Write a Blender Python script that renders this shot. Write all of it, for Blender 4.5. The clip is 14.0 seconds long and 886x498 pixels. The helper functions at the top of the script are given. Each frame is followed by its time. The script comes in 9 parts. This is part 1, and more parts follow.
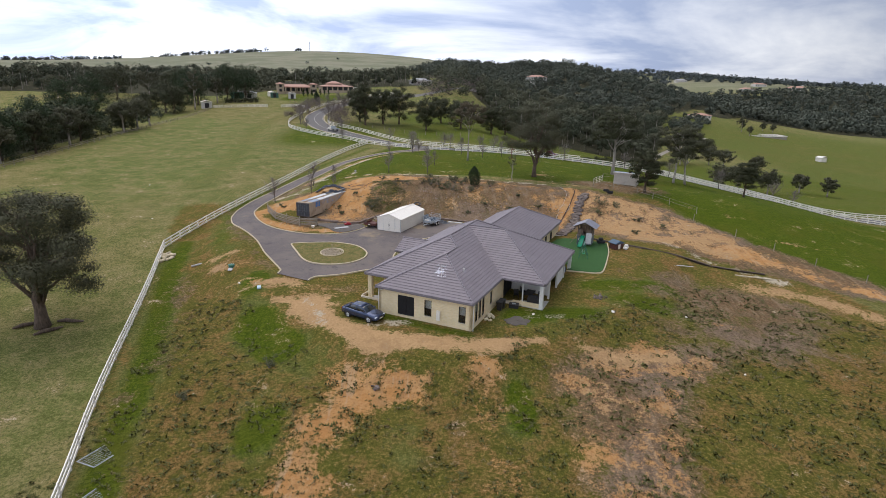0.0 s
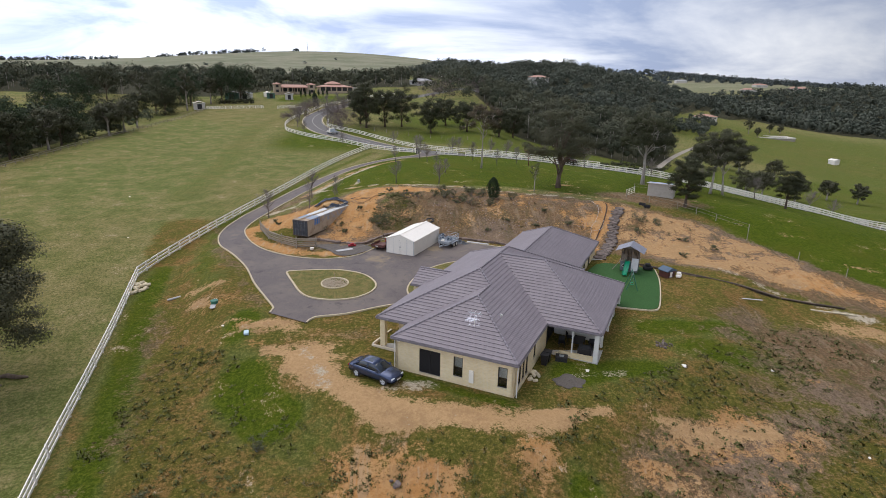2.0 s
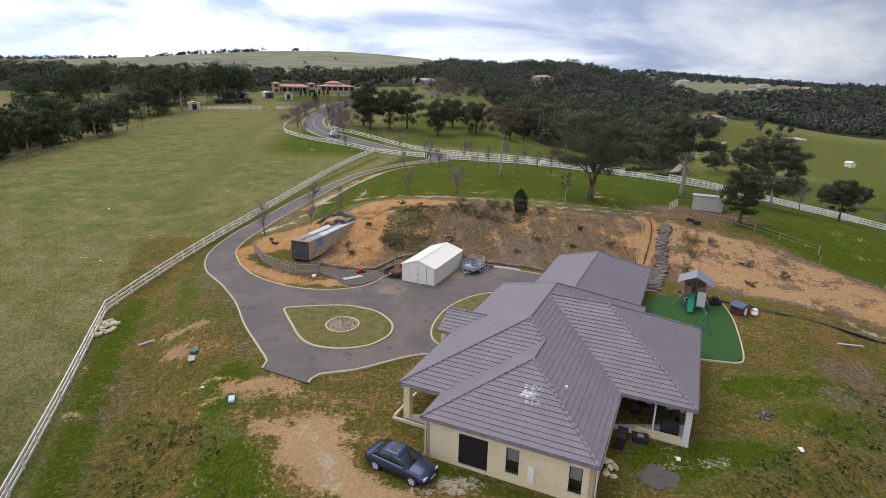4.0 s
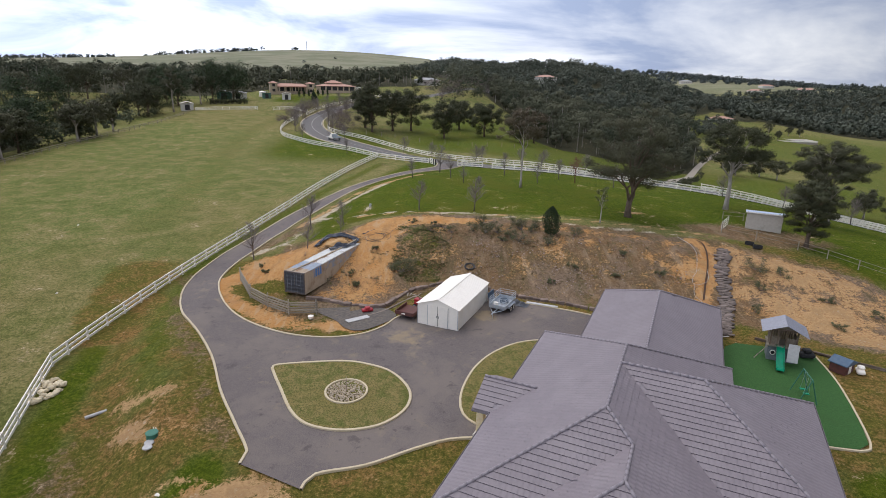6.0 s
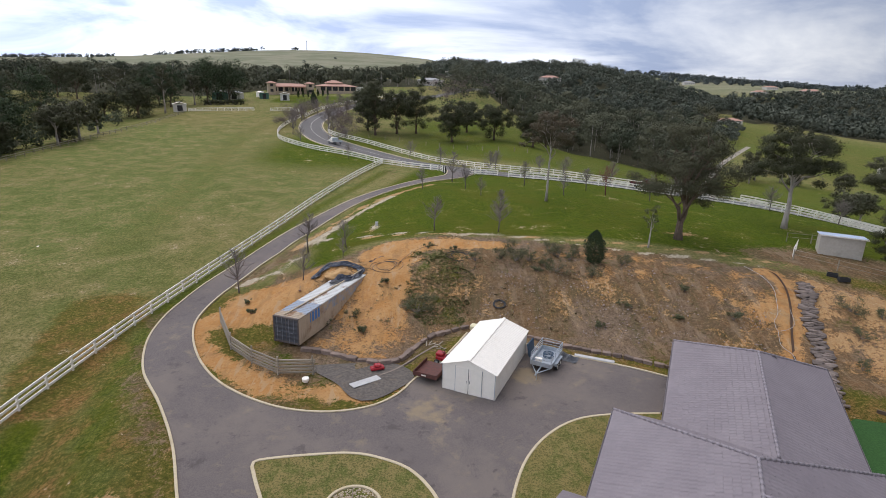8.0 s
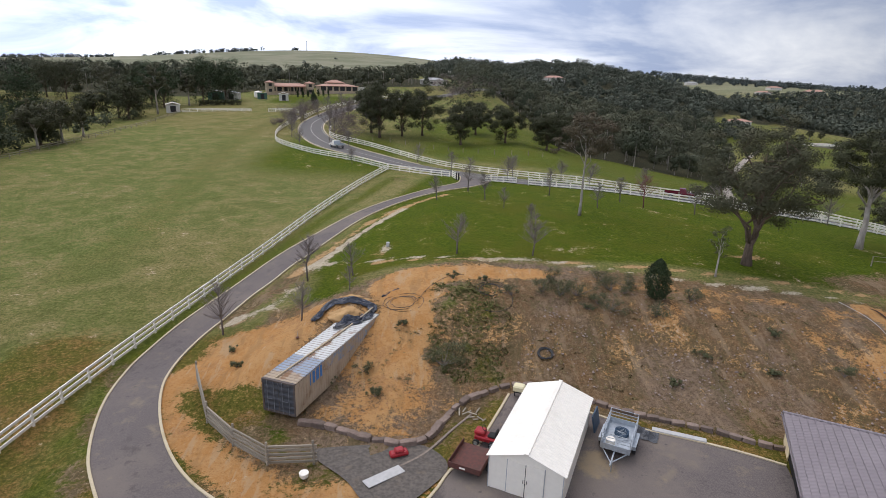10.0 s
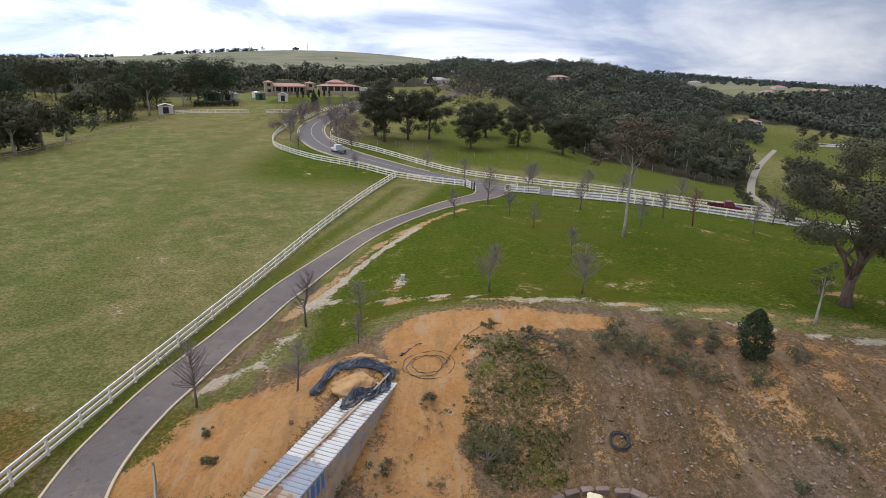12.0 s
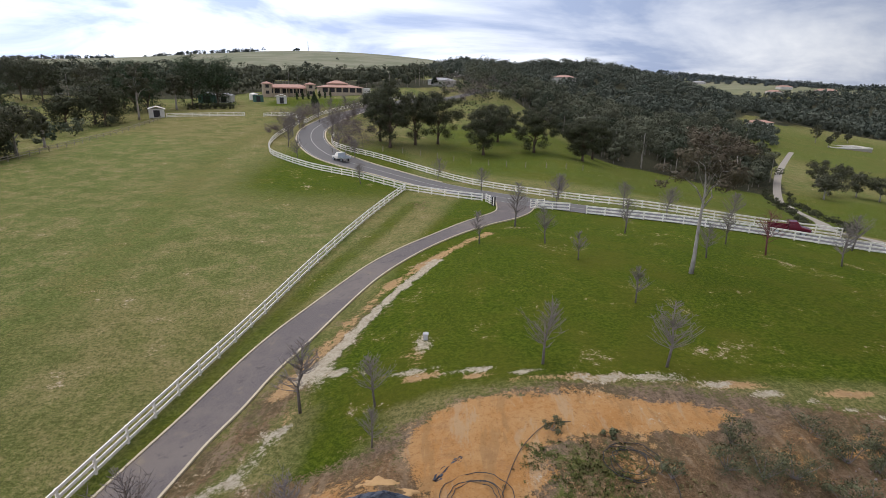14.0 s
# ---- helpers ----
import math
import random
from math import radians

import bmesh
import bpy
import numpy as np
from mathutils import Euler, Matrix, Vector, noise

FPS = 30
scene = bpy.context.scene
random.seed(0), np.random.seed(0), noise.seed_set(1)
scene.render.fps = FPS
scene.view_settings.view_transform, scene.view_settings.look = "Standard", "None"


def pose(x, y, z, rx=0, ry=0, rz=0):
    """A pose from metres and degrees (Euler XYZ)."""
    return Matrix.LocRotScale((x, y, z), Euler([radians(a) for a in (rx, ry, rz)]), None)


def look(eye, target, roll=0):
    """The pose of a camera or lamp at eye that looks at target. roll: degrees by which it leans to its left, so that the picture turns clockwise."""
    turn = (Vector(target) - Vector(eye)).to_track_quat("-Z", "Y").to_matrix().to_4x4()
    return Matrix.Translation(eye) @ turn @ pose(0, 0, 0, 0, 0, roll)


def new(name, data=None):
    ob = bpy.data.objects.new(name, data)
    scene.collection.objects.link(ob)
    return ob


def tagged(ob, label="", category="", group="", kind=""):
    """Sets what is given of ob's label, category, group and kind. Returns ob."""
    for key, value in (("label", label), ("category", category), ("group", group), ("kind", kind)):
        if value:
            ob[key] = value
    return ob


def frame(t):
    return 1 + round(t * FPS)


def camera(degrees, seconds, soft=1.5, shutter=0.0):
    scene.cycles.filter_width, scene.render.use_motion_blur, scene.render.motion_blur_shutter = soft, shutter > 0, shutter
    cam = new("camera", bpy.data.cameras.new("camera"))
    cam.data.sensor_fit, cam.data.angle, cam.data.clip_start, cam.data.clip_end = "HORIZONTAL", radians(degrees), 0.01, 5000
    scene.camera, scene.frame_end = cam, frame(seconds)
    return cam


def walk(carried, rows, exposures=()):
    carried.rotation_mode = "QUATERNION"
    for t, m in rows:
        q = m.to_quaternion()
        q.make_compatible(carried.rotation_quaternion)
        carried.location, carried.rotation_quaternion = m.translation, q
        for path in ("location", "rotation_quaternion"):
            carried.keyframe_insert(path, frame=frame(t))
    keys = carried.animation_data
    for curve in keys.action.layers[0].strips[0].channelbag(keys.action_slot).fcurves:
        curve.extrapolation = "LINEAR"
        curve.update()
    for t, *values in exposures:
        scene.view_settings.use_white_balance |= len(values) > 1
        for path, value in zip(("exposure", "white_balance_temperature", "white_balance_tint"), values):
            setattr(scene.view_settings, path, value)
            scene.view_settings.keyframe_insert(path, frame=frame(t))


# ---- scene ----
cam = camera(77.00, 14.0, soft=0.6)
# seconds, place in metres, heading, pitch and lean to the right in degrees
PATH = [
    (0, -0.556, 3.820, 23.265, -1.075, -16.684, -1.225),
    (0.5, -1.215, 6.830, 23.246, -1.170, -16.672, -1.241),
    (1, -1.894, 9.861, 23.234, -1.261, -16.644, -1.266),
    (1.5, -2.597, 12.931, 23.170, -1.303, -16.637, -1.243),
    (2, -3.277, 15.954, 23.119, -1.310, -16.636, -1.261),
    (2.5, -3.971, 18.896, 23.058, -1.337, -16.641, -1.267),
    (3, -4.673, 21.847, 22.990, -1.326, -16.649, -1.271),
    (5.5, -7.757, 36.548, 22.835, -1.442, -16.651, -1.458),
    (6, -8.223, 39.501, 22.831, -1.451, -16.658, -1.487),
    (6.5, -8.692, 42.435, 22.796, -1.467, -16.653, -1.561),
    (7, -9.218, 45.521, 22.753, -1.463, -16.633, -1.591),
    (7.5, -9.758, 48.394, 22.674, -1.487, -16.621, -1.597),
    (8, -10.353, 51.305, 22.622, -1.468, -16.605, -1.618),
    (10.5, -13.264, 64.975, 22.103, -1.475, -16.553, -1.633),
    (11, -13.859, 67.781, 22.086, -1.434, -16.554, -1.589),
    (11.5, -14.326, 70.426, 22.059, -1.430, -16.577, -1.602),
    (12, -14.813, 73.256, 22.106, -1.394, -16.584, -1.549),
    (12.5, -15.292, 76.074, 22.110, -1.389, -16.578, -1.503),
    (13, -15.885, 79.210, 22.156, -1.376, -16.546, -1.467),
    (13.5, -16.427, 82.215, 22.154, -1.335, -16.547, -1.458),
    (14, -17.022, 85.487, 22.239, -1.266, -16.551, -1.425),
]
walk(cam, [(t, pose(x, y, z, 90 + pitch, 0, yaw) @ pose(0, 0, 0, 0, 0, -lean)) for t, x, y, z, yaw, pitch, lean in PATH])

# ---- light: a bright overcast sky, soft sun from behind the clouds ----
world = bpy.data.worlds.new("overcast")
scene.world = world
world.use_nodes = True
wn, wl = world.node_tree.nodes, world.node_tree.links
wn.clear()


def wnode(kind, **sets):
    n = wn.new(kind)
    for key, value in sets.items():
        n.inputs[key].default_value = value
    return n


sky = wn.new("ShaderNodeTexSky")
sky.sky_type, sky.sun_disc = "NISHITA", False
sky.sun_elevation, sky.sun_rotation = radians(65), radians(341)
# cloud sheet laid over the clear sky: direction projected on a flat layer
geo = wn.new("ShaderNodeTexCoord")
split = wn.new("ShaderNodeSeparateXYZ")
wl.new(geo.outputs["Generated"], split.inputs[0])
lift = wn.new("ShaderNodeMath")
lift.operation = "MAXIMUM"
lift.inputs[1].default_value = 0.0
wl.new(split.outputs["Z"], lift.inputs[0])
add = wn.new("ShaderNodeMath")
add.inputs[1].default_value = 0.26
wl.new(lift.outputs[0], add.inputs[0])
px, py = wn.new("ShaderNodeMath"), wn.new("ShaderNodeMath")
for node, axis in ((px, "X"), (py, "Y")):
    node.operation = "DIVIDE"
    wl.new(split.outputs[axis], node.inputs[0])
    wl.new(add.outputs[0], node.inputs[1])
flat = wn.new("ShaderNodeCombineXYZ")
wl.new(px.outputs[0], flat.inputs[0])
wl.new(py.outputs[0], flat.inputs[1])
cloud = wnode("ShaderNodeTexNoise", Scale=0.85, Detail=7.0, Roughness=0.55, Distortion=0.6)
wl.new(flat.outputs[0], cloud.inputs["Vector"])
ramp = wn.new("ShaderNodeValToRGB")
ramp.color_ramp.elements[0].position, ramp.color_ramp.elements[0].color = 0.41, (0.37, 0.45, 0.66, 1)
ramp.color_ramp.elements[1].position, ramp.color_ramp.elements[1].color = 0.62, (0.97, 1.0, 1.08, 1)
wl.new(cloud.outputs["Fac"], ramp.inputs[0])
# brighter towards the hidden sun in the west
west = wn.new("ShaderNodeMapRange")
west.inputs["From Min"].default_value, west.inputs["From Max"].default_value = 0.75, -0.45
west.inputs["To Min"].default_value, west.inputs["To Max"].default_value = 0.42, 1.27
wl.new(split.outputs["X"], west.inputs["Value"])
shade = wn.new("ShaderNodeVectorMath")
shade.operation = "SCALE"
wl.new(ramp.outputs[0], shade.inputs[0])
wl.new(west.outputs[0], shade.inputs["Scale"])
clear = wn.new("ShaderNodeVectorMath")
clear.operation = "SCALE"
clear.inputs["Scale"].default_value = 0.05
wl.new(sky.outputs[0], clear.inputs[0])
total = wn.new("ShaderNodeMix")
total.data_type = "RGBA"
total.inputs["Factor"].default_value = 0.93
wl.new(clear.outputs[0], total.inputs["A"])
wl.new(shade.outputs[0], total.inputs["B"])
back = wnode("ShaderNodeBackground", Strength=1.48)
wl.new(total.outputs["Result"], back.inputs["Color"])
wl.new(back.outputs[0], wn.new("ShaderNodeOutputWorld").inputs[0])

sun = new("sun", bpy.data.lights.new("sun", "SUN"))
sun.data.energy, sun.data.angle, sun.data.color = 1.45, radians(50), (1.0, 0.93, 0.87)
sun.matrix_world = look((0, 0, 0), (0.14, -0.4, -0.9))
scene.view_settings.exposure = 0.0


# ---- the lie of the land ----
def ease(a, b, v):
    s = np.clip((v - a) / (b - a), 0, 1)
    return s * s * (3 - 2 * s)


def along(y, knots, heights, soft=5.0):
    return sum(np.interp(y + k * soft, knots, heights) for k in (-1, -0.5, 0, 0.5, 1)) / 5


def outside(x, y, ring):
    """Distance outside a closed ring (negative inside)."""
    best, inside = np.full(np.shape(x), 1e9), np.zeros(np.shape(x), bool)
    for (ax, ay), (bx, by) in zip(ring, ring[1:] + ring[:1]):
        ex, ey = bx - ax, by - ay
        s = np.clip(((x - ax) * ex + (y - ay) * ey) / (ex * ex + ey * ey), 0, 1)
        best = np.minimum(best, np.hypot(x - ax - s * ex, y - ay - s * ey))
        if ey:
            inside ^= ((ay > y) != (by > y)) & (x < ax + (y - ay) * ex / ey)
    return np.where(inside, -best, best)


# the levelled platform of house and yard
PLATFORM = [(3, 50), (-8, 55), (-19, 62), (-24, 72), (-30, 85), (-30, 97), (-22, 95), (-14, 92), (-8, 96), (2, 95.5), (12, 92), (22, 89), (33, 82), (20, 62)]


def yard_level(y):
    return 1.1 * ease(56, 82, y)


def ground_height(x, y):
    x, y = np.asarray(x, float), np.asarray(y, float)
    west = along(y, (-60, 20, 47, 61, 77, 100, 122, 160, 215, 280), (-12, -5.8, -3.6, -3.0, -1.2, 0.3, 1.3, 3.0, 6.0, 9.0))
    mid = along(y, (-60, 20, 41, 52, 62, 80, 100, 111, 120, 135, 150, 173, 190, 230, 280), (-12, -5.5, -3.2, -1.6, -0.4, 1.5, 4.0, 5.0, 5.2, 5.6, 4.9, 3.5, 2.8, 3.9, 6.0))
    east = along(y, (-60, 20, 41, 60, 76, 89, 102, 130, 156, 175, 260), (-12, -6.0, -3.2, -2.2, -1.3, 0.8, 4.2, 4.0, 2.8, 0.5, -4.0))
    h = west + (mid - west) * ease(-36, -8, x)
    h = h + (east - h) * ease(12, 46, x)
    h -= 9.2 * ease(36, 100, x) * ease(66, 140, y) + 2.6 * ease(80, 108, x) * ease(62, 128, y) + 1.9 * ease(52, 84, x) * ease(62, 96, y) * ease(140, 108, y) + 17 * ease(90, 300, x) * ease(60, 260, y)
    h -= 7 * ease(-95, -170, x) * ease(330, 230, y)
    # the land behind the road
    h += 11.5 * ease(230, 480, y) * ease(160, 20, x)
    h += 67 * np.exp(-(((x - 190) / 170) ** 2) - ((y - 1000) / 430) ** 2) + 16 * np.exp(-(((x - 330) / 150) ** 2) - ((y - 830) / 240) ** 2) + 6 * np.exp(-(((x - 25) / 75) ** 2) - ((y - 1000) / 300) ** 2)
    h += 60 * ease(800, 1450, y) * ease(150, 700, x) * ease(3200, 900, x) + 38 * np.exp(-(((x - 600) / 480) ** 2) - ((y - 2000) / 420) ** 2)
    h += 142 * np.exp(-(((x + 560) / 1150) ** 2) - ((y - 3100) / 700) ** 2) + 48 * np.exp(-(((x + 2400) / 900) ** 2) - ((y - 2900) / 700) ** 2)
    out = outside(x, y, PLATFORM)
    bank = np.where((y > 84) & (x > -24), 13.0, 7.0)
    h = h + (yard_level(y) - h) * (1 - ease(0, 1, out / bank))
    # spoil heap pushed up against the container
    s = np.clip(((x + 23.6) * 3.4 + (y - 98.5) * 7.5) / (3.4**2 + 7.5**2), 0, 1)
    return h + (1.9 - 0.5 * s) * np.exp(-(((x + 23.6 - 3.4 * s) ** 2 + (y - 98.5 - 7.5 * s) ** 2) / 2.6**2))

# ---- materials ----


def nodes_of(name, rough=0.8, metal=0.0, spec=0.3):
    m = bpy.data.materials.new(name)
    m.use_nodes = True
    t = m.node_tree
    b = t.nodes["Principled BSDF"]
    b.inputs["Roughness"].default_value, b.inputs["Metallic"].default_value = rough, metal
    b.inputs["Specular IOR Level"].default_value = spec
    return m, t, b


def where(t, kind="Object"):
    return t.nodes.new("ShaderNodeTexCoord").outputs[kind]


def noisy(t, vec, scale, detail=3.0, rough=0.55, stretch=None, distort=0.0):
    if stretch:
        m = t.nodes.new("ShaderNodeMapping")
        m.inputs["Scale"].default_value = stretch
        t.links.new(vec, m.inputs["Vector"])
        vec = m.outputs[0]
    n = t.nodes.new("ShaderNodeTexNoise")
    n.inputs["Scale"].default_value, n.inputs["Detail"].default_value, n.inputs["Roughness"].default_value = scale, detail, rough
    n.inputs["Distortion"].default_value = distort
    t.links.new(vec, n.inputs["Vector"])
    return n.outputs["Fac"]


def step(t, value, low, high, to=(0.0, 1.0)):
    n = t.nodes.new("ShaderNodeMapRange")
    n.interpolation_type = "SMOOTHSTEP"
    for key, v in (("From Min", low), ("From Max", high), ("To Min", to[0]), ("To Max", to[1])):
        n.inputs[key].default_value = v
    t.links.new(value, n.inputs["Value"])
    return n.outputs[0]


def sums(t, op, a, b):
    n = t.nodes.new("ShaderNodeMath")
    n.operation = op
    for k, v in enumerate((a, b)):
        if isinstance(v, (int, float)):
            n.inputs[k].default_value = v
        else:
            t.links.new(v, n.inputs[k])
    return n.outputs[0]


def blend(t, fac, a, b, kind="MIX"):
    n = t.nodes.new("ShaderNodeMix")
    n.data_type, n.blend_type = "RGBA", kind
    for key, v in (("Factor", fac), ("A", a), ("B", b)):
        if isinstance(v, tuple):
            n.inputs[key].default_value = (*v, 1.0)
        elif isinstance(v, (int, float)):
            n.inputs[key].default_value = v
        else:
            t.links.new(v, n.inputs[key])
    return n.outputs["Result"]


def relief(t, b, height, strength=0.4, distance=0.02):
    n = t.nodes.new("ShaderNodeBump")
    n.inputs["Strength"].default_value, n.inputs["Distance"].default_value = strength, distance
    t.links.new(height, n.inputs["Height"])
    t.links.new(n.outputs[0], b.inputs["Normal"])


def attr(t, name):
    n = t.nodes.new("ShaderNodeAttribute")
    n.attribute_name = name
    return n.outputs["Fac"]


def surface(name, c1, c2, fine=8.0, broad=0.6, rough=0.8, metal=0.0, bump=0.3, dist=0.01, stain=None, spec=0.3, vary=0.0, stretch=None):
    """Two tones by fine grain, a broad stain over them, and a little relief."""
    m, t, b = nodes_of(name, rough, metal, spec)
    v = where(t)
    g = noisy(t, v, fine, 4.0, 0.6, stretch)
    col = blend(t, step(t, g, 0.3, 0.7), c1, c2)
    s = stain or tuple(0.7 * k for k in c1)
    col = blend(t, step(t, noisy(t, v, broad, 3.0), 0.52, 0.78, (0.0, 0.55)), col, s)
    if vary:
        o = t.nodes.new("ShaderNodeObjectInfo").outputs["Random"]
        hsv = t.nodes.new("ShaderNodeHueSaturation")
        t.links.new(step(t, o, 0.0, 1.0, (1 - vary, 1 + vary)), hsv.inputs["Value"])
        t.links.new(col, hsv.inputs["Color"])
        col = hsv.outputs[0]
    t.links.new(col, b.inputs["Base Color"])
    if bump:
        relief(t, b, g, bump, dist)
    return m


def ground_material():
    m, t, b = nodes_of("ground", 0.95, 0.0, 0.04)
    v = where(t)
    huge, big, mid, fine, tiny = (noisy(t, v, s, d, r) for s, d, r in ((0.018, 4, 0.55), (0.085, 6, 0.65), (0.45, 7, 0.7), (3.6, 6, 0.8), (12.0, 3, 0.85)))
    grit = noisy(t, v, 1.3, 12, 0.85)
    other = noisy(t, v, 0.24, 12, 0.82)
    crisp = sums(t, "ADD", sums(t, "MULTIPLY", fine, 0.6), sums(t, "MULTIPLY", tiny, 0.4))
    # pasture: olive, with dry and greener drifts and a fine clumpy grain
    col = blend(t, step(t, big, 0.38, 0.62), (0.162, 0.161, 0.047), (0.213, 0.178, 0.0668))
    col = blend(t, step(t, huge, 0.42, 0.6, (0.0, 0.85)), col, (0.131, 0.165, 0.0406))
    col = blend(t, step(t, other, 0.46, 0.58, (0.0, 0.8)), col, (0.275, 0.223, 0.0957))
    col = blend(t, step(t, other, 0.48, 0.4, (0.0, 0.5)), col, (0.0935, 0.113, 0.027))
    col = blend(t, step(t, crisp, 0.505, 0.45, (0.0, 0.75)), col, (0.0687, 0.0777, 0.0198))
    col = blend(t, step(t, crisp, 0.53, 0.58, (0.0, 0.6)), col, (0.344, 0.284, 0.126))
    # dry far hill pasture, its straw colour greyed to hold distance haze
    straw = blend(t, step(t, noisy(t, v, 0.006, 5, 0.6, (1.0, 2.2, 1.0)), 0.4, 0.6), (0.25, 0.235, 0.16), (0.185, 0.19, 0.12))
    col = blend(t, attr(t, "straw"), col, straw)
    # watered, lush grass
    lush = blend(t, step(t, crisp, 0.46, 0.55), (0.0421, 0.066, 0.0052), (0.104, 0.13, 0.0118))
    lush = blend(t, step(t, big, 0.45, 0.7, (0.0, 0.7)), lush, (0.0988, 0.0984, 0.013))
    lush = blend(t, step(t, other, 0.5, 0.66, (0.0, 0.6)), lush, (0.146, 0.137, 0.0196))
    col = blend(t, step(t, sums(t, "ADD", attr(t, "lush"), sums(t, "MULTIPLY", sums(t, "SUBTRACT", other, 0.5), 1.2)), 0.3, 0.75), col, lush)
    # rough, weedy ground round the house: green weeds, brown thatch between
    weed = blend(t, step(t, mid, 0.42, 0.6), (0.125, 0.113, 0.0237), (0.232, 0.142, 0.0473))
    weed = blend(t, step(t, big, 0.45, 0.62, (0.0, 0.8)), weed, (0.241, 0.131, 0.0473))
    weed = blend(t, step(t, other, 0.53, 0.45, (0.0, 0.8)), weed, (0.106, 0.11, 0.019))
    weed = blend(t, step(t, crisp, 0.505, 0.45, (0.0, 0.8)), weed, (0.0606, 0.06, 0.0125))
    weed = blend(t, step(t, crisp, 0.535, 0.59, (0.0, 0.65)), weed, (0.41, 0.249, 0.0907))
    col = blend(t, step(t, sums(t, "ADD", attr(t, "weed"), sums(t, "MULTIPLY", sums(t, "SUBTRACT", mid, 0.5), 0.8)), 0.35, 0.65), col, weed)
    # leaf litter under the woods, with the trees' shade put into its dark colour
    shaded_litter = blend(t, step(t, grit, 0.4, 0.6), (0.035, 0.036, 0.02), (0.075, 0.068, 0.04))
    col = blend(t, step(t, sums(t, "ADD", attr(t, "shaded_litter"), sums(t, "MULTIPLY", sums(t, "SUBTRACT", big, 0.5), 0.9)), 0.35, 0.6), col, shaded_litter)
    # brown stony soil, then bright clay, then sand
    ragged = sums(t, "ADD", sums(t, "MULTIPLY", sums(t, "SUBTRACT", other, 0.5), 2.6), sums(t, "MULTIPLY", sums(t, "SUBTRACT", crisp, 0.5), 1.5))
    soil = blend(t, step(t, mid, 0.38, 0.62), (0.208, 0.123, 0.062), (0.16, 0.107, 0.0607))
    soil = blend(t, step(t, big, 0.45, 0.58, (0.0, 0.75)), soil, (0.208, 0.15, 0.108))
    soil = blend(t, step(t, other, 0.5, 0.58, (0.0, 0.7)), soil, (0.107, 0.0858, 0.037))
    soil = blend(t, step(t, crisp, 0.525, 0.58, (0.0, 0.65)), soil, (0.339, 0.232, 0.141))
    soil = blend(t, step(t, crisp, 0.49, 0.44, (0.0, 0.65)), soil, (0.0774, 0.0515, 0.0283))
    rill = noisy(t, v, 1.1, 6, 0.65, (1.0, 0.2, 0.3), 0.4)
    soil = blend(t, step(t, rill, 0.53, 0.64, (0.0, 0.4)), soil, (0.33, 0.235, 0.15))
    soil = blend(t, step(t, rill, 0.46, 0.36, (0.0, 0.5)), soil, (0.105, 0.088, 0.04))
    col = blend(t, step(t, sums(t, "ADD", attr(t, "soil"), ragged), 0.3, 0.55), col, soil)
    clay = blend(t, step(t, mid, 0.38, 0.62), (0.459, 0.227, 0.0796), (0.493, 0.274, 0.113))
    clay = blend(t, step(t, other, 0.49, 0.4, (0.0, 0.75)), clay, (0.37, 0.196, 0.0897))
    clay = blend(t, step(t, crisp, 0.48, 0.38, (0.0, 0.75)), clay, (0.28, 0.142, 0.0546))
    clay = blend(t, step(t, crisp, 0.54, 0.64, (0.0, 0.55)), clay, (0.582, 0.363, 0.172))
    clay = blend(t, step(t, rill, 0.47, 0.4, (0.0, 0.5)), clay, (0.33, 0.19, 0.085))
    clay = blend(t, step(t, rill, 0.56, 0.64, (0.0, 0.45)), clay, (0.47, 0.35, 0.22))
    col = blend(t, step(t, sums(t, "ADD", attr(t, "clay"), ragged), 0.3, 0.48), col, clay)
    sand = blend(t, step(t, crisp, 0.4, 0.6), (0.398, 0.24, 0.113), (0.527, 0.335, 0.166))
    sand = blend(t, step(t, other, 0.5, 0.6, (0.0, 0.7)), sand, (0.34, 0.205, 0.0986))
    col = blend(t, step(t, sums(t, "ADD", attr(t, "sand"), ragged), 0.3, 0.5), col, sand)
    # bleached silt where water has run
    silt = blend(t, step(t, crisp, 0.42, 0.58), (0.36, 0.29, 0.2), (0.54, 0.46, 0.34))
    col = blend(t, step(t, sums(t, "ADD", attr(t, "silt"), ragged), 0.3, 0.5), col, silt)
    t.links.new(col, b.inputs["Base Color"])
    relief(t, b, sums(t, "ADD", grit, sums(t, "MULTIPLY", crisp, 0.6)), 0.9, 0.2)
    return m


GROUND = ground_material()


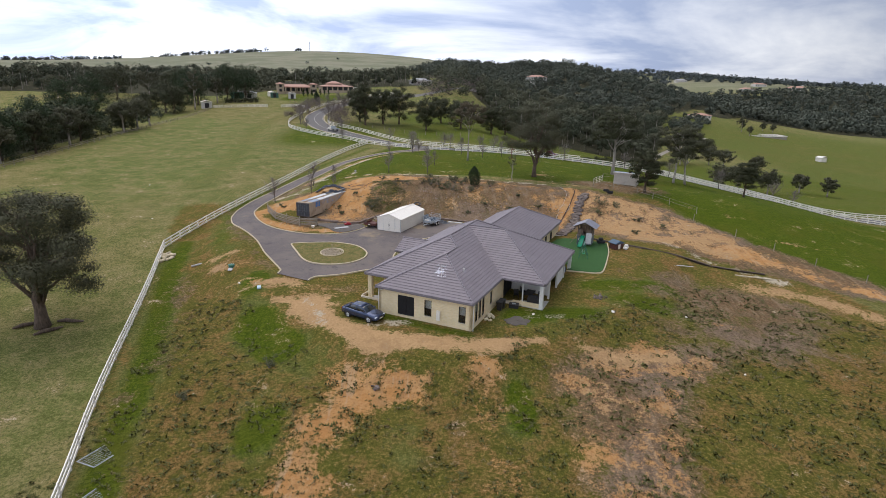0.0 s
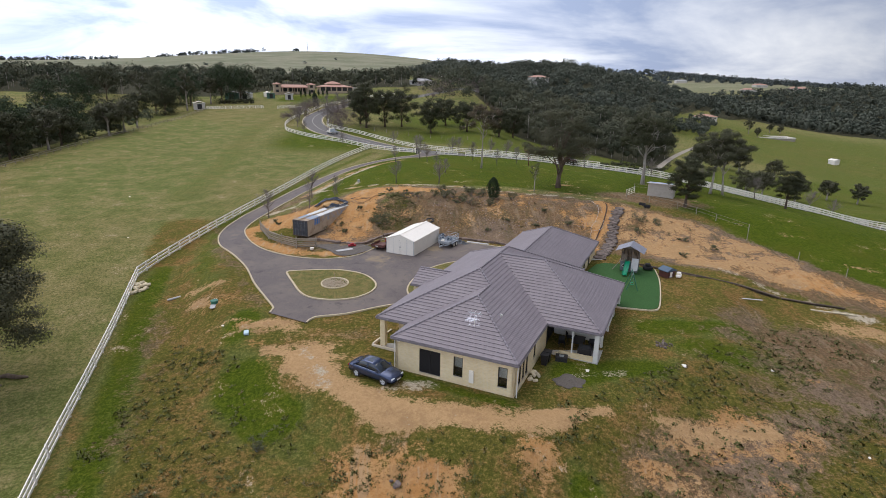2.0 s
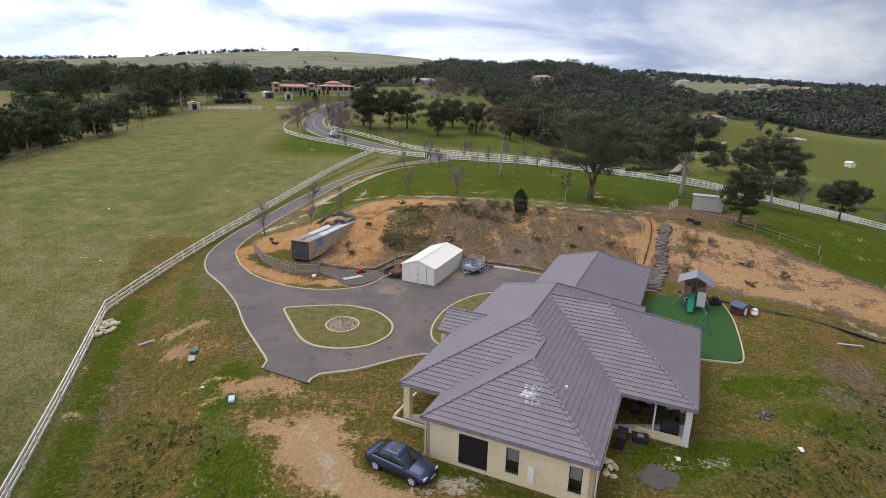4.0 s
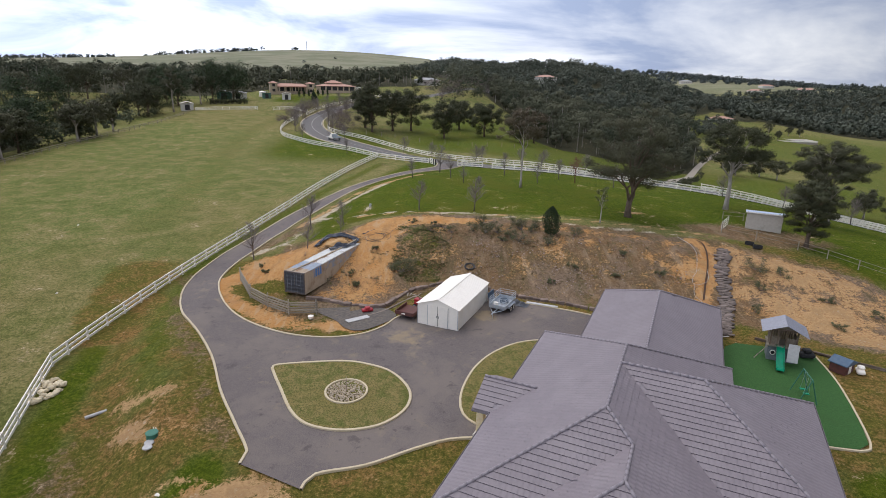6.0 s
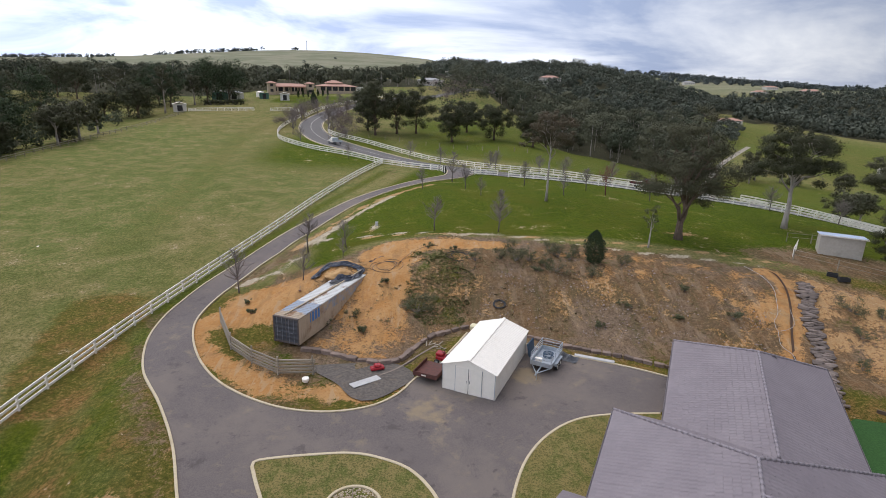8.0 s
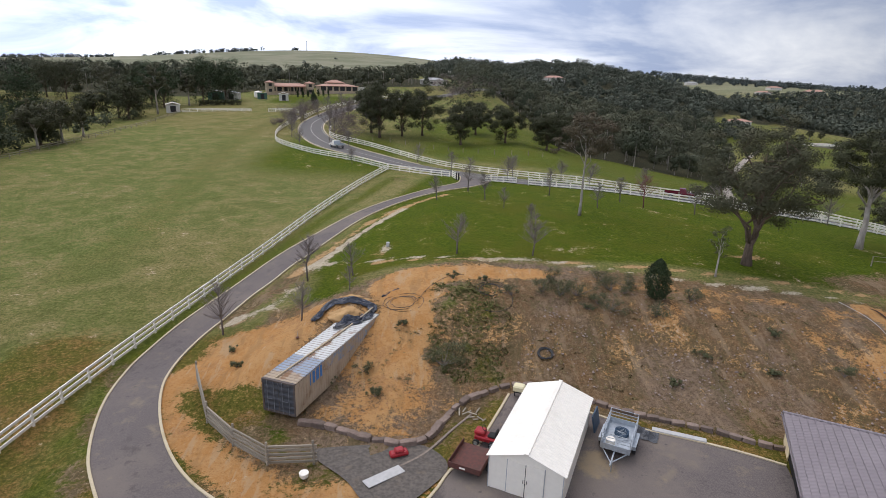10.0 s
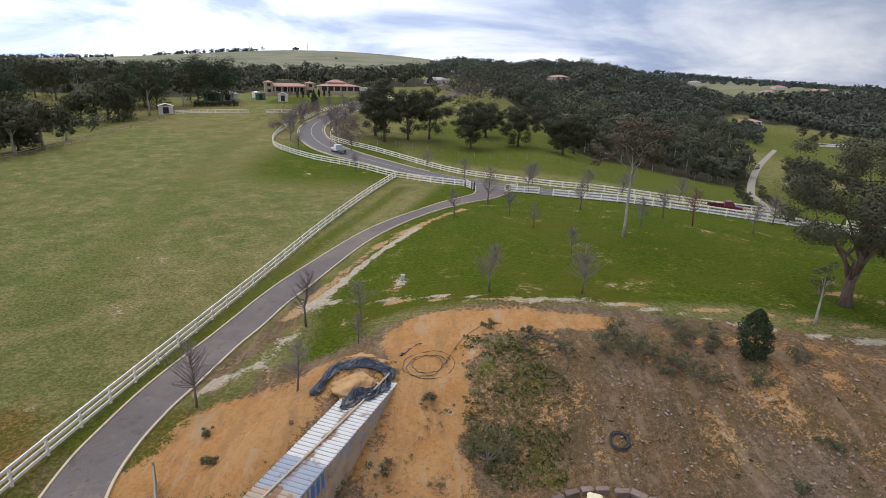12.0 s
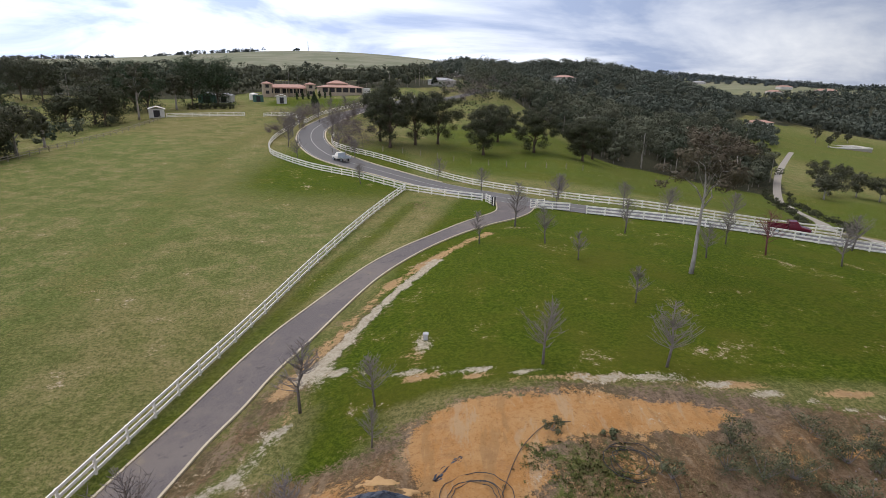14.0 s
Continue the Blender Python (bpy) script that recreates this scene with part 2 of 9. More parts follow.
def asphalt_material():
    """Dark seal with dusty, worn and patched areas."""
    m, t, b = nodes_of("asphalt", 0.85, 0.0, 0.25)
    v = where(t)
    grain = noisy(t, v, 16, 4, 0.75)
    broad = noisy(t, v, 0.14, 6, 0.65)
    worn = noisy(t, v, 0.5, 8, 0.72)
    col = blend(t, step(t, grain, 0.38, 0.62), (0.105, 0.085, 0.080), (0.156, 0.130, 0.118))
    col = blend(t, step(t, broad, 0.44, 0.62, (0.0, 0.7)), col, (0.181, 0.147, 0.124))
    col = blend(t, step(t, worn, 0.54, 0.68, (0.0, 0.65)), col, (0.211, 0.167, 0.123))
    col = blend(t, step(t, worn, 0.44, 0.34, (0.0, 0.6)), col, (0.067, 0.056, 0.053))
    col = blend(t, step(t, noisy(t, v, 1.7, 3, 0.5), 0.66, 0.74, (0.0, 0.5)), col, (0.050, 0.043, 0.040))
    # clay dust trodden out in front of the shed and beside its wall
    for spot, reach in (((-10.6, 84.6, 1.1), 3.4), ((-2.6, 89.6, 1.1), 2.2)):
        far = t.nodes.new("ShaderNodeVectorMath")
        far.operation = "DISTANCE"
        far.inputs[1].default_value = spot
        t.links.new(v, far.inputs[0])
        dust = sums(t, "ADD", step(t, far.outputs["Value"], reach, 0.3, (0.0, 0.62)), sums(t, "MULTIPLY", sums(t, "SUBTRACT", worn, 0.5), 2.2))
        col = blend(t, step(t, dust, 0.3, 0.75, (0.0, 0.75)), col, (0.273, 0.205, 0.123))
    t.links.new(col, b.inputs["Base Color"])
    relief(t, b, grain, 0.25, 0.01)
    return m


ASPHALT = asphalt_material()
ROADSEAL = surface("road_seal", (0.126, 0.114, 0.106), (0.156, 0.142, 0.131), 9, 0.08, 0.9, 0, 0.2, 0.01, (0.101, 0.091, 0.085))
ROADLINE = surface("worn_line_paint", (0.504, 0.465, 0.401), (0.303, 0.279, 0.246), 3, 0.5, 0.7, 0, 0.1, 0.004, (0.222, 0.205, 0.180))
CONCRETE = surface("kerb_concrete", (0.565, 0.465, 0.311), (0.474, 0.391, 0.262), 9, 0.9, 0.85, 0, 0.3, 0.01, (0.383, 0.289, 0.164))
WHITE = surface("white_paint", (0.867, 0.801, 0.704), (0.817, 0.754, 0.663), 5, 0.7, 0.5, 0, 0.1, 0.004, (0.727, 0.661, 0.556))
SHEDWALL = surface("shed_steel", (0.807, 0.745, 0.647), (0.766, 0.708, 0.614), 3, 0.8, 0.45, 0, 0.05, 0.004, (0.706, 0.642, 0.540))
BARK = surface("bark", (0.151, 0.107, 0.077), (0.081, 0.058, 0.042), 6, 1.2, 0.95, 0, 0.9, 0.05, (0.262, 0.205, 0.156), stretch=(1, 1, 0.25))

# ---- helpers for building ----
from mathutils.geometry import delaunay_2d_cdt


def high(x, y):
    return float(ground_height(x, y))


def mesh_of(bm, name, material, smooth=False):
    me = bpy.data.meshes.new(name)
    if isinstance(bm, bmesh.types.BMesh):
        bm.to_mesh(me)
        bm.free()
    else:
        me.from_pydata(bm[0], [], bm[1])
    for one in material if isinstance(material, (list, tuple)) else [material]:
        me.materials.append(one)
    if smooth:
        me.polygons.foreach_set("use_smooth", [True] * len(me.polygons))
    return me


def thing(name, label, category, group="", kind="", at=None):
    ob = new(name)
    ob.empty_display_size = 0.2
    if at is not None:
        ob.matrix_world = at
    return tagged(ob, label, category, group, kind)


def part(name, bm, material, parent, label="", smooth=False, at=None, kind=""):
    ob = new(name, mesh_of(bm, name, material, smooth))
    ob.parent = parent
    if at is not None:
        ob.matrix_basis = at
    return tagged(ob, label, kind=kind)


def solo(name, bm, material, label, category, group="", kind="", smooth=False, at=None):
    ob = new(name, mesh_of(bm, name, material, smooth))
    if at is not None:
        ob.matrix_world = at
    return tagged(ob, label, category, group, kind)


def box(bm, lo, hi, m=None, bevel=0.0):
    x0, y0, z0 = lo
    x1, y1, z1 = hi
    vs = [bm.verts.new(p) for p in ((x0, y0, z0), (x1, y0, z0), (x1, y1, z0), (x0, y1, z0), (x0, y0, z1), (x1, y0, z1), (x1, y1, z1), (x0, y1, z1))]
    fs = [bm.faces.new([vs[i] for i in f]) for f in ((3, 2, 1, 0), (4, 5, 6, 7), (0, 1, 5, 4), (1, 2, 6, 5), (2, 3, 7, 6), (3, 0, 4, 7))]
    if bevel:
        es = list({e for f in fs for e in f.edges})
        got = bmesh.ops.bevel(bm, geom=es, offset=bevel, segments=1, affect="EDGES")
        vs = list({v for f in got["faces"] for v in f.verts} | {v for v in vs if v.is_valid})
    if m is not None:
        bmesh.ops.transform(bm, matrix=m, verts=vs)
    return bm


def boxes(*some, bevel=0.0):
    bm = bmesh.new()
    for lo, hi in some:
        box(bm, lo, hi, None, bevel)
    return bm


def tube(bm, pts, radii, sides=8, cap=True):
    """A tapering tube along points."""
    pts = [Vector(p) for p in pts]
    rings, side = [], None
    for i, p in enumerate(pts):
        d = (pts[min(i + 1, len(pts) - 1)] - pts[max(i - 1, 0)]).normalized()
        side = (Vector((1, 0, 0)) if abs(d.x) < 0.8 else Vector((0, 1, 0))) if side is None else side
        side = (side - side.dot(d) * d).normalized()
        other = d.cross(side)
        r = radii[i] if isinstance(radii, (list, tuple)) else radii
        rings.append([bm.verts.new(p + r * (math.cos(2 * math.pi * k / sides) * side + math.sin(2 * math.pi * k / sides) * other)) for k in range(sides)])
    for a, b in zip(rings, rings[1:]):
        for k in range(sides):
            bm.faces.new((a[k], a[(k + 1) % sides], b[(k + 1) % sides], b[k]))
    if cap:
        bm.faces.new(rings[0][::-1])
        bm.faces.new(rings[-1])
    return bm


def curve(pts, gap=1.0, closed=False):
    """Points at even steps along a smooth curve through pts."""
    p = [np.array(q, float) for q in pts]
    n = len(p)
    out = []
    for i in range(n if closed else n - 1):
        a, b, c, d = (p[(i + k) % n] if closed else p[min(max(i + k, 0), n - 1)] for k in (-1, 0, 1, 2))
        m = max(1, int(np.linalg.norm(c - b) / gap))
        for s in np.arange(m) / m:
            out.append(0.5 * (2 * b + (c - a) * s + (2 * a - 5 * b + 4 * c - d) * s**2 + (3 * b - a - 3 * c + d) * s**3))
    if not closed:
        out.append(p[-1])
    return out


def sheet(ring, lift, gap=1.5, holes=()):
    """A filled outline lying on the ground."""
    vs, es = [], []
    for r in (ring, *holes):
        k = len(vs)
        vs += [Vector(q[:2]) for q in r]
        es += [(k + i, k + (i + 1) % len(r)) for i in range(len(r))]
    xs, ys = [q[0] for q in ring], [q[1] for q in ring]
    gx, gy = np.meshgrid(np.arange(min(xs), max(xs), gap), np.arange(min(ys), max(ys), gap))
    gx, gy = gx.ravel(), gy.ravel()
    ok = outside(gx, gy, [tuple(q[:2]) for q in ring]) < -0.3 * gap
    for h in holes:
        ok &= outside(gx, gy, [tuple(q[:2]) for q in h]) > 0.3 * gap
    vs += [Vector((a, b)) for a, b in zip(gx[ok], gy[ok])]
    v, _, f, *_ = delaunay_2d_cdt(vs, es, [], 1, 1e-4)
    v = np.array([(q[0], q[1]) for q in v])
    keep = []
    for tri in f:
        c = v[list(tri)].mean(0)
        if all(float(outside(c[0], c[1], [tuple(q[:2]) for q in h])) > 0 for h in holes):
            keep.append(tuple(tri))
    z = ground_height(v[:, 0], v[:, 1]) + lift
    return [(a, b, c) for (a, b), c in zip(v, z)], keep


def ribbon(mid, half, lift, across=4):
    """A strip along a centre line, lying on the ground; half: half its width."""
    mid = np.array(mid)
    d = np.gradient(mid, axis=0)
    d /= np.linalg.norm(d, axis=1)[:, None]
    n = np.c_[-d[:, 1], d[:, 0]]
    vs = []
    for k in range(across + 1):
        q = mid + n * half * (2 * k / across - 1)
        vs.append(np.c_[q, ground_height(q[:, 0], q[:, 1]) + lift])
    vs = np.stack(vs, 1)
    w = across + 1
    fs = [(i * w + k + 1, i * w + k, (i + 1) * w + k, (i + 1) * w + k + 1) for i in range(len(mid) - 1) for k in range(across)]
    return [tuple(q) for q in vs.reshape(-1, 3)], fs


def kerb(line, width=0.17, top=0.13, closed=False):
    """A concrete kerb swept along a line on the ground."""
    mid = np.array(line)
    if closed:
        d = np.roll(mid, -1, 0) - np.roll(mid, 1, 0)
    else:
        d = np.gradient(mid, axis=0)
    d /= np.linalg.norm(d, axis=1)[:, None]
    n = np.c_[-d[:, 1], d[:, 0]]
    z = ground_height(mid[:, 0], mid[:, 1])
    prof = ((-0.5, -0.2), (-0.5, top - 0.02), (-0.38, top), (0.38, top), (0.5, top - 0.02), (0.5, -0.2))
    vs = np.stack([np.c_[mid + n * width * a, z + b] for a, b in prof], 1)
    w, m = len(prof), len(mid)
    fs = [(i * w + k, i * w + k + 1, ((i + 1) % m) * w + k + 1, ((i + 1) % m) * w + k) for i in range(m if closed else m - 1) for k in range(w - 1)]
    return [tuple(q) for q in vs.reshape(-1, 3)], fs


# ---- the land ----
def spread(lo, a, b, hi, gap, grow):
    v = list(np.arange(a, b + gap / 2, gap))
    s = gap
    while v[-1] < hi:
        s *= grow
        v.append(v[-1] + s)
    s = gap
    while v[0] > lo:
        s *= grow
        v.insert(0, v[0] - s)
    return np.array(v)


def blob(x, y, cx, cy, rx, ry, turn=0.0):
    c, s = math.cos(radians(turn)), math.sin(radians(turn))
    dx, dy = x - cx, y - cy
    return np.exp(-(((dx * c + dy * s) / rx) ** 2 + ((dy * c - dx * s) / ry) ** 2))


def near(x, y, line, half):
    best = np.full(np.shape(x), 1e9)
    for (ax, ay), (bx, by) in zip(line, line[1:]):
        ex, ey = bx - ax, by - ay
        s = np.clip(((x - ax) * ex + (y - ay) * ey) / (ex * ex + ey * ey), 0, 1)
        best = np.minimum(best, np.hypot(x - ax - s * ex, y - ay - s * ey))
    return np.clip(1.25 - best / half, 0, 1)


BANK = [(-30, 100), (-24, 97), (-20, 93), (-13, 91), (-8, 97), (2, 95), (12, 91.5), (21, 89), (34, 82), (46, 75), (56, 66), (60, 62), (58, 72), (48, 86), (38, 97), (28, 104), (20, 107.5), (8, 111.5), (-2, 114), (-14, 114), (-19, 111), (-26, 108)]
DIRT_TRACK = [(-13.8, 58.6), (-11, 55.6), (-7.2, 53), (-3, 51.9), (1.2, 50.8), (5.4, 51)]


def within(x, y, ring, soft=0.5):
    return np.clip(0.5 - outside(x, y, ring) / (2 * soft), 0, 1)


CREST = [(-18.5, 110), (-16.6, 113), (-14, 114), (-10, 113.8), (-5, 113), (0.5, 112.2), (-2, 110.8), (-8, 110.4), (-11.8, 110), (-13, 107), (-12.6, 103.5), (-13.8, 100), (-15.2, 99.5), (-16.5, 102), (-15.5, 106)]
HEAP = [(-31.3, 104), (-28.5, 106), (-24, 106.5), (-20.5, 105.8), (-22.5, 99.5), (-23.8, 96), (-27, 96.5), (-30.8, 97.5)]
SANDY = [(21.5, 98), (27, 104), (36, 98), (43, 91.5), (48, 84), (44, 79.5), (34, 81), (27, 87)]
WEEDY_BANK = [(-12.4, 109.6), (-7.5, 110), (-5.5, 104), (-7, 98.5), (-11, 97.6), (-12.6, 101)]


WORN = [(21, 54), (27, 52), (21, 44), (18, 35), (11, 33), (12, 40), (11, 45), (10, 48.5), (14, 52)]
HILL = [(30, 264), (50, 262), (66, 258), (90, 266), (112, 282), (120, 300), (136, 345), (172, 430), (190, 480), (28, 480), (24, 400), (36, 330), (34, 290)]
UPPER = [(16, 480), (190, 480), (236, 572), (330, 700), (420, 900), (470, 1250), (-30, 1250), (-52, 1000), (-30, 800), (0, 600)]
VALLEY = [(285, 596), (310, 610), (345, 640), (440, 668), (620, 680), (900, 640), (1300, 700), (1500, 1200), (1000, 1330), (760, 1250), (480, 1180), (400, 900)]
EDGE = [(-118, 116), (-114, 150), (-115, 180), (-119, 205), (-131, 222), (-150, 236), (-215, 262), (-300, 250), (-330, 200), (-250, 100)]
BEHIND = [(-300, 325), (-240, 335), (-172, 334), (-126, 326), (-112, 340), (-96, 385), (-60, 392), (-30, 400), (-12, 440), (-5, 500), (-40, 620), (-200, 640), (-420, 560), (-420, 380)]
WOODS = [HILL, UPPER, VALLEY, EDGE, BEHIND]


TRENCH = [(24.2, 105.8), (25.2, 105.2), (24.8, 102.8), (23.3, 98.8), (21.5, 95.2), (19.8, 91.6), (19.3, 89.6)]


def paint_ground(x, y):
    soil = np.clip(0.75 - outside(x, y, BANK) * 0.35, 0, 1) * 0.8 - 0.3 * within(x, y, WEEDY_BANK, 1.5)
    clay = 0.72 * within(x, y, CREST, 0.7) + 0.62 * within(x, y, HEAP, 0.9) + (0.14 + 0.12 * ease(-4, -12, x)) * within(x, y, BANK, 1.5)
    clay += 0.18 * near(x, y, [(2, 110), (12, 108), (20, 105), (26, 104)], 1.2) + 0.34 * within(x, y, SANDY, 1.5) + 0.3 * blob(x, y, -16, 97, 2.5, 4) + 0.3 * blob(x, y, 9, 105.6, 3.5, 2) + 0.25 * blob(x, y, 20, 99, 3, 4)
    clay += 0.3 * near(x, y, [(44, 82), (50, 76), (57, 67), (62, 58)], 2.6)
    clay += 0.55 * near(x, y, [(-31.2, 99), (-29.6, 94.5), (-27.5, 91.5), (-25, 89.2), (-22.5, 87.6)], 1.2) + 0.36 * near(x, y, [(-22, 86.6), (-15, 86.6), (-12.5, 88)], 1.2)
    sand = 0.75 * near(x, y, DIRT_TRACK, 1.75) + 0.6 * near(x, y, [(5.4, 51), (10.2, 52.6)], 0.9) + 0.45 * blob(x, y, -6, 51.2, 2.6, 1.2, -20) + 0.5 * blob(x, y, -13, 60, 3, 2.2) + 0.42 * blob(x, y, -17, 65.5, 3.2, 1.5) + 0.45 * blob(x, y, -29, 75.5, 3, 0.8, 24)
    sand += 0.42 * within(x, y, SANDY, 1.5) + 0.2 * blob(x, y, -14, 62, 7, 5) + 0.18 * blob(x, y, -25, 72, 5, 5) + 0.16 * within(x, y, WORN, 2) + 0.4 * near(x, y, [(14, 52.6), (18, 51.2), (23, 51.8)], 0.8)
    sand += 0.42 * near(x, y, [(39, 70.5), (44, 68.8), (48, 66), (52, 60)], 2.6) + 0.16 * blob(x, y, 21, 51.5, 6, 2, 10) + 0.24 * blob(x, y, 15, 45, 3, 4)
    sand += 0.55 * near(x, y, [(-26.8, 118), (-24.8, 123.5), (-22.6, 129.5), (-20.5, 134.5), (-17.4, 138.8), (-13.4, 145.4), (-10, 150)], 0.95)
    sand += 0.6 * near(x, y, [(-24, 119.5), (-18.4, 117.4), (-12, 115.9), (-6, 115.6), (8, 114), (20, 111), (30, 107)], 0.42) + 0.42 * near(x, y, [(-29.6, 107.5), (-27.4, 111), (-25.4, 115.5)], 0.5)
    sand += 0.5 * blob(x, y, 21, 118, 1.8, 0.9) + 0.4 * blob(x, y, 46, 97, 7, 0.9, -30) + 0.4 * blob(x, y, 54, 86, 5, 0.8, -20) + 0.45 * blob(x, y, -17.8, 120.2, 1.0, 1.8)
    clay += 0.6 * near(x, y, [(-3.5, 46.6), (-6.2, 46), (-8.4, 43.6), (-9.6, 39.5), (-10.2, 33)], 3.0) + 0.3 * blob(x, y, -3, 46.5, 3, 2) + 0.24 * near(x, y, [(3.4, 47), (4.2, 43), (4.8, 34)], 2.0) + 0.5 * blob(x, y, 4.3, 47.9, 1.2, 1.0) + 0.4 * blob(x, y, 11.3, 39.2, 2.2, 1.3) + 0.36 * within(x, y, WORN, 2) + 0.4 * blob(x, y, -9, 48.5, 2, 1.6) + 0.3 * blob(x, y, 30, 59, 4, 1.6, 8) + 0.28 * blob(x, y, 21, 53.6, 3.4, 2)
    soil += 0.75 * within(x, y, WORN, 2.5) + 0.4 * blob(x, y, 31, 56, 8, 5) + 0.7 * blob(x, y, 36, 66, 12, 4.5, -20) + 0.4 * blob(x, y, -5.8, 48.8, 2, 1.4) + 0.3 * blob(x, y, -11, 63.6, 4, 3) + 0.25 * blob(x, y, 15.4, 63.6, 1.6, 3)
    clay += 0.55 * near(x, y, TRENCH, 0.9) + 0.26 * within(x, y, [(-18.5, 97), (-13, 95.5), (-12.6, 104), (-13.5, 109), (-17, 106)], 1.5)
    clay += 0.42 * blob(x, y, -26.5, 70.5, 3, 0.9, 30) + 0.4 * blob(x, y, -21.5, 66, 3, 0.8, 25) + 0.36 * blob(x, y, -25.5, 79, 0.9, 2.6) + 0.4 * blob(x, y, -18.5, 62.5, 2.4, 0.8, 15) + 0.4 * blob(x, y, -17, 59.4, 2, 0.7, -10)
    soil += 0.6 * blob(x, y, -21, 89.5, 8, 3.5, -18) + 1.2 * blob(x, y, 34, 108.8, 8, 4.2, -20) + 0.35 * blob(x, y, -18.5, 171, 3, 4)
    clay += 0.34 * near(x, y, [(-28, 93), (-24, 90), (-19, 87.4), (-14, 87)], 1.8)
    soil += 0.32 * blob(x, y, 34, 58, 14, 7, -25) + 0.36 * blob(x, y, -23, 83, 5, 4) + 0.4 * blob(x, y, -27, 46.5, 1.6, 1.2) + 0.38 * near(x, y, [(-36.2, 101), (-33, 89.5), (-27.5, 81.5), (-24, 74.5), (-21, 70)], 1.4)
    soil += 0.2 * blob(x, y, 3, 40, 8, 6) + 0.55 * near(x, y, [(-30, 108), (-28, 114), (-25.4, 121), (-22, 130)], 2.2) + 0.6 * blob(x, y, 7.8, 56, 1.2, 1.0)
    for cx, cy, turn in ((-30.6, 76.1, 24), (-28.4, 72.3, -30), (-23.2, 66.5, 10), (-19.7, 66.1, 35), (-17.2, 60.8, -15), (-14.3, 60.4, 20)):
        sand += 0.5 * blob(x, y, cx, cy, 1.6, 0.6, turn)
    lush = ease(112, 118, y + 0.35 * np.maximum(x - 10, 0)) * ease(-31, -22, x - (y - 110) * 0.2) * ease(190, 165, y + 0.5 * x)
    lush = np.maximum(lush, ease(40, 52, x + 0.4 * (y - 80)) * ease(120, 80, x) * ease(140, 120, y) * ease(50, 75, y))
    lush = np.maximum(lush, 0.62 * ease(190, 205, y + 0.55 * x) * ease(-40, -10, x) * ease(330, 260, y))
    lush = np.maximum(lush, 0.8 * ease(-70, -40, x) * ease(150, 190, y) * ease(260, 200, y) * ease(-14, -26, x))
    lush = np.maximum(lush, 0.55 * ease(120, 200, x) * ease(800, 500, y) * ease(120, 200, y))
    lush = np.maximum(lush, 0.9 * ease(300, 318, y) * ease(350, 335, y) * ease(-90, -80, x) * ease(-40, -50, x))
    lush = np.maximum(lush, 0.6 * blob(x, y, -12, 50, 6, 5) + 0.6 * blob(x, y, 8, 55.5, 4, 3) + 0.5 * blob(x, y, -34, 82, 3, 6) + 1.1 * blob(x, y, -22.3, 92.3, 1.9, 1.1) + 0.7 * blob(x, y, -21, 113, 2.6, 5, 15))
    lush = np.maximum(lush, 0.55 * blob(x, y, -15, 53, 5, 6) + 0.5 * blob(x, y, -2.5, 40, 3, 6) + 0.8 * near(x, y, [(-6.6, 57.4), (3, 52.6)], 1.3) + 0.75 * near(x, y, [(-37.5, 84), (-35, 74), (-31, 62), (-27, 50), (-23, 35)], 3) + 0.45 * blob(x, y, 12, 55, 5, 3))
    soil += 0.34 * near(x, y, [(-31.5, 72), (-29, 62), (-26, 52)], 3.0)
    lush = np.maximum(lush, 0.6 * near(x, y, [(-36.8, 100), (-34.4, 112), (-31.6, 125), (-28, 140), (-23.4, 155), (-20, 172)], 2.6))
    lush = np.maximum(lush, 0.95 * (blob(x, y, -18.5, 57, 3.6, 4) + blob(x, y, -21.5, 66, 2.6, 5) + blob(x, y, -15, 52.5, 3.4, 3) + blob(x, y, 9, 57.5, 3.4, 3) + blob(x, y, 15, 58.5, 4, 2) + blob(x, y, 24, 62, 7, 3, -12) + blob(x, y, -14, 42, 3, 5) + blob(x, y, 7, 44, 2, 5)))
    weed = ease(-37, -30, x - (60 - y) * 0.3) * ease(112, 100, y) * ease(62, 48, x)
    lush = np.maximum(lush, 0.9 * (blob(x, y, -22.4, 111.5, 2.2, 4.2, 10) + blob(x, y, -23.2, 107, 1.8, 2.2) + blob(x, y, -19, 115.6, 4, 1.4) + blob(x, y, -25, 105.3, 1.6, 0.9) + blob(x, y, 20, 66.2, 5.5, 2.6, 5) + blob(x, y, 28, 66.5, 4, 2)))
    lush = np.maximum(lush, 0.42 * near(x, y, [(-70, 305), (-65, 262), (-66, 221), (-58, 172), (-53, 146), (-50, 120)], 8))
    lush = np.maximum(lush, 0.62 * near(x, y, [(-35.5, 104), (-34.6, 95), (-33, 87), (-30.5, 80), (-28.5, 76)], 4.2))
    weed = weed * (1 - 0.8 * np.clip(lush * 1.15, 0, 1))
    shaded_litter = np.zeros(np.shape(x))
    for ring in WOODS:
        shaded_litter = np.maximum(shaded_litter, 0.8 * within(x, y, ring, 4))
    # dry pasture far off, where the haze-greyed straw colour goes
    straw = ease(1200, 2000, y) * ease(500, 100, x)
    straw = np.maximum(straw, 0.75 * ease(1200, 1320, y) * ease(420, 560, x) * ease(2000, 1600, y))
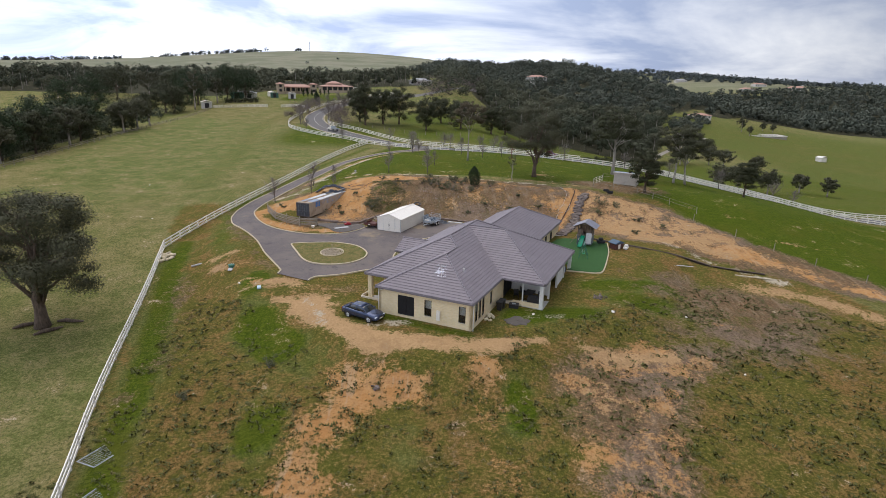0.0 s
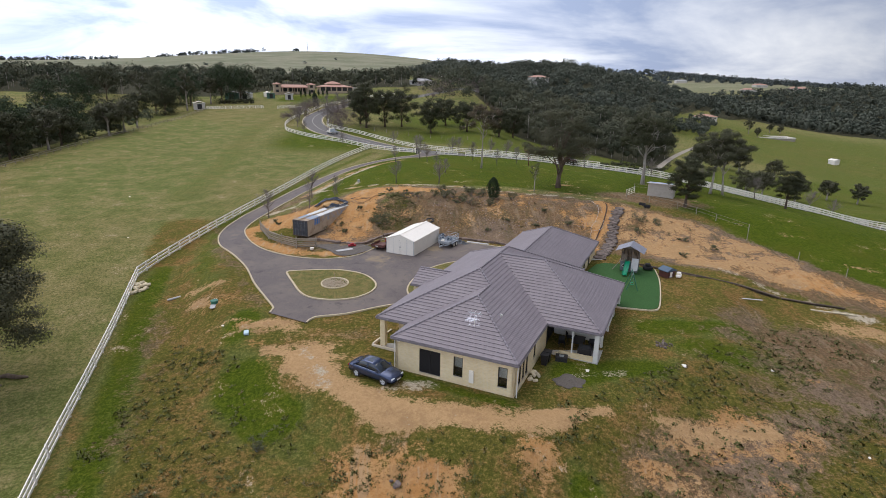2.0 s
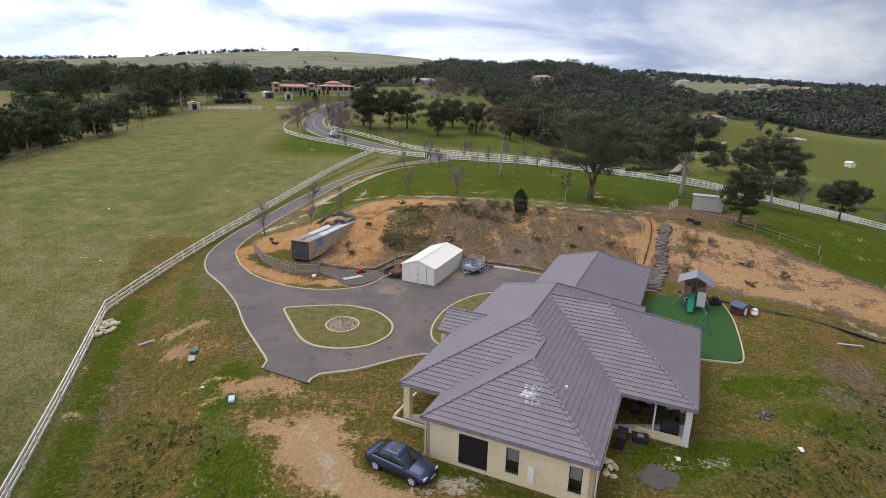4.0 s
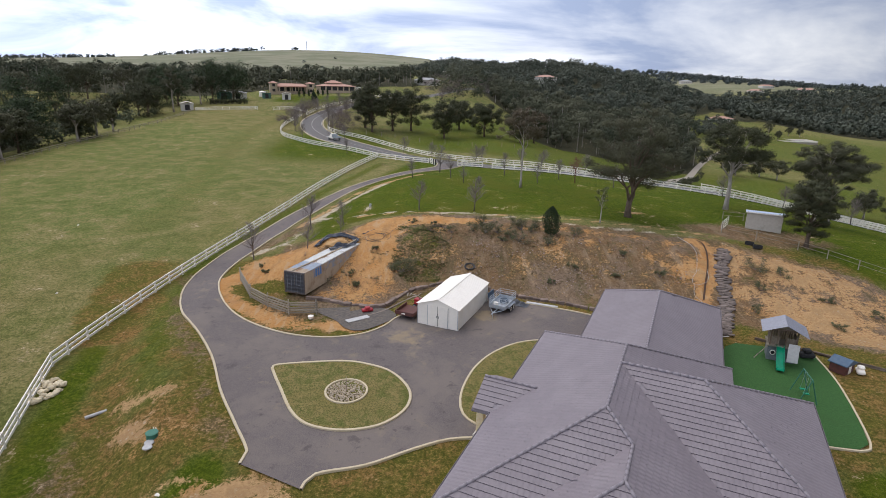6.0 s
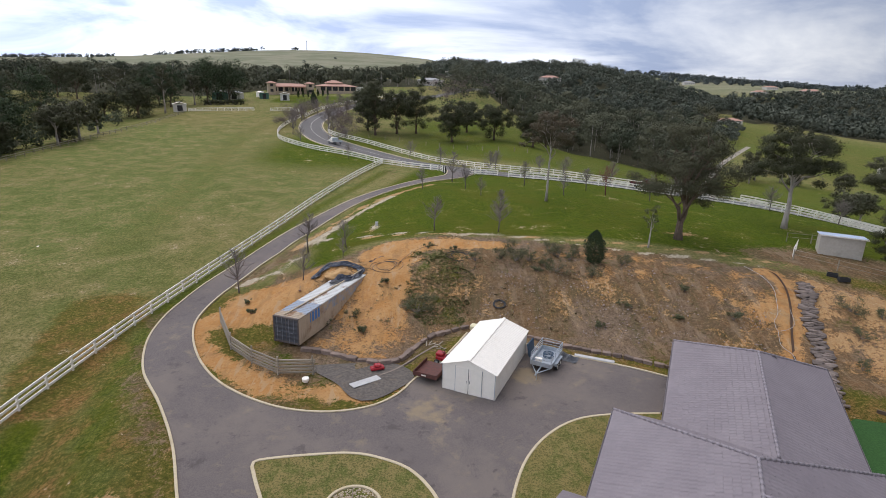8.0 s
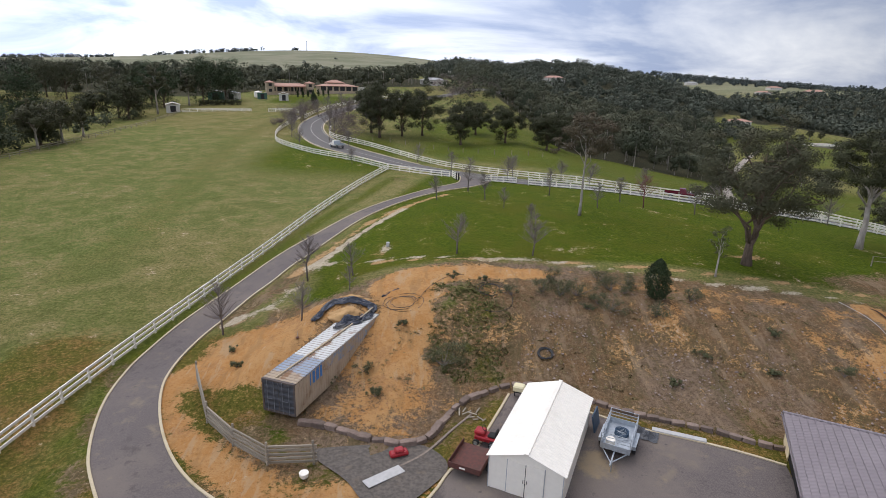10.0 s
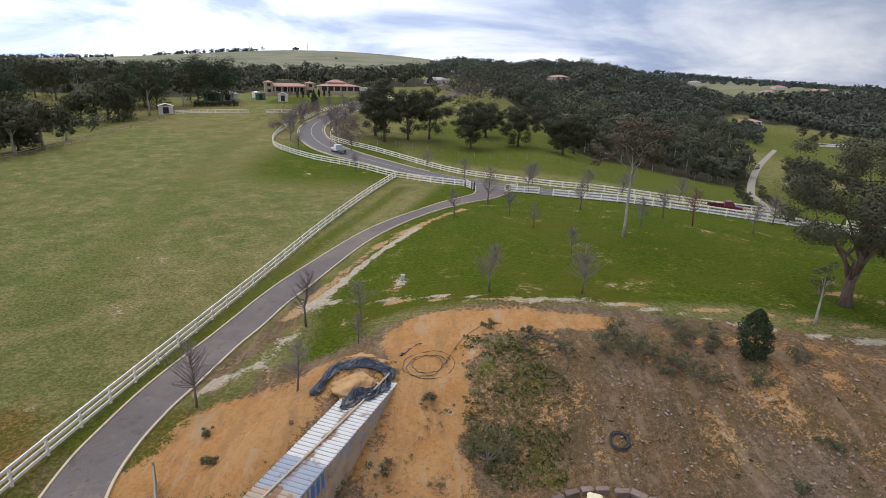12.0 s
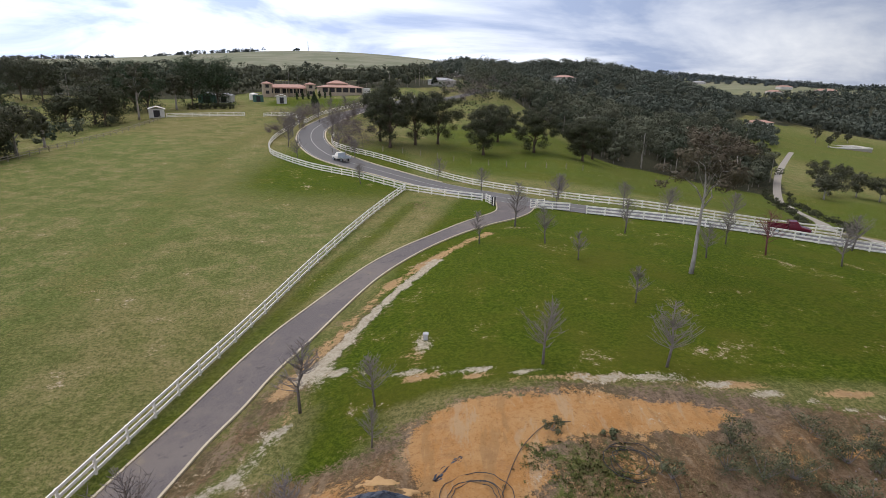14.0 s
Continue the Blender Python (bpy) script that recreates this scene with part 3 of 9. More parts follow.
    silt = 0.85 * near(x, y, [(-16.4, 139.4), (-20.4, 131.5), (-22.6, 126.2), (-24, 122.4), (-25.3, 120)], 0.6) + 0.55 * near(x, y, [(-25.2, 120.6), (-23.4, 119.8), (-19.5, 118), (-14.3, 117.3), (-9, 115.9), (-2.3, 115.4), (3.2, 113.9), (7.5, 112), (11.6, 110.4), (15.8, 109.5), (19.8, 108.5), (25, 107)], 0.42)
    silt += 0.6 * near(x, y, [(-25.8, 114), (-27, 110.6), (-29.1, 109.2), (-30.4, 107.6)], 0.8) + 0.5 * blob(x, y, -17.4, 121.2, 0.7, 1.6) + 0.4 * blob(x, y, -24.5, 119.5, 2, 1.6) + 0.4 * near(x, y, [(34, 82), (40, 77), (46, 72)], 1.0)
    silt += 0.4 * near(x, y, [(-14.4, 60.8), (-12.1, 57.3), (-11.5, 54.6)], 0.9) + 0.36 * blob(x, y, -4.5, 55.2, 2.4, 1.0) + 0.4 * blob(x, y, 12, 57.5, 4, 0.6, 8)
    return {"silt": silt, "straw": straw, "shaded_litter": shaded_litter, "soil": soil, "clay": clay, "sand": sand, "lush": lush, "weed": weed}


def build_ground():
    xs, ys = spread(-4300, -60, 80, 4300, 0.8, 1.07), spread(-900, 22, 190, 4600, 0.8, 1.045)
    gx, gy = np.meshgrid(xs, ys)
    x, y = gx.ravel(), gy.ravel()
    z = ground_height(x, y)
    rough = np.array([noise.noise((a * 0.55, b * 0.55, 0)) + 0.5 * noise.noise((a * 1.3, b * 1.3, 4)) if -70 < a < 90 and 15 < b < 200 else 0.0 for a, b in zip(x, y)])
    masks = paint_ground(x, y)
    keep = ease(0, 3, outside(x, y, COURT)) * ease(0.0, 2.0, outside(x, y, HOUSE_PAD))
    z = z + rough * (0.05 + 0.26 * np.clip(masks["soil"], 0, 1)) * keep - 0.03 * (1 - keep)
    me = bpy.data.meshes.new("ground")
    n, w = len(xs), len(ys)
    i = (np.arange(w - 1)[:, None] * n + np.arange(n - 1)).ravel()
    me.from_pydata(np.c_[x, y, z].tolist(), [], np.c_[i, i + 1, i + n + 1, i + n].tolist())
    for key, values in masks.items():
        a = me.attributes.new(key, "FLOAT", "POINT")
        a.data.foreach_set("value", np.clip(values, 0, 1).astype(np.float32))
    me.polygons.foreach_set("use_smooth", [True] * len(me.polygons))
    me.materials.append(GROUND)
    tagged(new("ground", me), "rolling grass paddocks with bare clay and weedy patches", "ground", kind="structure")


# driveway edges: the outer side from gate to turning circle, and the inner side back
OUTER = [(-6.6, 176), (-7.2, 168), (-8.6, 163.6), (-12.9, 156.8), (-16.8, 150.8), (-20.2, 146.4), (-23.3, 141.8), (-25.7, 136.8), (-27.9, 131.9), (-29.7, 127.8), (-31, 123.9), (-32, 119.9), (-32.9, 116.2), (-33.8, 112.9), (-34.8, 108.5), (-35.3, 104.5), (-35.5, 100.5), (-34.6, 95.6), (-32, 89.8), (-28.4, 84.8), (-25.6, 80.4), (-23.2, 75.6), (-21, 72), (-19.3, 69.2), (-19.4, 68.1)]
FRONT = [(-15.3, 66.1), (-14.7, 67.3), (-11.8, 68.1), (-8.9, 69.6), (-6.7, 70.5), (-4.5, 70.7)]
BESIDE = [(-3.4, 71.7), (-4.9, 72.1), (-5.7, 73.2), (-5.8, 74.9), (-5.3, 77.1), (-4.2, 79.7), (-2.5, 82), (-0.3, 83.7), (2.3, 84.4), (5.8, 84.6)]
BACK = [(8.6, 89.6), (6.4, 90.9), (3.5, 92.2), (1.0, 93.2), (-1.5, 94.8), (-3.6, 96.2), (-5.4, 97.5)]
INNER = [(-6.8, 97.0), (-7.8, 94.8), (-8.8, 92.6), (-9.9, 90.3), (-11.2, 88.9), (-12.3, 86.8), (-13.9, 85.2), (-16, 84.4), (-18.2, 84.3), (-20.5, 84.8), (-23.1, 86.1), (-25.6, 88), (-27.9, 90.7), (-30, 94.3), (-31.5, 98.2), (-32.1, 102), (-31.8, 105.5), (-31.2, 108.1), (-30.6, 110.8), (-29.9, 113.9), (-28.9, 117), (-27.9, 121), (-26.4, 125), (-24.6, 130.2), (-22.4, 136), (-19.9, 140.7), (-16.7, 145.6), (-13.1, 150.4), (-9, 155.6), (-5.3, 160), (-2.6, 165), (-0.8, 171)]
COURT = OUTER + FRONT + BESIDE + [(8, 87.5)] + BACK + INNER
ISLAND = [(-20.3, 79), (-19.1, 79.4), (-16.8, 79.75), (-14.9, 79.9), (-13.3, 79.6), (-11.3, 78.6), (-9.9, 76.8), (-9.4, 75.1), (-9.8, 73.4), (-11.2, 71.9), (-13, 71.3), (-14.6, 71.3), (-16.3, 71.9), (-17.6, 73.3), (-18.9, 75.8), (-20, 78)]
HOUSE_PAD = [(3.4, 53.2), (-6.4, 57.9), (-8, 62), (-1, 86), (4, 93), (19, 88), (14, 75), (17.4, 71.6), (11.4, 58.8)]


def build_drive():
    ring = curve(OUTER, 1.0) + curve(FRONT, 0.6) + curve(BESIDE, 0.6) + [np.array((8, 87.5))] + curve(BACK, 1.0) + curve(INNER, 1.0)
    drive = solo("driveway", sheet(ring, 0.05, 1.4), ASPHALT, "grey asphalt driveway with faded tyre-worn patches", "driveway", kind="structure", smooth=True)
    for line, label in ((OUTER, "outer"), (FRONT, "front"), (BESIDE, "house"), (BACK, "back"), (INNER, "inner")):
        part("kerb", kerb(curve(line, 0.6)), CONCRETE, drive, "cream concrete edging strip")
    isle = thing("driveway_island", "teardrop lawn island edged with cream concrete", "garden island", kind="structure")
    ring = curve(ISLAND, 0.4, True)
    part("lawn", sheet(ring, 0.12, 0.8), LAWN, isle, "patchy yellow-green lawn", smooth=True)
    part("kerb", kerb(ring, 0.2, 0.17, True), CONCRETE, isle)
    circle = [(-14.1 + 1.5 * math.cos(a), 75.6 + 1.5 * math.sin(a)) for a in np.linspace(0, 2 * math.pi, 40, endpoint=False)]
    part("edging_ring", kerb(circle, 0.16, 0.22, True), CONCRETE, isle)
    rng = random.Random(4)
    bm = bmesh.new()
    for k in range(420):
        r, a = 1.38 * math.sqrt(rng.random()), rng.random() * 6.283
        s = rng.uniform(0.05, 0.11)
        m = Matrix.Translation((-14.1 + r * math.cos(a), 75.6 + r * math.sin(a), high(-14.1, 75.6) + 0.15)) @ Euler((rng.random() * 3, rng.random() * 3, 0)).to_matrix().to_4x4() @ Matrix.Diagonal((s, s * 0.8, s * 0.6, 1))
        bmesh.ops.create_icosphere(bm, subdivisions=1, radius=1, matrix=m)
    part("pebbles", bm, surface("buff_pebble", (0.5, 0.41, 0.3), (0.38, 0.3, 0.21), 9, 1.5, 0.9, 0, 0.3, 0.02, (0.27, 0.21, 0.145)), isle, "buff river pebbles", kind="stuff")
    solo("tree_stake", tube(bmesh.new(), [(-14.1, 75.6, high(-14.1, 75.6)), (-14.08, 75.6, high(-14.1, 75.6) + 1.3)], [0.035, 0.025], 6), STONE, "thin stake standing in the pebble ring", "stake")
    solo("lawn", sheet(curve(BESIDE, 0.5) + [np.array((5.9, 83)), np.array((-2.0, 70.9))], 0.09, 1.0), LAWN, "mown lawn beside the house wall", "lawn", kind="structure", smooth=True)


ROAD = [(150, 122), (125, 128), (98, 135), (83, 138.6), (70, 141.6), (58, 144.7), (45, 148.6), (30, 155.5), (12, 164.5), (0, 174), (-12, 186), (-24, 195), (-33, 202), (-40.5, 212), (-46.5, 226), (-50.5, 241), (-52, 256), (-50, 274), (-46.5, 290), (-38, 318), (-22, 350), (0, 390), (22, 430), (36, 480), (40, 540)]


def build_road():
    mid = curve(ROAD, 2.0)
    road = solo("road", ribbon(mid, 3.6, 0.07, 6), ROADSEAL, "grey sealed country road curving uphill", "road", kind="structure", smooth=True)
    part("centre_line", ribbon(mid, 0.09, 0.095, 1), ROADLINE, road, "worn white centre line")
    for side in (-3.3, 3.3):
        q = np.array(mid)
        d = np.gradient(q, axis=0)
        d /= np.linalg.norm(d, axis=1)[:, None]
        part("edge_line", ribbon(q + np.c_[-d[:, 1], d[:, 0]] * side, 0.06, 0.095, 1), ROADLINE, road)
        bend = np.array([p for p in q + np.c_[-d[:, 1], d[:, 0]] * side * 1.16 if p[0] < -14 and p[1] < 330])
        part("kerb", kerb(bend, 0.35, 0.16), CONCRETE, road, "pale concrete kerb round the bend")
    solo("farm_track", ribbon(curve([(41.5, 151.5), (44.2, 158), (46.6, 170), (56, 186), (66, 206), (80, 232), (96, 262), (118, 300), (150, 350), (205, 430)], 3), 1.35, 0.08, 2), GRAVEL, "pale gravel farm track winding to a house", "track", kind="structure", smooth=True)




def lawn_material():
    m, t, b = nodes_of("lawn", 0.95, 0.0, 0.1)
    v = where(t)
    fine, mid, broad = noisy(t, v, 9, 6, 0.8), noisy(t, v, 1.1, 8, 0.75), noisy(t, v, 0.3, 4, 0.6)
    col = blend(t, step(t, mid, 0.42, 0.58), (0.112, 0.118, 0.0312), (0.214, 0.165, 0.064))
    col = blend(t, step(t, broad, 0.45, 0.62, (0.0, 0.75)), col, (0.194, 0.15, 0.0546))
    col = blend(t, step(t, fine, 0.5, 0.42, (0.0, 0.75)), col, (0.0561, 0.062, 0.0156))
    col = blend(t, step(t, fine, 0.54, 0.62, (0.0, 0.5)), col, (0.286, 0.23, 0.0975))
    t.links.new(col, b.inputs["Base Color"])
    relief(t, b, fine, 0.8, 0.06)
    return m


LAWN = lawn_material()
STONE = surface("stone", (0.34, 0.27, 0.21), (0.24, 0.185, 0.15), 6, 0.8, 0.9, 0, 0.5, 0.02, (0.18, 0.14, 0.12), vary=0.25)
GRAVEL = surface("gravel", (0.36, 0.31, 0.25), (0.27, 0.235, 0.19), 5, 0.3, 0.95, 0, 0.4, 0.03)
build_ground()
build_drive()
build_road()


# ---- fences ----
def rail_fence(line, label, name="paddock_fence", gap=2.45, height=1.25, rails=3, thick=0.19, width=0.085, group="white fences"):
    """White posts with flat rails between them, following the ground; every post and rail is a part."""
    pts = curve(line, 0.25)
    run, posts = 0.0, [pts[0]]
    for a, b in zip(pts, pts[1:]):
        run += np.linalg.norm(b - a)
        if run >= gap:
            posts.append(b)
            run = 0.0
    if run > 0.5:
        posts.append(pts[-1])
    fence = thing(name, label, "fence", group)
    post = mesh_of(boxes(((-0.07, -0.07, -0.3), (0.07, 0.07, height)), bevel=0.012), "post", WHITE)
    rail = {}
    for i, p in enumerate(posts):
        q = posts[min(i + 1, len(posts) - 1)] - posts[max(i - 1, 0)]
        turn = math.atan2(q[1], q[0])
        ob = new("post", post)
        ob.parent, ob.matrix_basis = fence, pose(p[0], p[1], high(*p), 0, 0, math.degrees(turn))
        if i + 1 == len(posts):
            break
        e = posts[i + 1]
        za, zb = high(*p), high(*e)
        length, ang = math.hypot(*(e - p)), math.atan2(e[1] - p[1], e[0] - p[0])
        key = round(length, 1)
        if key not in rail:
            rail[key] = mesh_of(boxes(((0, -width / 2, -thick / 2), (1, width / 2, thick / 2))), "rail", WHITE)
        for k in range(rails):
            ob = new("rail", rail[key])
            ob.parent = fence
            zo = height - 0.12 - k * (height - 0.3) / max(rails - 1, 1) * 0.95
            ob.matrix_basis = Matrix.Translation((p[0], p[1], za + zo)) @ Matrix.Rotation(ang, 4, "Z") @ Matrix.Rotation(-math.atan2(zb - za, length), 4, "Y") @ Matrix.Diagonal((math.hypot(length, zb - za), 1, 1, 1))
    return fence


CORNER, KINK = (-21.8, 182.5), (-39.6, 82)
rail_fence([CORNER, (-26, 162), (-29.7, 143), (-31.8, 131), (-33.7, 121), (-35.6, 110.5), (-37.6, 98), (-39, 88), KINK], "white three-rail paddock fence along the driveway")
rail_fence([KINK, (-36.6, 72), (-33.8, 62), (-31, 52.5), (-28.2, 43.5), (-26, 37), (-22.5, 26), (-18, 12)], "white three-rail paddock fence running down the slope")
rail_fence([CORNER, (-29.2, 188.5), (-35, 192), (-41.4, 197), (-49, 205.5), (-54, 213.5), (-57.5, 227), (-59, 243), (-58.5, 262)], "white post and rail fence beside the road")
rail_fence([CORNER, (-17.5, 180.5), (-8.8, 175.4)], "white post and rail fence beside the driveway gate")
rail_fence([(-1.2, 168.6), (3.6, 167)], "short white splayed entrance fence")
rail_fence([(5.5, 164.5), (14.5, 159), (25, 153.5), (38, 147.2), (50, 143.2), (69, 138), (83, 134.8), (98, 131), (124, 124), (148, 118)], "white post and rail fence along the road verge")
rail_fence([(-44, 240), (-42, 226), (-36, 216), (-27, 208.5), (-17.7, 201), (-7.2, 191), (2.6, 181.5), (11, 174.5), (24, 167), (40, 159.5)], "white post and rail fence on the far road verge")
rail_fence([(49, 155.2), (62, 149.2), (76, 145.4), (91, 141.6), (110, 137), (150, 126.5)], "white post and rail fence past the farm track")

# ---- the house: plan in its own axes, a along the front wall, b to the back ----
HOUSE = Matrix.Translation((3.40, 53.22, 0)) @ Matrix.Rotation(math.atan2(-0.4325, 0.9017), 4, "Z")
EAVE, PITCH = 2.96, 0.5


def tile_material():
    m, t, b = nodes_of("roof_tile", 0.52, 0.0, 0.4)
    v = where(t)
    run = attr(t, "run")
    o = t.nodes.new("ShaderNodeObjectInfo").outputs["Random"]
    cell = t.nodes.new("ShaderNodeTexWhiteNoise")
    cell.noise_dimensions = "2D"
    pair = t.nodes.new("ShaderNodeCombineXYZ")
    t.links.new(sums(t, "FLOOR", sums(t, "MULTIPLY", run, 1 / 0.3), 0.0), pair.inputs[0])
    t.links.new(o, pair.inputs[1])
    t.links.new(pair.outputs[0], cell.inputs["Vector"])
    col = blend(t, step(t, cell.outputs["Value"], 0.0, 1.0, (0.0, 0.5)), (0.19, 0.158, 0.167), (0.218, 0.181, 0.19))
    col = blend(t, step(t, noisy(t, v, 0.5, 4), 0.4, 0.75, (0.0, 0.6)), col, (0.245, 0.208, 0.214))
    col = blend(t, step(t, noisy(t, v, 6, 3), 0.45, 0.8, (0.0, 0.35)), col, (0.15, 0.132, 0.14))
    # pale lime bloom on the front hip
    where_white = t.nodes.new("ShaderNodeVectorMath")
    where_white.operation = "DISTANCE"
    where_white.inputs[1].default_value = (-4.9, 3.1, 4.5)
    t.links.new(v, where_white.inputs[0])
    spot = sums(t, "ADD", step(t, where_white.outputs["Value"], 1.7, 0.2, (0.0, 0.42)), sums(t, "MULTIPLY", sums(t, "SUBTRACT", noisy(t, v, 3.2, 4, 0.7), 0.5), 1.2))
    col = blend(t, step(t, spot, 0.36, 0.52, (0.0, 0.75)), col, (0.69, 0.678, 0.723))
    t.links.new(col, b.inputs["Base Color"])
    wave = t.nodes.new("ShaderNodeMath")
    wave.operation = "SINE"
    t.links.new(sums(t, "MULTIPLY", run, 2 * math.pi / 0.3), wave.inputs[0])
    joint = sums(t, "MULTIPLY", step(t, sums(t, "FRACT", sums(t, "MULTIPLY", run, 1 / 0.3), 0.0), 0.0, 0.1), 0.6)
    relief(t, b, sums(t, "ADD", wave.outputs[0], joint), 0.14, 0.02)
    return m


def brick_material(name, c1, c2, mortar):
    m, t, b = nodes_of(name, 0.9, 0.0, 0.2)
    br = t.nodes.new("ShaderNodeTexBrick")
    for key, value in (("Scale", 1.0), ("Mortar Size", 0.006), ("Brick Width", 0.24), ("Row Height", 0.086), ("Mortar Smooth", 0.3)):
        br.inputs[key].default_value = value
    for key, value in (("Color1", c1), ("Color2", c2), ("Mortar", mortar)):
        br.inputs[key].default_value = (*value, 1)
    v = where(t)
    sep, com = t.nodes.new("ShaderNodeSeparateXYZ"), t.nodes.new("ShaderNodeCombineXYZ")
    t.links.new(v, sep.inputs[0])
    t.links.new(sums(t, "ADD", sep.outputs["X"], sep.outputs["Y"]), com.inputs[0])
    t.links.new(sep.outputs["Z"], com.inputs[1])
    t.links.new(com.outputs[0], br.inputs["Vector"])
    col = blend(t, step(t, noisy(t, v, 0.8, 4), 0.4, 0.75, (0.0, 0.35)), br.outputs["Color"], tuple(0.8 * k for k in c2))
    t.links.new(col, b.inputs["Base Color"])
    relief(t, b, br.outputs["Fac"], -0.4, 0.01)
    return m


ROOF = tile_material()
CREAM = brick_material("cream_brickwork", (0.8, 0.65, 0.4), (0.72, 0.57, 0.335), (0.72, 0.63, 0.48))
TRIM = surface("roof_trim", (0.225, 0.196, 0.206), (0.265, 0.23, 0.24), 4, 0.8, 0.5, 0, 0.1, 0.005)
RENDER = surface("cream_render", (0.62, 0.53, 0.4), (0.57, 0.48, 0.35), 6, 0.8, 0.85, 0, 0.15, 0.005)
SOFFIT = surface("soffit", (0.72, 0.69, 0.63), (0.68, 0.65, 0.6), 5, 0.6, 0.7, 0, 0.05, 0.003)
FRAME = surface("dark_window_frame", (0.025, 0.022, 0.022), (0.035, 0.03, 0.03), 5, 0.8, 0.45, 0, 0.05, 0.002)
FLOOR = surface("paving", (0.52, 0.48, 0.42), (0.45, 0.41, 0.36), 4, 0.7, 0.8, 0, 0.2, 0.005)
GLASS, _t, _b = nodes_of("window_glass", 0.03, 0.0, 0.5)
_b.inputs["Transmission Weight"].default_value, _b.inputs["Base Color"].default_value = 1.0, (0.75, 0.8, 0.8, 1)
PLYBLIND = surface("roller_blind", (0.62, 0.6, 0.57), (0.56, 0.54, 0.51), 6, 1, 0.8)
DARKROOM = surface("dim_room", (0.05, 0.045, 0.04), (0.07, 0.06, 0.055), 2, 0.5, 0.9)
BLACKSCREEN = surface("black_screen_door", (0.012, 0.011, 0.011), (0.018, 0.016, 0.016), 20, 1, 0.7, 0, 0.2, 0.004)

house = thing("house", "cream brick single-storey house with a grey-brown tiled hip roof", "house", at=HOUSE)


def clipped(poly, n, low, high_):
    """The piece of a polygon in the plan between two lines n.p = low and high_."""
    for sign, lim in ((1, low), (-1, -high_)):
        out = []
        for p, q in zip(poly, poly[1:] + poly[:1]):
            dp, dq = sign * (p[0] * n[0] + p[1] * n[1]) - lim, sign * (q[0] * n[0] + q[1] * n[1]) - lim
            if dp >= 0:
                out.append(p)
            if (dp > 1e-9 and dq < -1e-9) or (dp < -1e-9 and dq > 1e-9):
                s = dp / (dp - dq)
                out.append((p[0] + s * (q[0] - p[0]), p[1] + s * (q[1] - p[1])))
        poly = out
        if len(poly) < 3:
            return []
    return poly


def tile_mesh(cells, n, low, eave, base, course, k, name):
    """The tiles of one row, each with its own edges: a sloping face and an undercut nose."""
    vs, fs, runs = [], [], []
    for c, cell in enumerate(cells):
        i0, m = len(vs), len(cell)
        lift = 0.004 * ((c * 7 + k * 3) % 5) / 4
        for p in cell:
            d = p[0] * n[0] + p[1] * n[1]
            vs.append((p[0], p[1], base + PITCH * (d - eave) + 0.042 * (1 - (d - low) / course) + 0.005 + lift))
            runs.append(p[0] * -n[1] + p[1] * n[0] + 0.15 * (k % 2))
        area = sum(p[0] * q[1] - q[0] * p[1] for p, q in zip(cell, cell[1:] + cell[:1]))
        face = tuple(range(i0, i0 + m))
        fs.append(face if area > 0 else face[::-1])
        for i in range(m):
            j = (i + 1) % m
            if all(abs(cell[q][0] * n[0] + cell[q][1] * n[1] - low) < 1e-5 for q in (i, j)):
                u, w = vs[i0 + i], vs[i0 + j]
                vs += [(u[0] + 0.012 * n[0], u[1] + 0.012 * n[1], u[2] - 0.042), (w[0] + 0.012 * n[0], w[1] + 0.012 * n[1], w[2] - 0.042)]
                runs += [runs[i0 + i], runs[i0 + j]]
                fs.append((i0 + j, i0 + i, len(vs) - 2, len(vs) - 1))
    me = mesh_of((vs, fs), name, ROOF)
    at = me.attributes.new("run", "FLOAT", "POINT")
    at.data.foreach_set("value", runs)
    return me


def roof_plane(poly, n, eave, base=EAVE, course=0.335, single=False):
    """Rows of tiles on one slope: n points uphill in the plan, eave is n.p at the gutter."""
    top = max(p[0] * n[0] + p[1] * n[1] for p in poly)
    side = (-n[1], n[0])
    k = 0
    slope = part("roof_slope", ([(p[0], p[1], base + PITCH * (p[0] * n[0] + p[1] * n[1] - eave) - 0.03) for p in poly], [tuple(range(len(poly)))]), TRIM, house)
    while eave + k * course < top - 0.02:
        low = eave + k * course
        piece = clipped(poly, n, low, low + course)
        k += 1
        if not piece:
            continue
        run = [p[0] * side[0] + p[1] * side[1] for p in piece]
        cells, r = [], math.floor(min(run) / 0.3) * 0.3 - 0.15 * (k % 2)
        while r < max(run):
            cell = clipped(piece, side, r + 0.005, r + 0.295)
            if cell:
                cells.append(cell)
            r += 0.3
        if single:
            for cell in cells:
                new("tile", tile_mesh([cell], n, low, eave, base, course, k, "tile")).parent = slope
        else:
            new("tile_course", tile_mesh(cells, n, low, eave, base, course, k, "tile_course")).parent = slope


CAPS = {}


def cap(p, q):
    """A line of half-round capping tiles from p to q; each tile is a part."""
    p, q = Vector(p), Vector(q)
    n = max(1, round((q - p).length / 0.42))
    l = (q - p).length / n
    key = round(l, 2)
    if key not in CAPS:
        CAPS[key] = mesh_of(tube(bmesh.new(), [(0, 0, 0.0), (0, 0, l * 1.02)], [0.092, 0.082], 8), "cap_tile", TRIM, True)
    run = new("ridge")
    run.parent = house
    turn = (q - p).to_track_quat("Z", "Y").to_matrix().to_4x4()
    for i in range(n):
        ob = new("cap_tile", CAPS[key])
        ob.parent, ob.matrix_basis = run, Matrix.Translation(p.lerp(q, i / n)) @ turn


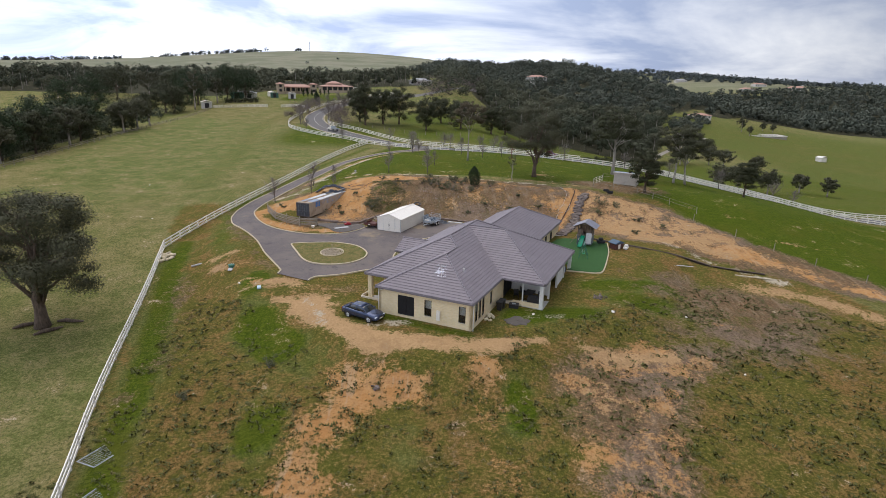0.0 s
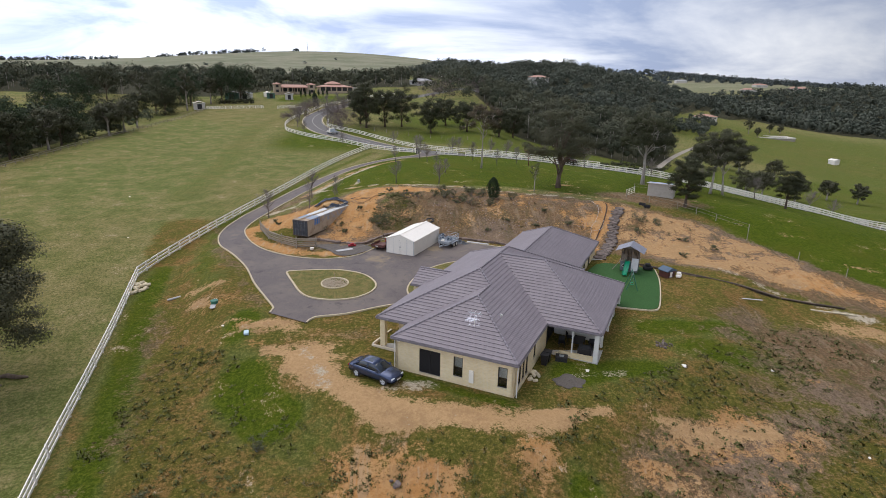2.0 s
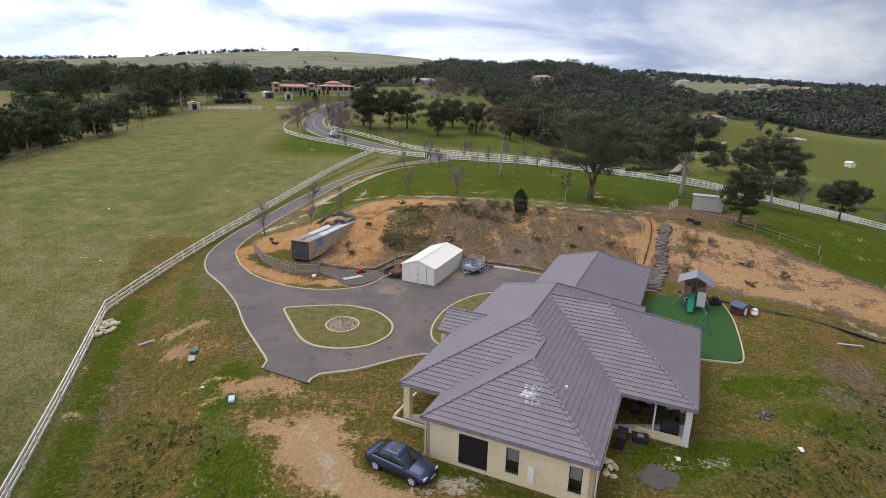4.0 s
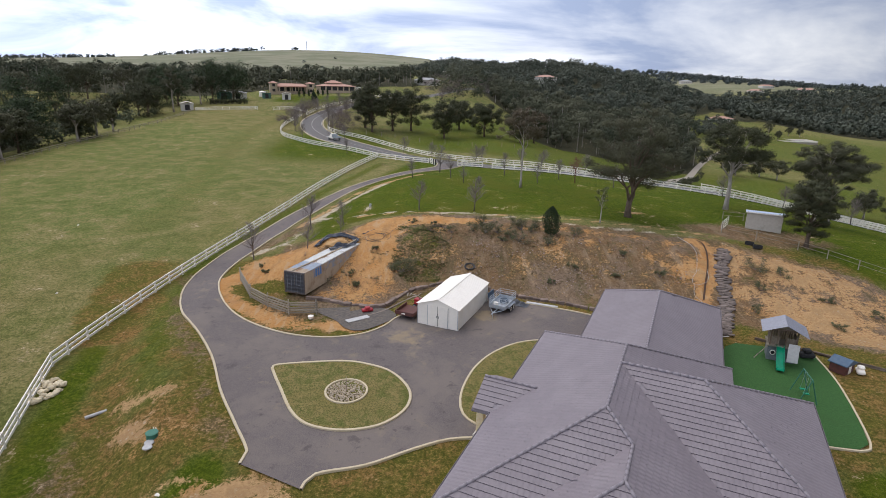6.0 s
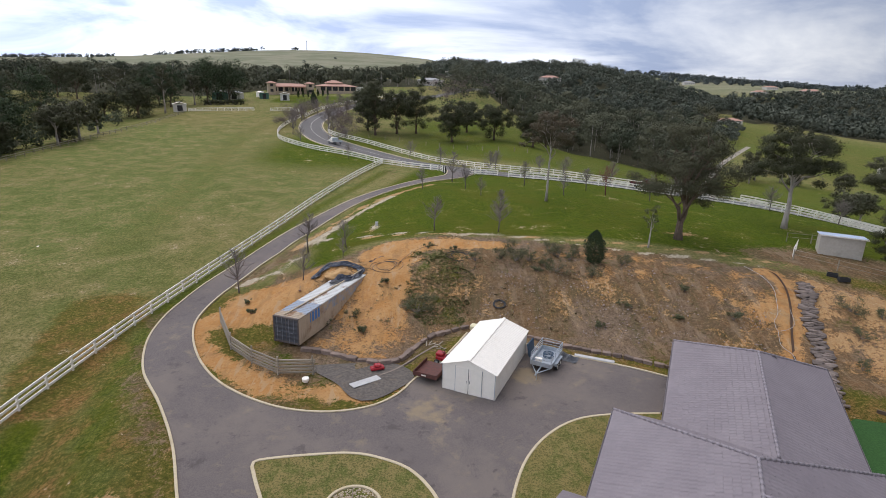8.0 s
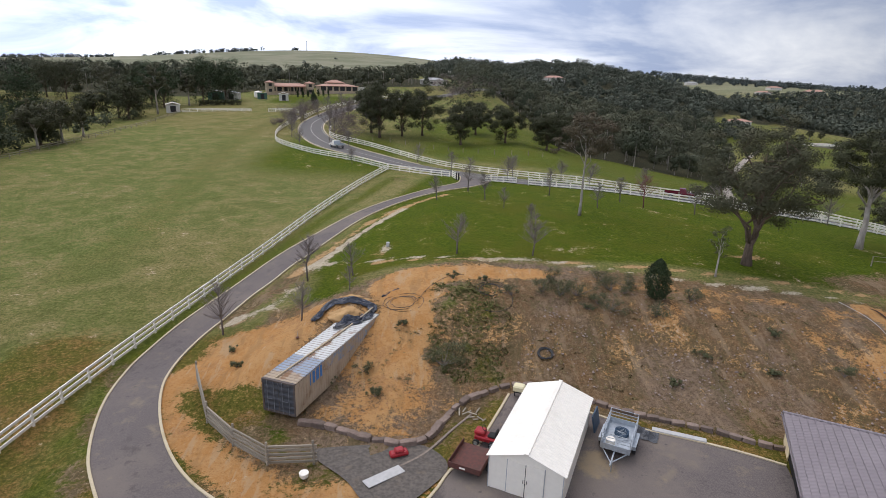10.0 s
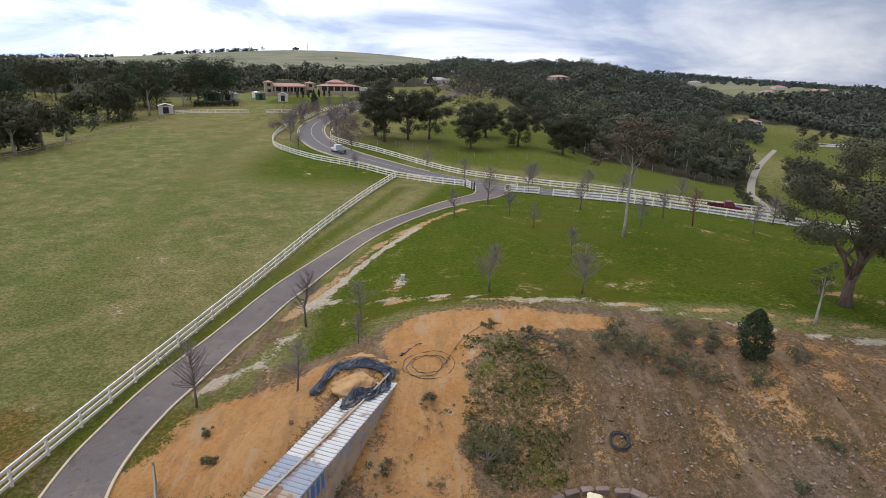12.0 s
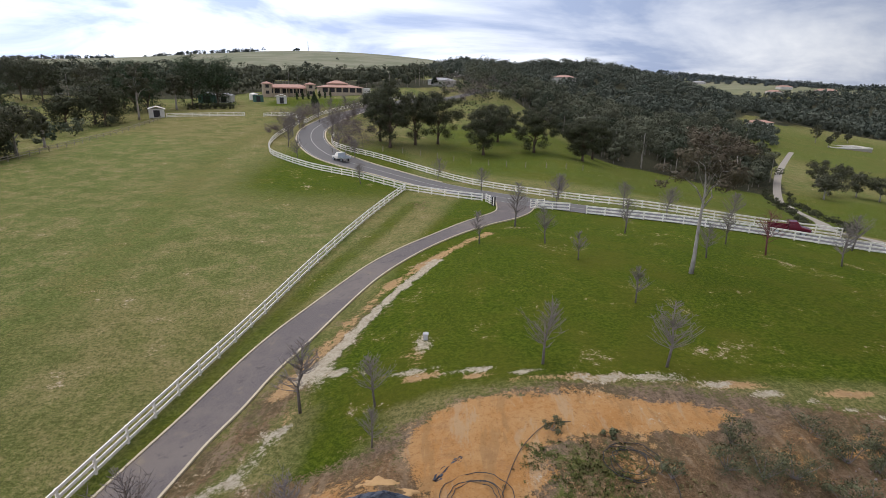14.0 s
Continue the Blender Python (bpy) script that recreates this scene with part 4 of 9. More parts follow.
def eave_z(d):
    return EAVE + PITCH * d


hA, hB, hD = 5.46, 7.07, 5.3
L, FB, RB = -14.14, 2.98, 25.4
CB0, CB1, CR = 8.49, 22.63, 4.75
D0, D1, DB = -11.2, -0.6, 38.1
mB, mC, mD = L + hB, CB0 + hB, (D0 + D1) / 2
roof_plane([(-10.92, 0), (0, 0), (-hA, hA)], (0, 1), 0, single=True)
roof_plane([(-10.92, 0), (-hA, hA), (-hA, FB + hA), (-10.92, FB)], (1, 0), -10.92)
roof_plane([(L, FB), (-10.92, FB), (-hA, FB + hA), (mB, FB + hB)], (0, 1), FB)
roof_plane([(0, 0), (0, CB0), (mB, mC), (mB, FB + hB), (-hA, FB + hA), (-hA, hA)], (-1, 0), 0)
roof_plane([(0, CB0), (CR, CB0), (CR - hB, mC), (mB, mC)], (0, 1), CB0)
roof_plane([(CR, CB0), (CR, CB1), (CR - hB, mC)], (-1, 0), -CR)
roof_plane([(CR, CB1), (0, CB1), (mB, mC), (CR - hB, mC)], (0, -1), -CB1)
roof_plane([(0, CB1), (0, RB), (mB, RB - hB), (mB, mC)], (-1, 0), 0)
roof_plane([(0, RB), (L, RB), (mB, RB - hB)], (0, -1), -RB)
roof_plane([(L, FB), (mB, FB + hB), (mB, RB - hB), (L, RB)], (1, 0), L)
roof_plane([(D0, 19.5), (mD, 19.5), (mD, DB - hD), (D0, DB)], (1, 0), D0)
roof_plane([(D1, 22), (D1, DB), (mD, DB - hD), (mD, 19.5)], (-1, 0), -D1)
roof_plane([(D1, DB), (D0, DB), (mD, DB - hD)], (0, -1), -DB)
PB, PH, PA = 14.2, 2.3, -15.4
roof_plane([(PA, PB - PH), (L, PB - PH), (L + PH, PB), (PA, PB)], (0, 1), PB - PH)
roof_plane([(PA, PB + PH), (PA, PB), (L + PH, PB), (L, PB + PH)], (0, -1), -(PB + PH))
for p, q in (
    ((-10.92, 0, eave_z(0)), (-hA, hA, eave_z(hA))), ((0, 0, eave_z(0)), (-hA, hA, eave_z(hA))), ((-hA, hA, eave_z(hA)), (-hA, FB + hA, eave_z(hA))),
    ((L, FB, eave_z(0)), (mB, FB + hB, eave_z(hB))), ((-hA, FB + hA, eave_z(hA)), (mB, FB + hB, eave_z(hB))), ((mB, FB + hB, eave_z(hB)), (mB, RB - hB, eave_z(hB))),
    ((mB, mC, eave_z(hB)), (CR - hB, mC, eave_z(hB))), ((CR, CB0, eave_z(0)), (CR - hB, mC, eave_z(hB))), ((CR, CB1, eave_z(0)), (CR - hB, mC, eave_z(hB))),
    ((L, RB, eave_z(0)), (mB, RB - hB, eave_z(hB))), ((0, RB, eave_z(0)), (mB, RB - hB, eave_z(hB))), ((mD, 20.2, eave_z(hD)), (mD, DB - hD, eave_z(hD))),
    ((D0, DB, eave_z(0)), (mD, DB - hD, eave_z(hD))), ((D1, DB, eave_z(0)), (mD, DB - hD, eave_z(hD))), ((PA, PB, eave_z(PH)), (L + PH, PB, eave_z(PH))),
):
    cap((p[0], p[1], p[2] + 0.03), (q[0], q[1], q[2] + 0.03))


def gutter(p, q):
    """Gutter and fascia along an eave, with the soffit's edge behind."""
    p, q = Vector((*p, EAVE - 0.02)), Vector((*q, EAVE - 0.02))
    d = (q - p).normalized()
    n = Vector((d.y, -d.x, 0))
    m = Matrix((( d.x, n.x, 0, p.x), (d.y, n.y, 0, p.y), (0, 0, 1, p.z), (0, 0, 0, 1)))
    bm = bmesh.new()
    l = (q - p).length
    box(bm, (0, -0.02, -0.12), (l, 0.1, -0.1), m)
    box(bm, (0, 0.085, -0.12), (l, 0.1, 0.01), m)
    box(bm, (0, -0.035, -0.2), (l, -0.015, 0.02), m)
    part("gutter", bm, TRIM, house)


for p, q in (((-10.92, 0), (0, 0)), ((0, 0), (0, CB0)), ((0, CB0), (CR, CB0)), ((CR, CB0), (CR, CB1)), ((CR, CB1), (0, CB1)), ((-0.6, RB), (D1, DB)), ((D1, DB), (D0, DB)), ((D0, DB), (D0, RB)), ((L, RB), (L, PB + PH)), ((L, PB - PH), (L, FB)), ((L, FB), (-10.92, FB)), ((-10.92, FB), (-10.92, 0)), ((PA, PB - PH), (L, PB - PH)), ((L, PB + PH), (PA, PB + PH))):
    gutter(p, q)
for ring in ([(-10.9, 0.02), (-0.02, 0.02), (-0.02, CB0), (CR - 0.02, CB0 + 0.02), (CR - 0.02, CB1 - 0.02), (-0.62, CB1), (D1 - 0.02, DB - 0.02), (D0 + 0.02, DB - 0.02), (D0 + 0.02, RB - 0.02), (L + 0.02, RB - 0.02), (L + 0.02, FB + 0.02), (-10.9, FB + 0.02)],):
    part("soffit", ([(p[0], p[1], EAVE - 0.16) for p in ring], [tuple(range(len(ring)))[::-1]]), SOFFIT, house)
gable = [(PA + 0.12, PB - PH + 0.1, EAVE - 0.1), (PA + 0.12, PB + PH - 0.1, EAVE - 0.1), (PA + 0.12, PB, eave_z(PH) - 0.08)]
part("gable_panel", (gable + [(x + 0.08, y, z) for x, y, z in gable], [(2, 1, 0), (3, 4, 5), (0, 1, 4, 3), (1, 2, 5, 4), (2, 0, 3, 5)]), RENDER, house)

WALL_TOP = EAVE - 0.16


def wall(p, q, openings=(), thick=0.24, low=-0.5, material=None, name="wall"):
    """A wall from p to q (outer face on its right), with openings (from, to, sill, head) cut through."""
    material = material or CREAM
    p, q = Vector((*p, 0)), Vector((*q, 0))
    d = (q - p).normalized()
    n = Vector((d.y, -d.x, 0))
    m = Matrix(((d.x, -n.x, 0, p.x), (d.y, -n.y, 0, p.y), (0, 0, 1, 0), (0, 0, 0, 1)))
    l = (q - p).length
    bm = bmesh.new()
    at = 0.0
    for a, b, lo, hi in sorted(openings):
        box(bm, (at, 0, low), (a, thick, WALL_TOP), m)
        if lo > low + 0.01:
            box(bm, (a, 0, low), (b, thick, lo), m)
        if hi < WALL_TOP - 0.01:
            box(bm, (a, 0, hi), (b, thick, WALL_TOP), m)
        at = b
    box(bm, (at, 0, low), (l, thick, WALL_TOP), m)
    return part(name, bm, material, house), m


def window(m, a, b, lo, hi, panes=2, screen=False):
    """A framed window set into its opening, with sill and separate panes."""
    w = thing("window", "", "")
    w.parent, w.matrix_basis = house, m
    for k in ("label", "category"):
        if k in w:
            del w[k]
    f = 0.05
    bm = bmesh.new()
    for lo3, hi3 in (((a, 0.05, lo), (a + f, 0.13, hi)), ((b - f, 0.05, lo), (b, 0.13, hi)), ((a + f, 0.05, lo), (b - f, 0.13, lo + f)), ((a + f, 0.05, hi - f), (b - f, 0.13, hi))):
        box(bm, lo3, hi3)
    for k in range(1, panes):
        x = a + (b - a) * k / panes
        box(bm, (x - 0.025, 0.055, lo + f), (x + 0.025, 0.125, hi - f))
    part("frame", bm, FRAME, w)
    for k in range(panes):
        x0, x1 = a + (b - a) * k / panes + 0.026, a + (b - a) * (k + 1) / panes - 0.026
        part("pane", boxes(((x0, 0.085, lo + f), (x1, 0.093, hi - f))), BLACKSCREEN if screen else GLASS, w)
    part("sill", boxes(((a - 0.02, -0.03, lo - 0.06), (b + 0.02, 0.05, lo))), RENDER, w)
    if not screen and b - a < 1.3:
        part("blind", boxes(((a + f, 0.16, lo + 0.45 * (hi - lo)), (b - f, 0.175, hi - f))), PLYBLIND, w, "pale roller blind drawn halfway")
    # Thin panel close behind the glass; the room's dimness is its dark colour.
    part("room_backing", boxes(((a - 0.02, 0.45, lo - 0.05), (b + 0.02, 0.47, hi + 0.05))), DARKROOM, w, "dark panel standing for the dim room behind")
    return w


def wall_with(p, q, wins, low=-0.5):
    ob, m = wall(p, q, [w[:4] for w in wins], low=low)
    for a, b, lo, hi, panes, screen in wins:
        window(m, a, b, lo, hi, panes, screen)


IN = 0.28
# front wall: wide dark sliding door and two slim windows
wall_with((-10.92 + IN, IN), (-IN, IN), [(2.2, 4.1, 0.25, 2.35, 2, True), (5.25, 6.05, 0.65, 2.35, 1, False), (9.0, 9.75, 0.65, 2.35, 1, False)])
wall_with((-IN, IN), (-IN, CB0 + IN + 0.1), [(1.0, 1.7, 0.5, 2.4, 1, False), (1.95, 2.65, 0.5, 2.4, 1, False), (2.9, 3.6, 0.5, 2.4, 1, False), (5.2, 5.9, 0.9, 2.3, 1, False)])
wall((-10.92 + IN, 6.6), (-10.92 + IN, IN))
wall_with((L + IN, 6.6), (-10.92 + IN + 0.24, 6.6), [(0.9, 2.2, 0.15, 2.3, 2, True)])
wall_with((L + IN, RB - IN), (L + IN, 6.6), [(2.5, 4.5, 0.8, 2.3, 2, False), (9.4, 11.4, 0.2, 2.4, 2, True), (14, 16, 0.8, 2.3, 2, False)])
wall((D0 + IN, RB - IN), (L + IN, RB - IN))
wall_with((D0 + IN, DB - IN), (D0 + IN, RB - IN), [(2.0, 7.2, 0.15, 2.4, 1, True)])
wall((D1 - IN, DB - IN), (D0 + IN, DB - IN))
wall_with((D1 - IN, CB1 - 1), (D1 - IN, DB - IN), [(4.0, 5.8, 0.7, 2.3, 2, False), (8, 9.2, 0.7, 2.3, 2, False), (11, 12.2, 0.7, 2.3, 2, False)])
# alfresco: back wall, dwarf wall, posts
wall_with((-IN, CB0 + IN + 0.1), (-IN, CB1 - 1), [(1.0, 4.4, 0.12, 2.4, 3, True), (6.2, 9.2, 0.12, 2.4, 3, False)])
for lo, hi in (((-IN + 0.005, CB0 + 4.9, 0.1), (-IN + 0.03, CB0 + 6.2, WALL_TOP)), ((-IN + 0.005, CB0 + 9.7, 0.1), (-IN + 0.03, CB1 - 1.05, WALL_TOP)), ((-IN + 0.03, 12.75, 0.1), (CR - 0.55, 12.9, WALL_TOP))):
    part("verandah_lining", boxes((lo, hi)), SOFFIT, house, "white rendered verandah wall")
part("terrace_slab", boxes(((-0.3, CB0 + 0.15, -0.6), (CR - 0.15, CB1 - 0.15, 0.1)), bevel=0.01), FLOOR, house, "concrete alfresco floor slab")
part("dwarf_wall", boxes(((1.2, CB0 + 0.2, -0.5), (CR - 0.55, CB0 + 0.42, 0.55))), CREAM, house)
for a, b in ((CR - 0.4, CB0 + 0.35), (CR - 0.4, CB1 - 0.4), (CR - 0.4, 15.5), (CR - 0.4, 12.0), (CR - 0.4, 19.0)):
    w = 0.2 if b in (CB0 + 0.35, CB1 - 0.4) else 0.11
    part("post", boxes(((a - w, b - w, -0.5), (a + w, b + w, WALL_TOP)), bevel=0.015), SOFFIT, house, "white square verandah post")
part("post", boxes(((2.2, CB0 + 0.28, 0.55), (2.32, CB0 + 0.4, WALL_TOP)), bevel=0.01), SOFFIT, house)
part("screen_panel", boxes(((CR - 0.46, 16.0, 0.12), (CR - 0.4, 18.6, 2.4))), SOFFIT, house, "white blind closing the verandah side")
# porch
part("porch_slab", boxes(((L + 0.2, FB + 0.2, -0.5), (-10.92 + IN, 6.7, 0.14)), bevel=0.01), FLOOR, house)
for a, b in ((L + 0.5, FB + 0.45), (PA + 0.5, PB - PH + 0.45), (PA + 0.5, PB + PH - 0.45)):
    part("column", boxes(((a - 0.24, b - 0.24, -0.3), (a + 0.24, b + 0.24, WALL_TOP)), bevel=0.015), CREAM, house, "square cream brick column")
part("portico_slab", boxes(((PA + 0.1, PB - PH + 0.1, -0.2), (L + IN, PB + PH - 0.1, 0.98)), bevel=0.01), FLOOR, house)
# planter edging at the porch
part("planter_edge", boxes(((L - 0.35, FB - 0.3, -0.2), (-10.95, FB - 0.14, 0.3)), ((L - 0.35, FB - 0.14, -0.2), (L - 0.19, FB + 3.2, 0.4)), bevel=0.01), RENDER, house, "pale garden bed edging")
# roof fittings
bm = tube(bmesh.new(), [(-3.0, 4.6, 4.3), (-3.0, 4.6, 4.68)], 0.055, 10)
tube(bm, [(-3.0, 4.6, 4.68), (-3.0, 4.6, 4.78)], [0.12, 0.1], 10)
part("vent_pipe", bm, SOFFIT, house, "small grey roof vent pipe")
part("downpipe", tube(bmesh.new(), [(-0.12, IN + 0.15, -0.4), (-0.12, IN + 0.15, EAVE - 0.15)], 0.045, 8), SOFFIT, house)
part("downpipe", tube(bmesh.new(), [(-10.92 + 0.14, IN + 0.1, -0.4), (-10.92 + 0.14, IN + 0.1, EAVE - 0.15)], 0.045, 8), SOFFIT, house)
part("meter_box", boxes(((-10.64 + 6.65, IN - 0.16, 0.45), (-10.64 + 7.05, IN - 0.005, 1.5)), bevel=0.02), WHITE, house, "white hot-water unit on the wall")
part("antenna_mast", tube(bmesh.new(), [(-4.6, 2.6, 4.1), (-4.6, 2.6, 5.5)], 0.02, 6), SHEDWALL, house, "thin aerial")


# ---- garden shed ----
SHED = Matrix.Translation((-9.22, 87.66, 1.06)) @ Matrix.Rotation(math.atan2(-1.70, 3.72), 4, "Z")
GREYSEAM = surface("grey_seam", (0.4, 0.4, 0.4), (0.34, 0.34, 0.35), 4, 1, 0.6)
shed = thing("garden_shed", "white steel garage shed with ribbed gable roof on the driveway", "shed", at=SHED)
SW, SL, SH, SR = 4.08, 8.2, 2.1, 2.75


def ribbed(p0, p1, q0, q1, ribs, depth=0.018):
    """A corrugated sheet between two edges (p0-p1 and q0-q1)."""
    p0, p1, q0, q1 = (Vector(v) for v in (p0, p1, q0, q1))
    n = (p1 - p0).cross(q0 - p0).normalized() * depth
    vs, fs = [], []
    for i in range(ribs * 4 + 1):
        s = i / (ribs * 4)
        off = n if i % 4 in (1, 2) else Vector()
        vs += [p0.lerp(p1, s) + off, q0.lerp(q1, s) + off]
    for i in range(ribs * 4):
        fs.append((2 * i, 2 * i + 2, 2 * i + 3, 2 * i + 1))
    return [tuple(v) for v in vs], fs


part("wall", ribbed((0, SL, -0.1), (0, 0, -0.1), (0, SL, SH), (0, 0, SH), 26), SHEDWALL, shed)
part("wall", ribbed((SW, 0, -0.1), (SW, SL, -0.1), (SW, 0, SH), (SW, SL, SH), 26), SHEDWALL, shed)
ga = [(0, 0.0, -0.1), (SW, 0.0, -0.1), (SW, 0.0, SH), (SW / 2, 0.0, SR), (0, 0.0, SH)]
part("gable_wall", (ga + [(x, y + 0.04, z) for x, y, z in ga], [(0, 1, 2, 3, 4), (9, 8, 7, 6, 5)]), SHEDWALL, shed)
part("gable_wall", ([(x, SL - 0.04 + y, z) for x, y, z in ga] + [(x, SL, z) for x, y, z in ga], [(0, 1, 2, 3, 4), (9, 8, 7, 6, 5)]), SHEDWALL, shed)
part("roof_sheet", ribbed((-0.12, -0.1, SH - 0.03), (-0.12, SL + 0.1, SH - 0.03), (SW / 2, -0.1, SR + 0.04), (SW / 2, SL + 0.1, SR + 0.04), 34, -0.03), WHITE, shed)
part("roof_sheet", ribbed((SW / 2, -0.1, SR + 0.04), (SW / 2, SL + 0.1, SR + 0.04), (SW + 0.12, -0.1, SH - 0.03), (SW + 0.12, SL + 0.1, SH - 0.03), 34, -0.03), WHITE, shed)
part("ridge_flashing", boxes(((SW / 2 - 0.12, -0.11, SR + 0.03), (SW / 2 + 0.12, SL + 0.11, SR + 0.075))), WHITE, shed)
for x0, x1 in ((1.05, 2.03), (2.07, 3.05)):
    door = part("door", boxes(((x0, -0.035, -0.02), (x1, -0.005, SH + 0.02)), bevel=0.008), SHEDWALL, shed, "white sheet-steel door leaf")
    x = x1 - 0.08 if x0 < 1.5 else x0 + 0.08
    part("handle", boxes(((x - 0.015, -0.06, 0.95), (x + 0.015, -0.036, 1.15))), FRAME, door)
for x in (0.0, 1.02, 3.06, SW - 0.05):
    part("corner_flashing", boxes(((x, -0.04, -0.08), (x + 0.035, -0.002, SH + 0.05))), GREYSEAM, shed)
part("door_gap", boxes(((2.03, -0.02, 0), (2.07, -0.006, SH))), FRAME, shed, "dark gap between door leaves")

# ---- shipping container in the bank ----
CONT = Matrix.Translation((-20.95, 93.35, 1.5)) @ Matrix.Rotation(math.atan2(11.25, 4.2) - math.pi / 2, 4, "Z")
container = thing("shipping_container", "rusty cream and blue shipping container dug into the bank", "container", at=CONT)


def container_paint():
    """Chalky white roof with rib shade painted into its grooves, tan sides with faded blue panels, rust round the
    seams.
    """
    m, t, b = nodes_of("container_paint", 0.7, 0.0, 0.3)
    v = where(t)
    sep = t.nodes.new("ShaderNodeSeparateXYZ")
    t.links.new(v, sep.inputs[0])
    X, Y, Z = (sep.outputs[k] for k in "XYZ")
    patchy = sums(t, "MULTIPLY", sums(t, "SUBTRACT", noisy(t, v, 1.3, 6, 0.7), 0.5), 1.6)
    roof = step(t, Z, 2.2, 2.24)
    col = blend(t, step(t, noisy(t, v, 1.2, 4), 0.4, 0.7), (0.46, 0.36, 0.26), (0.38, 0.29, 0.2))
    # blue panels on the long side, solid near the doors, faded further back
    high_up = sums(t, "MULTIPLY", step(t, Z, 1.25, 1.35), step(t, Z, 2.2, 2.15))
    bars = step(t, sums(t, "FRACT", sums(t, "MULTIPLY", Y, 2.1), 0.0), 0.28, 0.34)
    solid = sums(t, "MULTIPLY", sums(t, "MULTIPLY", step(t, Y, 1.7, 1.78), step(t, Y, 3.3, 3.2)), bars)
    faded = sums(t, "MULTIPLY", sums(t, "MULTIPLY", step(t, Y, 3.6, 3.9), step(t, Y, 11.5, 11.0)), step(t, patchy, -0.1, 0.3))
    flank = sums(t, "MULTIPLY", sums(t, "SUBTRACT", 1.0, roof), high_up)
    col = blend(t, sums(t, "MULTIPLY", flank, faded), col, (0.2, 0.3, 0.44))
    col = blend(t, sums(t, "MULTIPLY", flank, sums(t, "MULTIPLY", solid, step(t, patchy, -0.45, -0.2))), col, (0.07, 0.2, 0.46))
    # roof: pale sheet, blue-grey second bay, tan first bay, brown shade painted between the ribs
    top = blend(t, step(t, sums(t, "ADD", Y, sums(t, "MULTIPLY", patchy, 0.5)), 3.5, 3.7), (0.3, 0.34, 0.4), (0.6, 0.59, 0.56))
    top = blend(t, step(t, sums(t, "ADD", Y, patchy), 1.5, 1.2), top, (0.4, 0.31, 0.22))
    groove_shade = step(t, sums(t, "FRACT", sums(t, "MULTIPLY", sums(t, "SUBTRACT", Y, 0.2), 38 / 11.99), 0.0), 0.7, 0.8)
    top = blend(t, sums(t, "MULTIPLY", groove_shade, step(t, patchy, -0.5, 0.2, (0.25, 0.8))), top, (0.2, 0.15, 0.11))
    middle = sums(t, "ADD", step(t, sums(t, "ABSOLUTE", sums(t, "ADD", X, 1.2), 0.0), 0.55, 0.05, (0.0, 0.55)), patchy)
    top = blend(t, sums(t, "MULTIPLY", step(t, middle, 0.35, 0.6, (0.0, 0.85)), step(t, Y, 9.5, 8.5)), top, (0.22, 0.11, 0.05))
    col = blend(t, roof, col, top)
    col = blend(t, step(t, noisy(t, v, 0.9, 5, 0.7), 0.58, 0.68, (0.0, 0.7)), col, (0.24, 0.14, 0.08))
    t.links.new(col, b.inputs["Base Color"])
    relief(t, b, noisy(t, v, 10, 3), 0.2, 0.01)
    return m


BOXPAINT = container_paint()
RUSTFRAME = surface("rusty_frame", (0.13, 0.1, 0.085), (0.09, 0.075, 0.07), 5, 1.2, 0.8, 0, 0.2, 0.01, (0.24, 0.12, 0.06))
DARKDOOR = surface("container_door", (0.06, 0.062, 0.07), (0.085, 0.085, 0.092), 3, 1.0, 0.6, 0, 0.1, 0.01, (0.12, 0.1, 0.09))
LOCKROD = surface("lock_rod_steel", (0.22, 0.22, 0.23), (0.15, 0.15, 0.16), 5, 1, 0.6)
CW, CL, CH = 2.44, 12.19, 2.3
part("side_wall", ribbed((0, 0.08, 0), (0, CL, 0), (0, 0.08, CH - 0.06), (0, CL, CH - 0.06), 40, 0.036), BOXPAINT, container)
part("side_wall", ribbed((-CW, CL, 0), (-CW, 0.08, 0), (-CW, CL, CH - 0.06), (-CW, 0.08, CH - 0.06), 40, 0.036), BOXPAINT, container)
part("roof_panel", ribbed((-CW + 0.05, 0.2, CH - 0.03), (-CW + 0.05, CL, CH - 0.03), (-0.05, 0.2, CH - 0.03), (-0.05, CL, CH - 0.03), 38, -0.045), BOXPAINT, container)
part("end_wall", boxes(((-CW, CL - 0.06, 0), (0, CL, CH))), BOXPAINT, container)
bm = bmesh.new()
for lo, hi in (((-CW, 0.2, CH - 0.1), (-CW + 0.06, CL, CH)), ((-0.06, 0.2, CH - 0.1), (0, CL, CH))):
    box(bm, lo, hi, None, 0.01)
part("top_rail", bm, BOXPAINT, container)
bm = bmesh.new()
for lo, hi in (((-CW, 0, CH - 0.12), (0, 0.2, CH)), ((-CW, 0, -0.02), (0, 0.12, 0.14)), ((-CW, 0, 0.14), (-CW + 0.1, 0.12, CH - 0.12)), ((-0.1, 0, 0.14), (0, 0.12, CH - 0.12))):
    box(bm, lo, hi, None, 0.01)
part("door_frame", bm, RUSTFRAME, container)
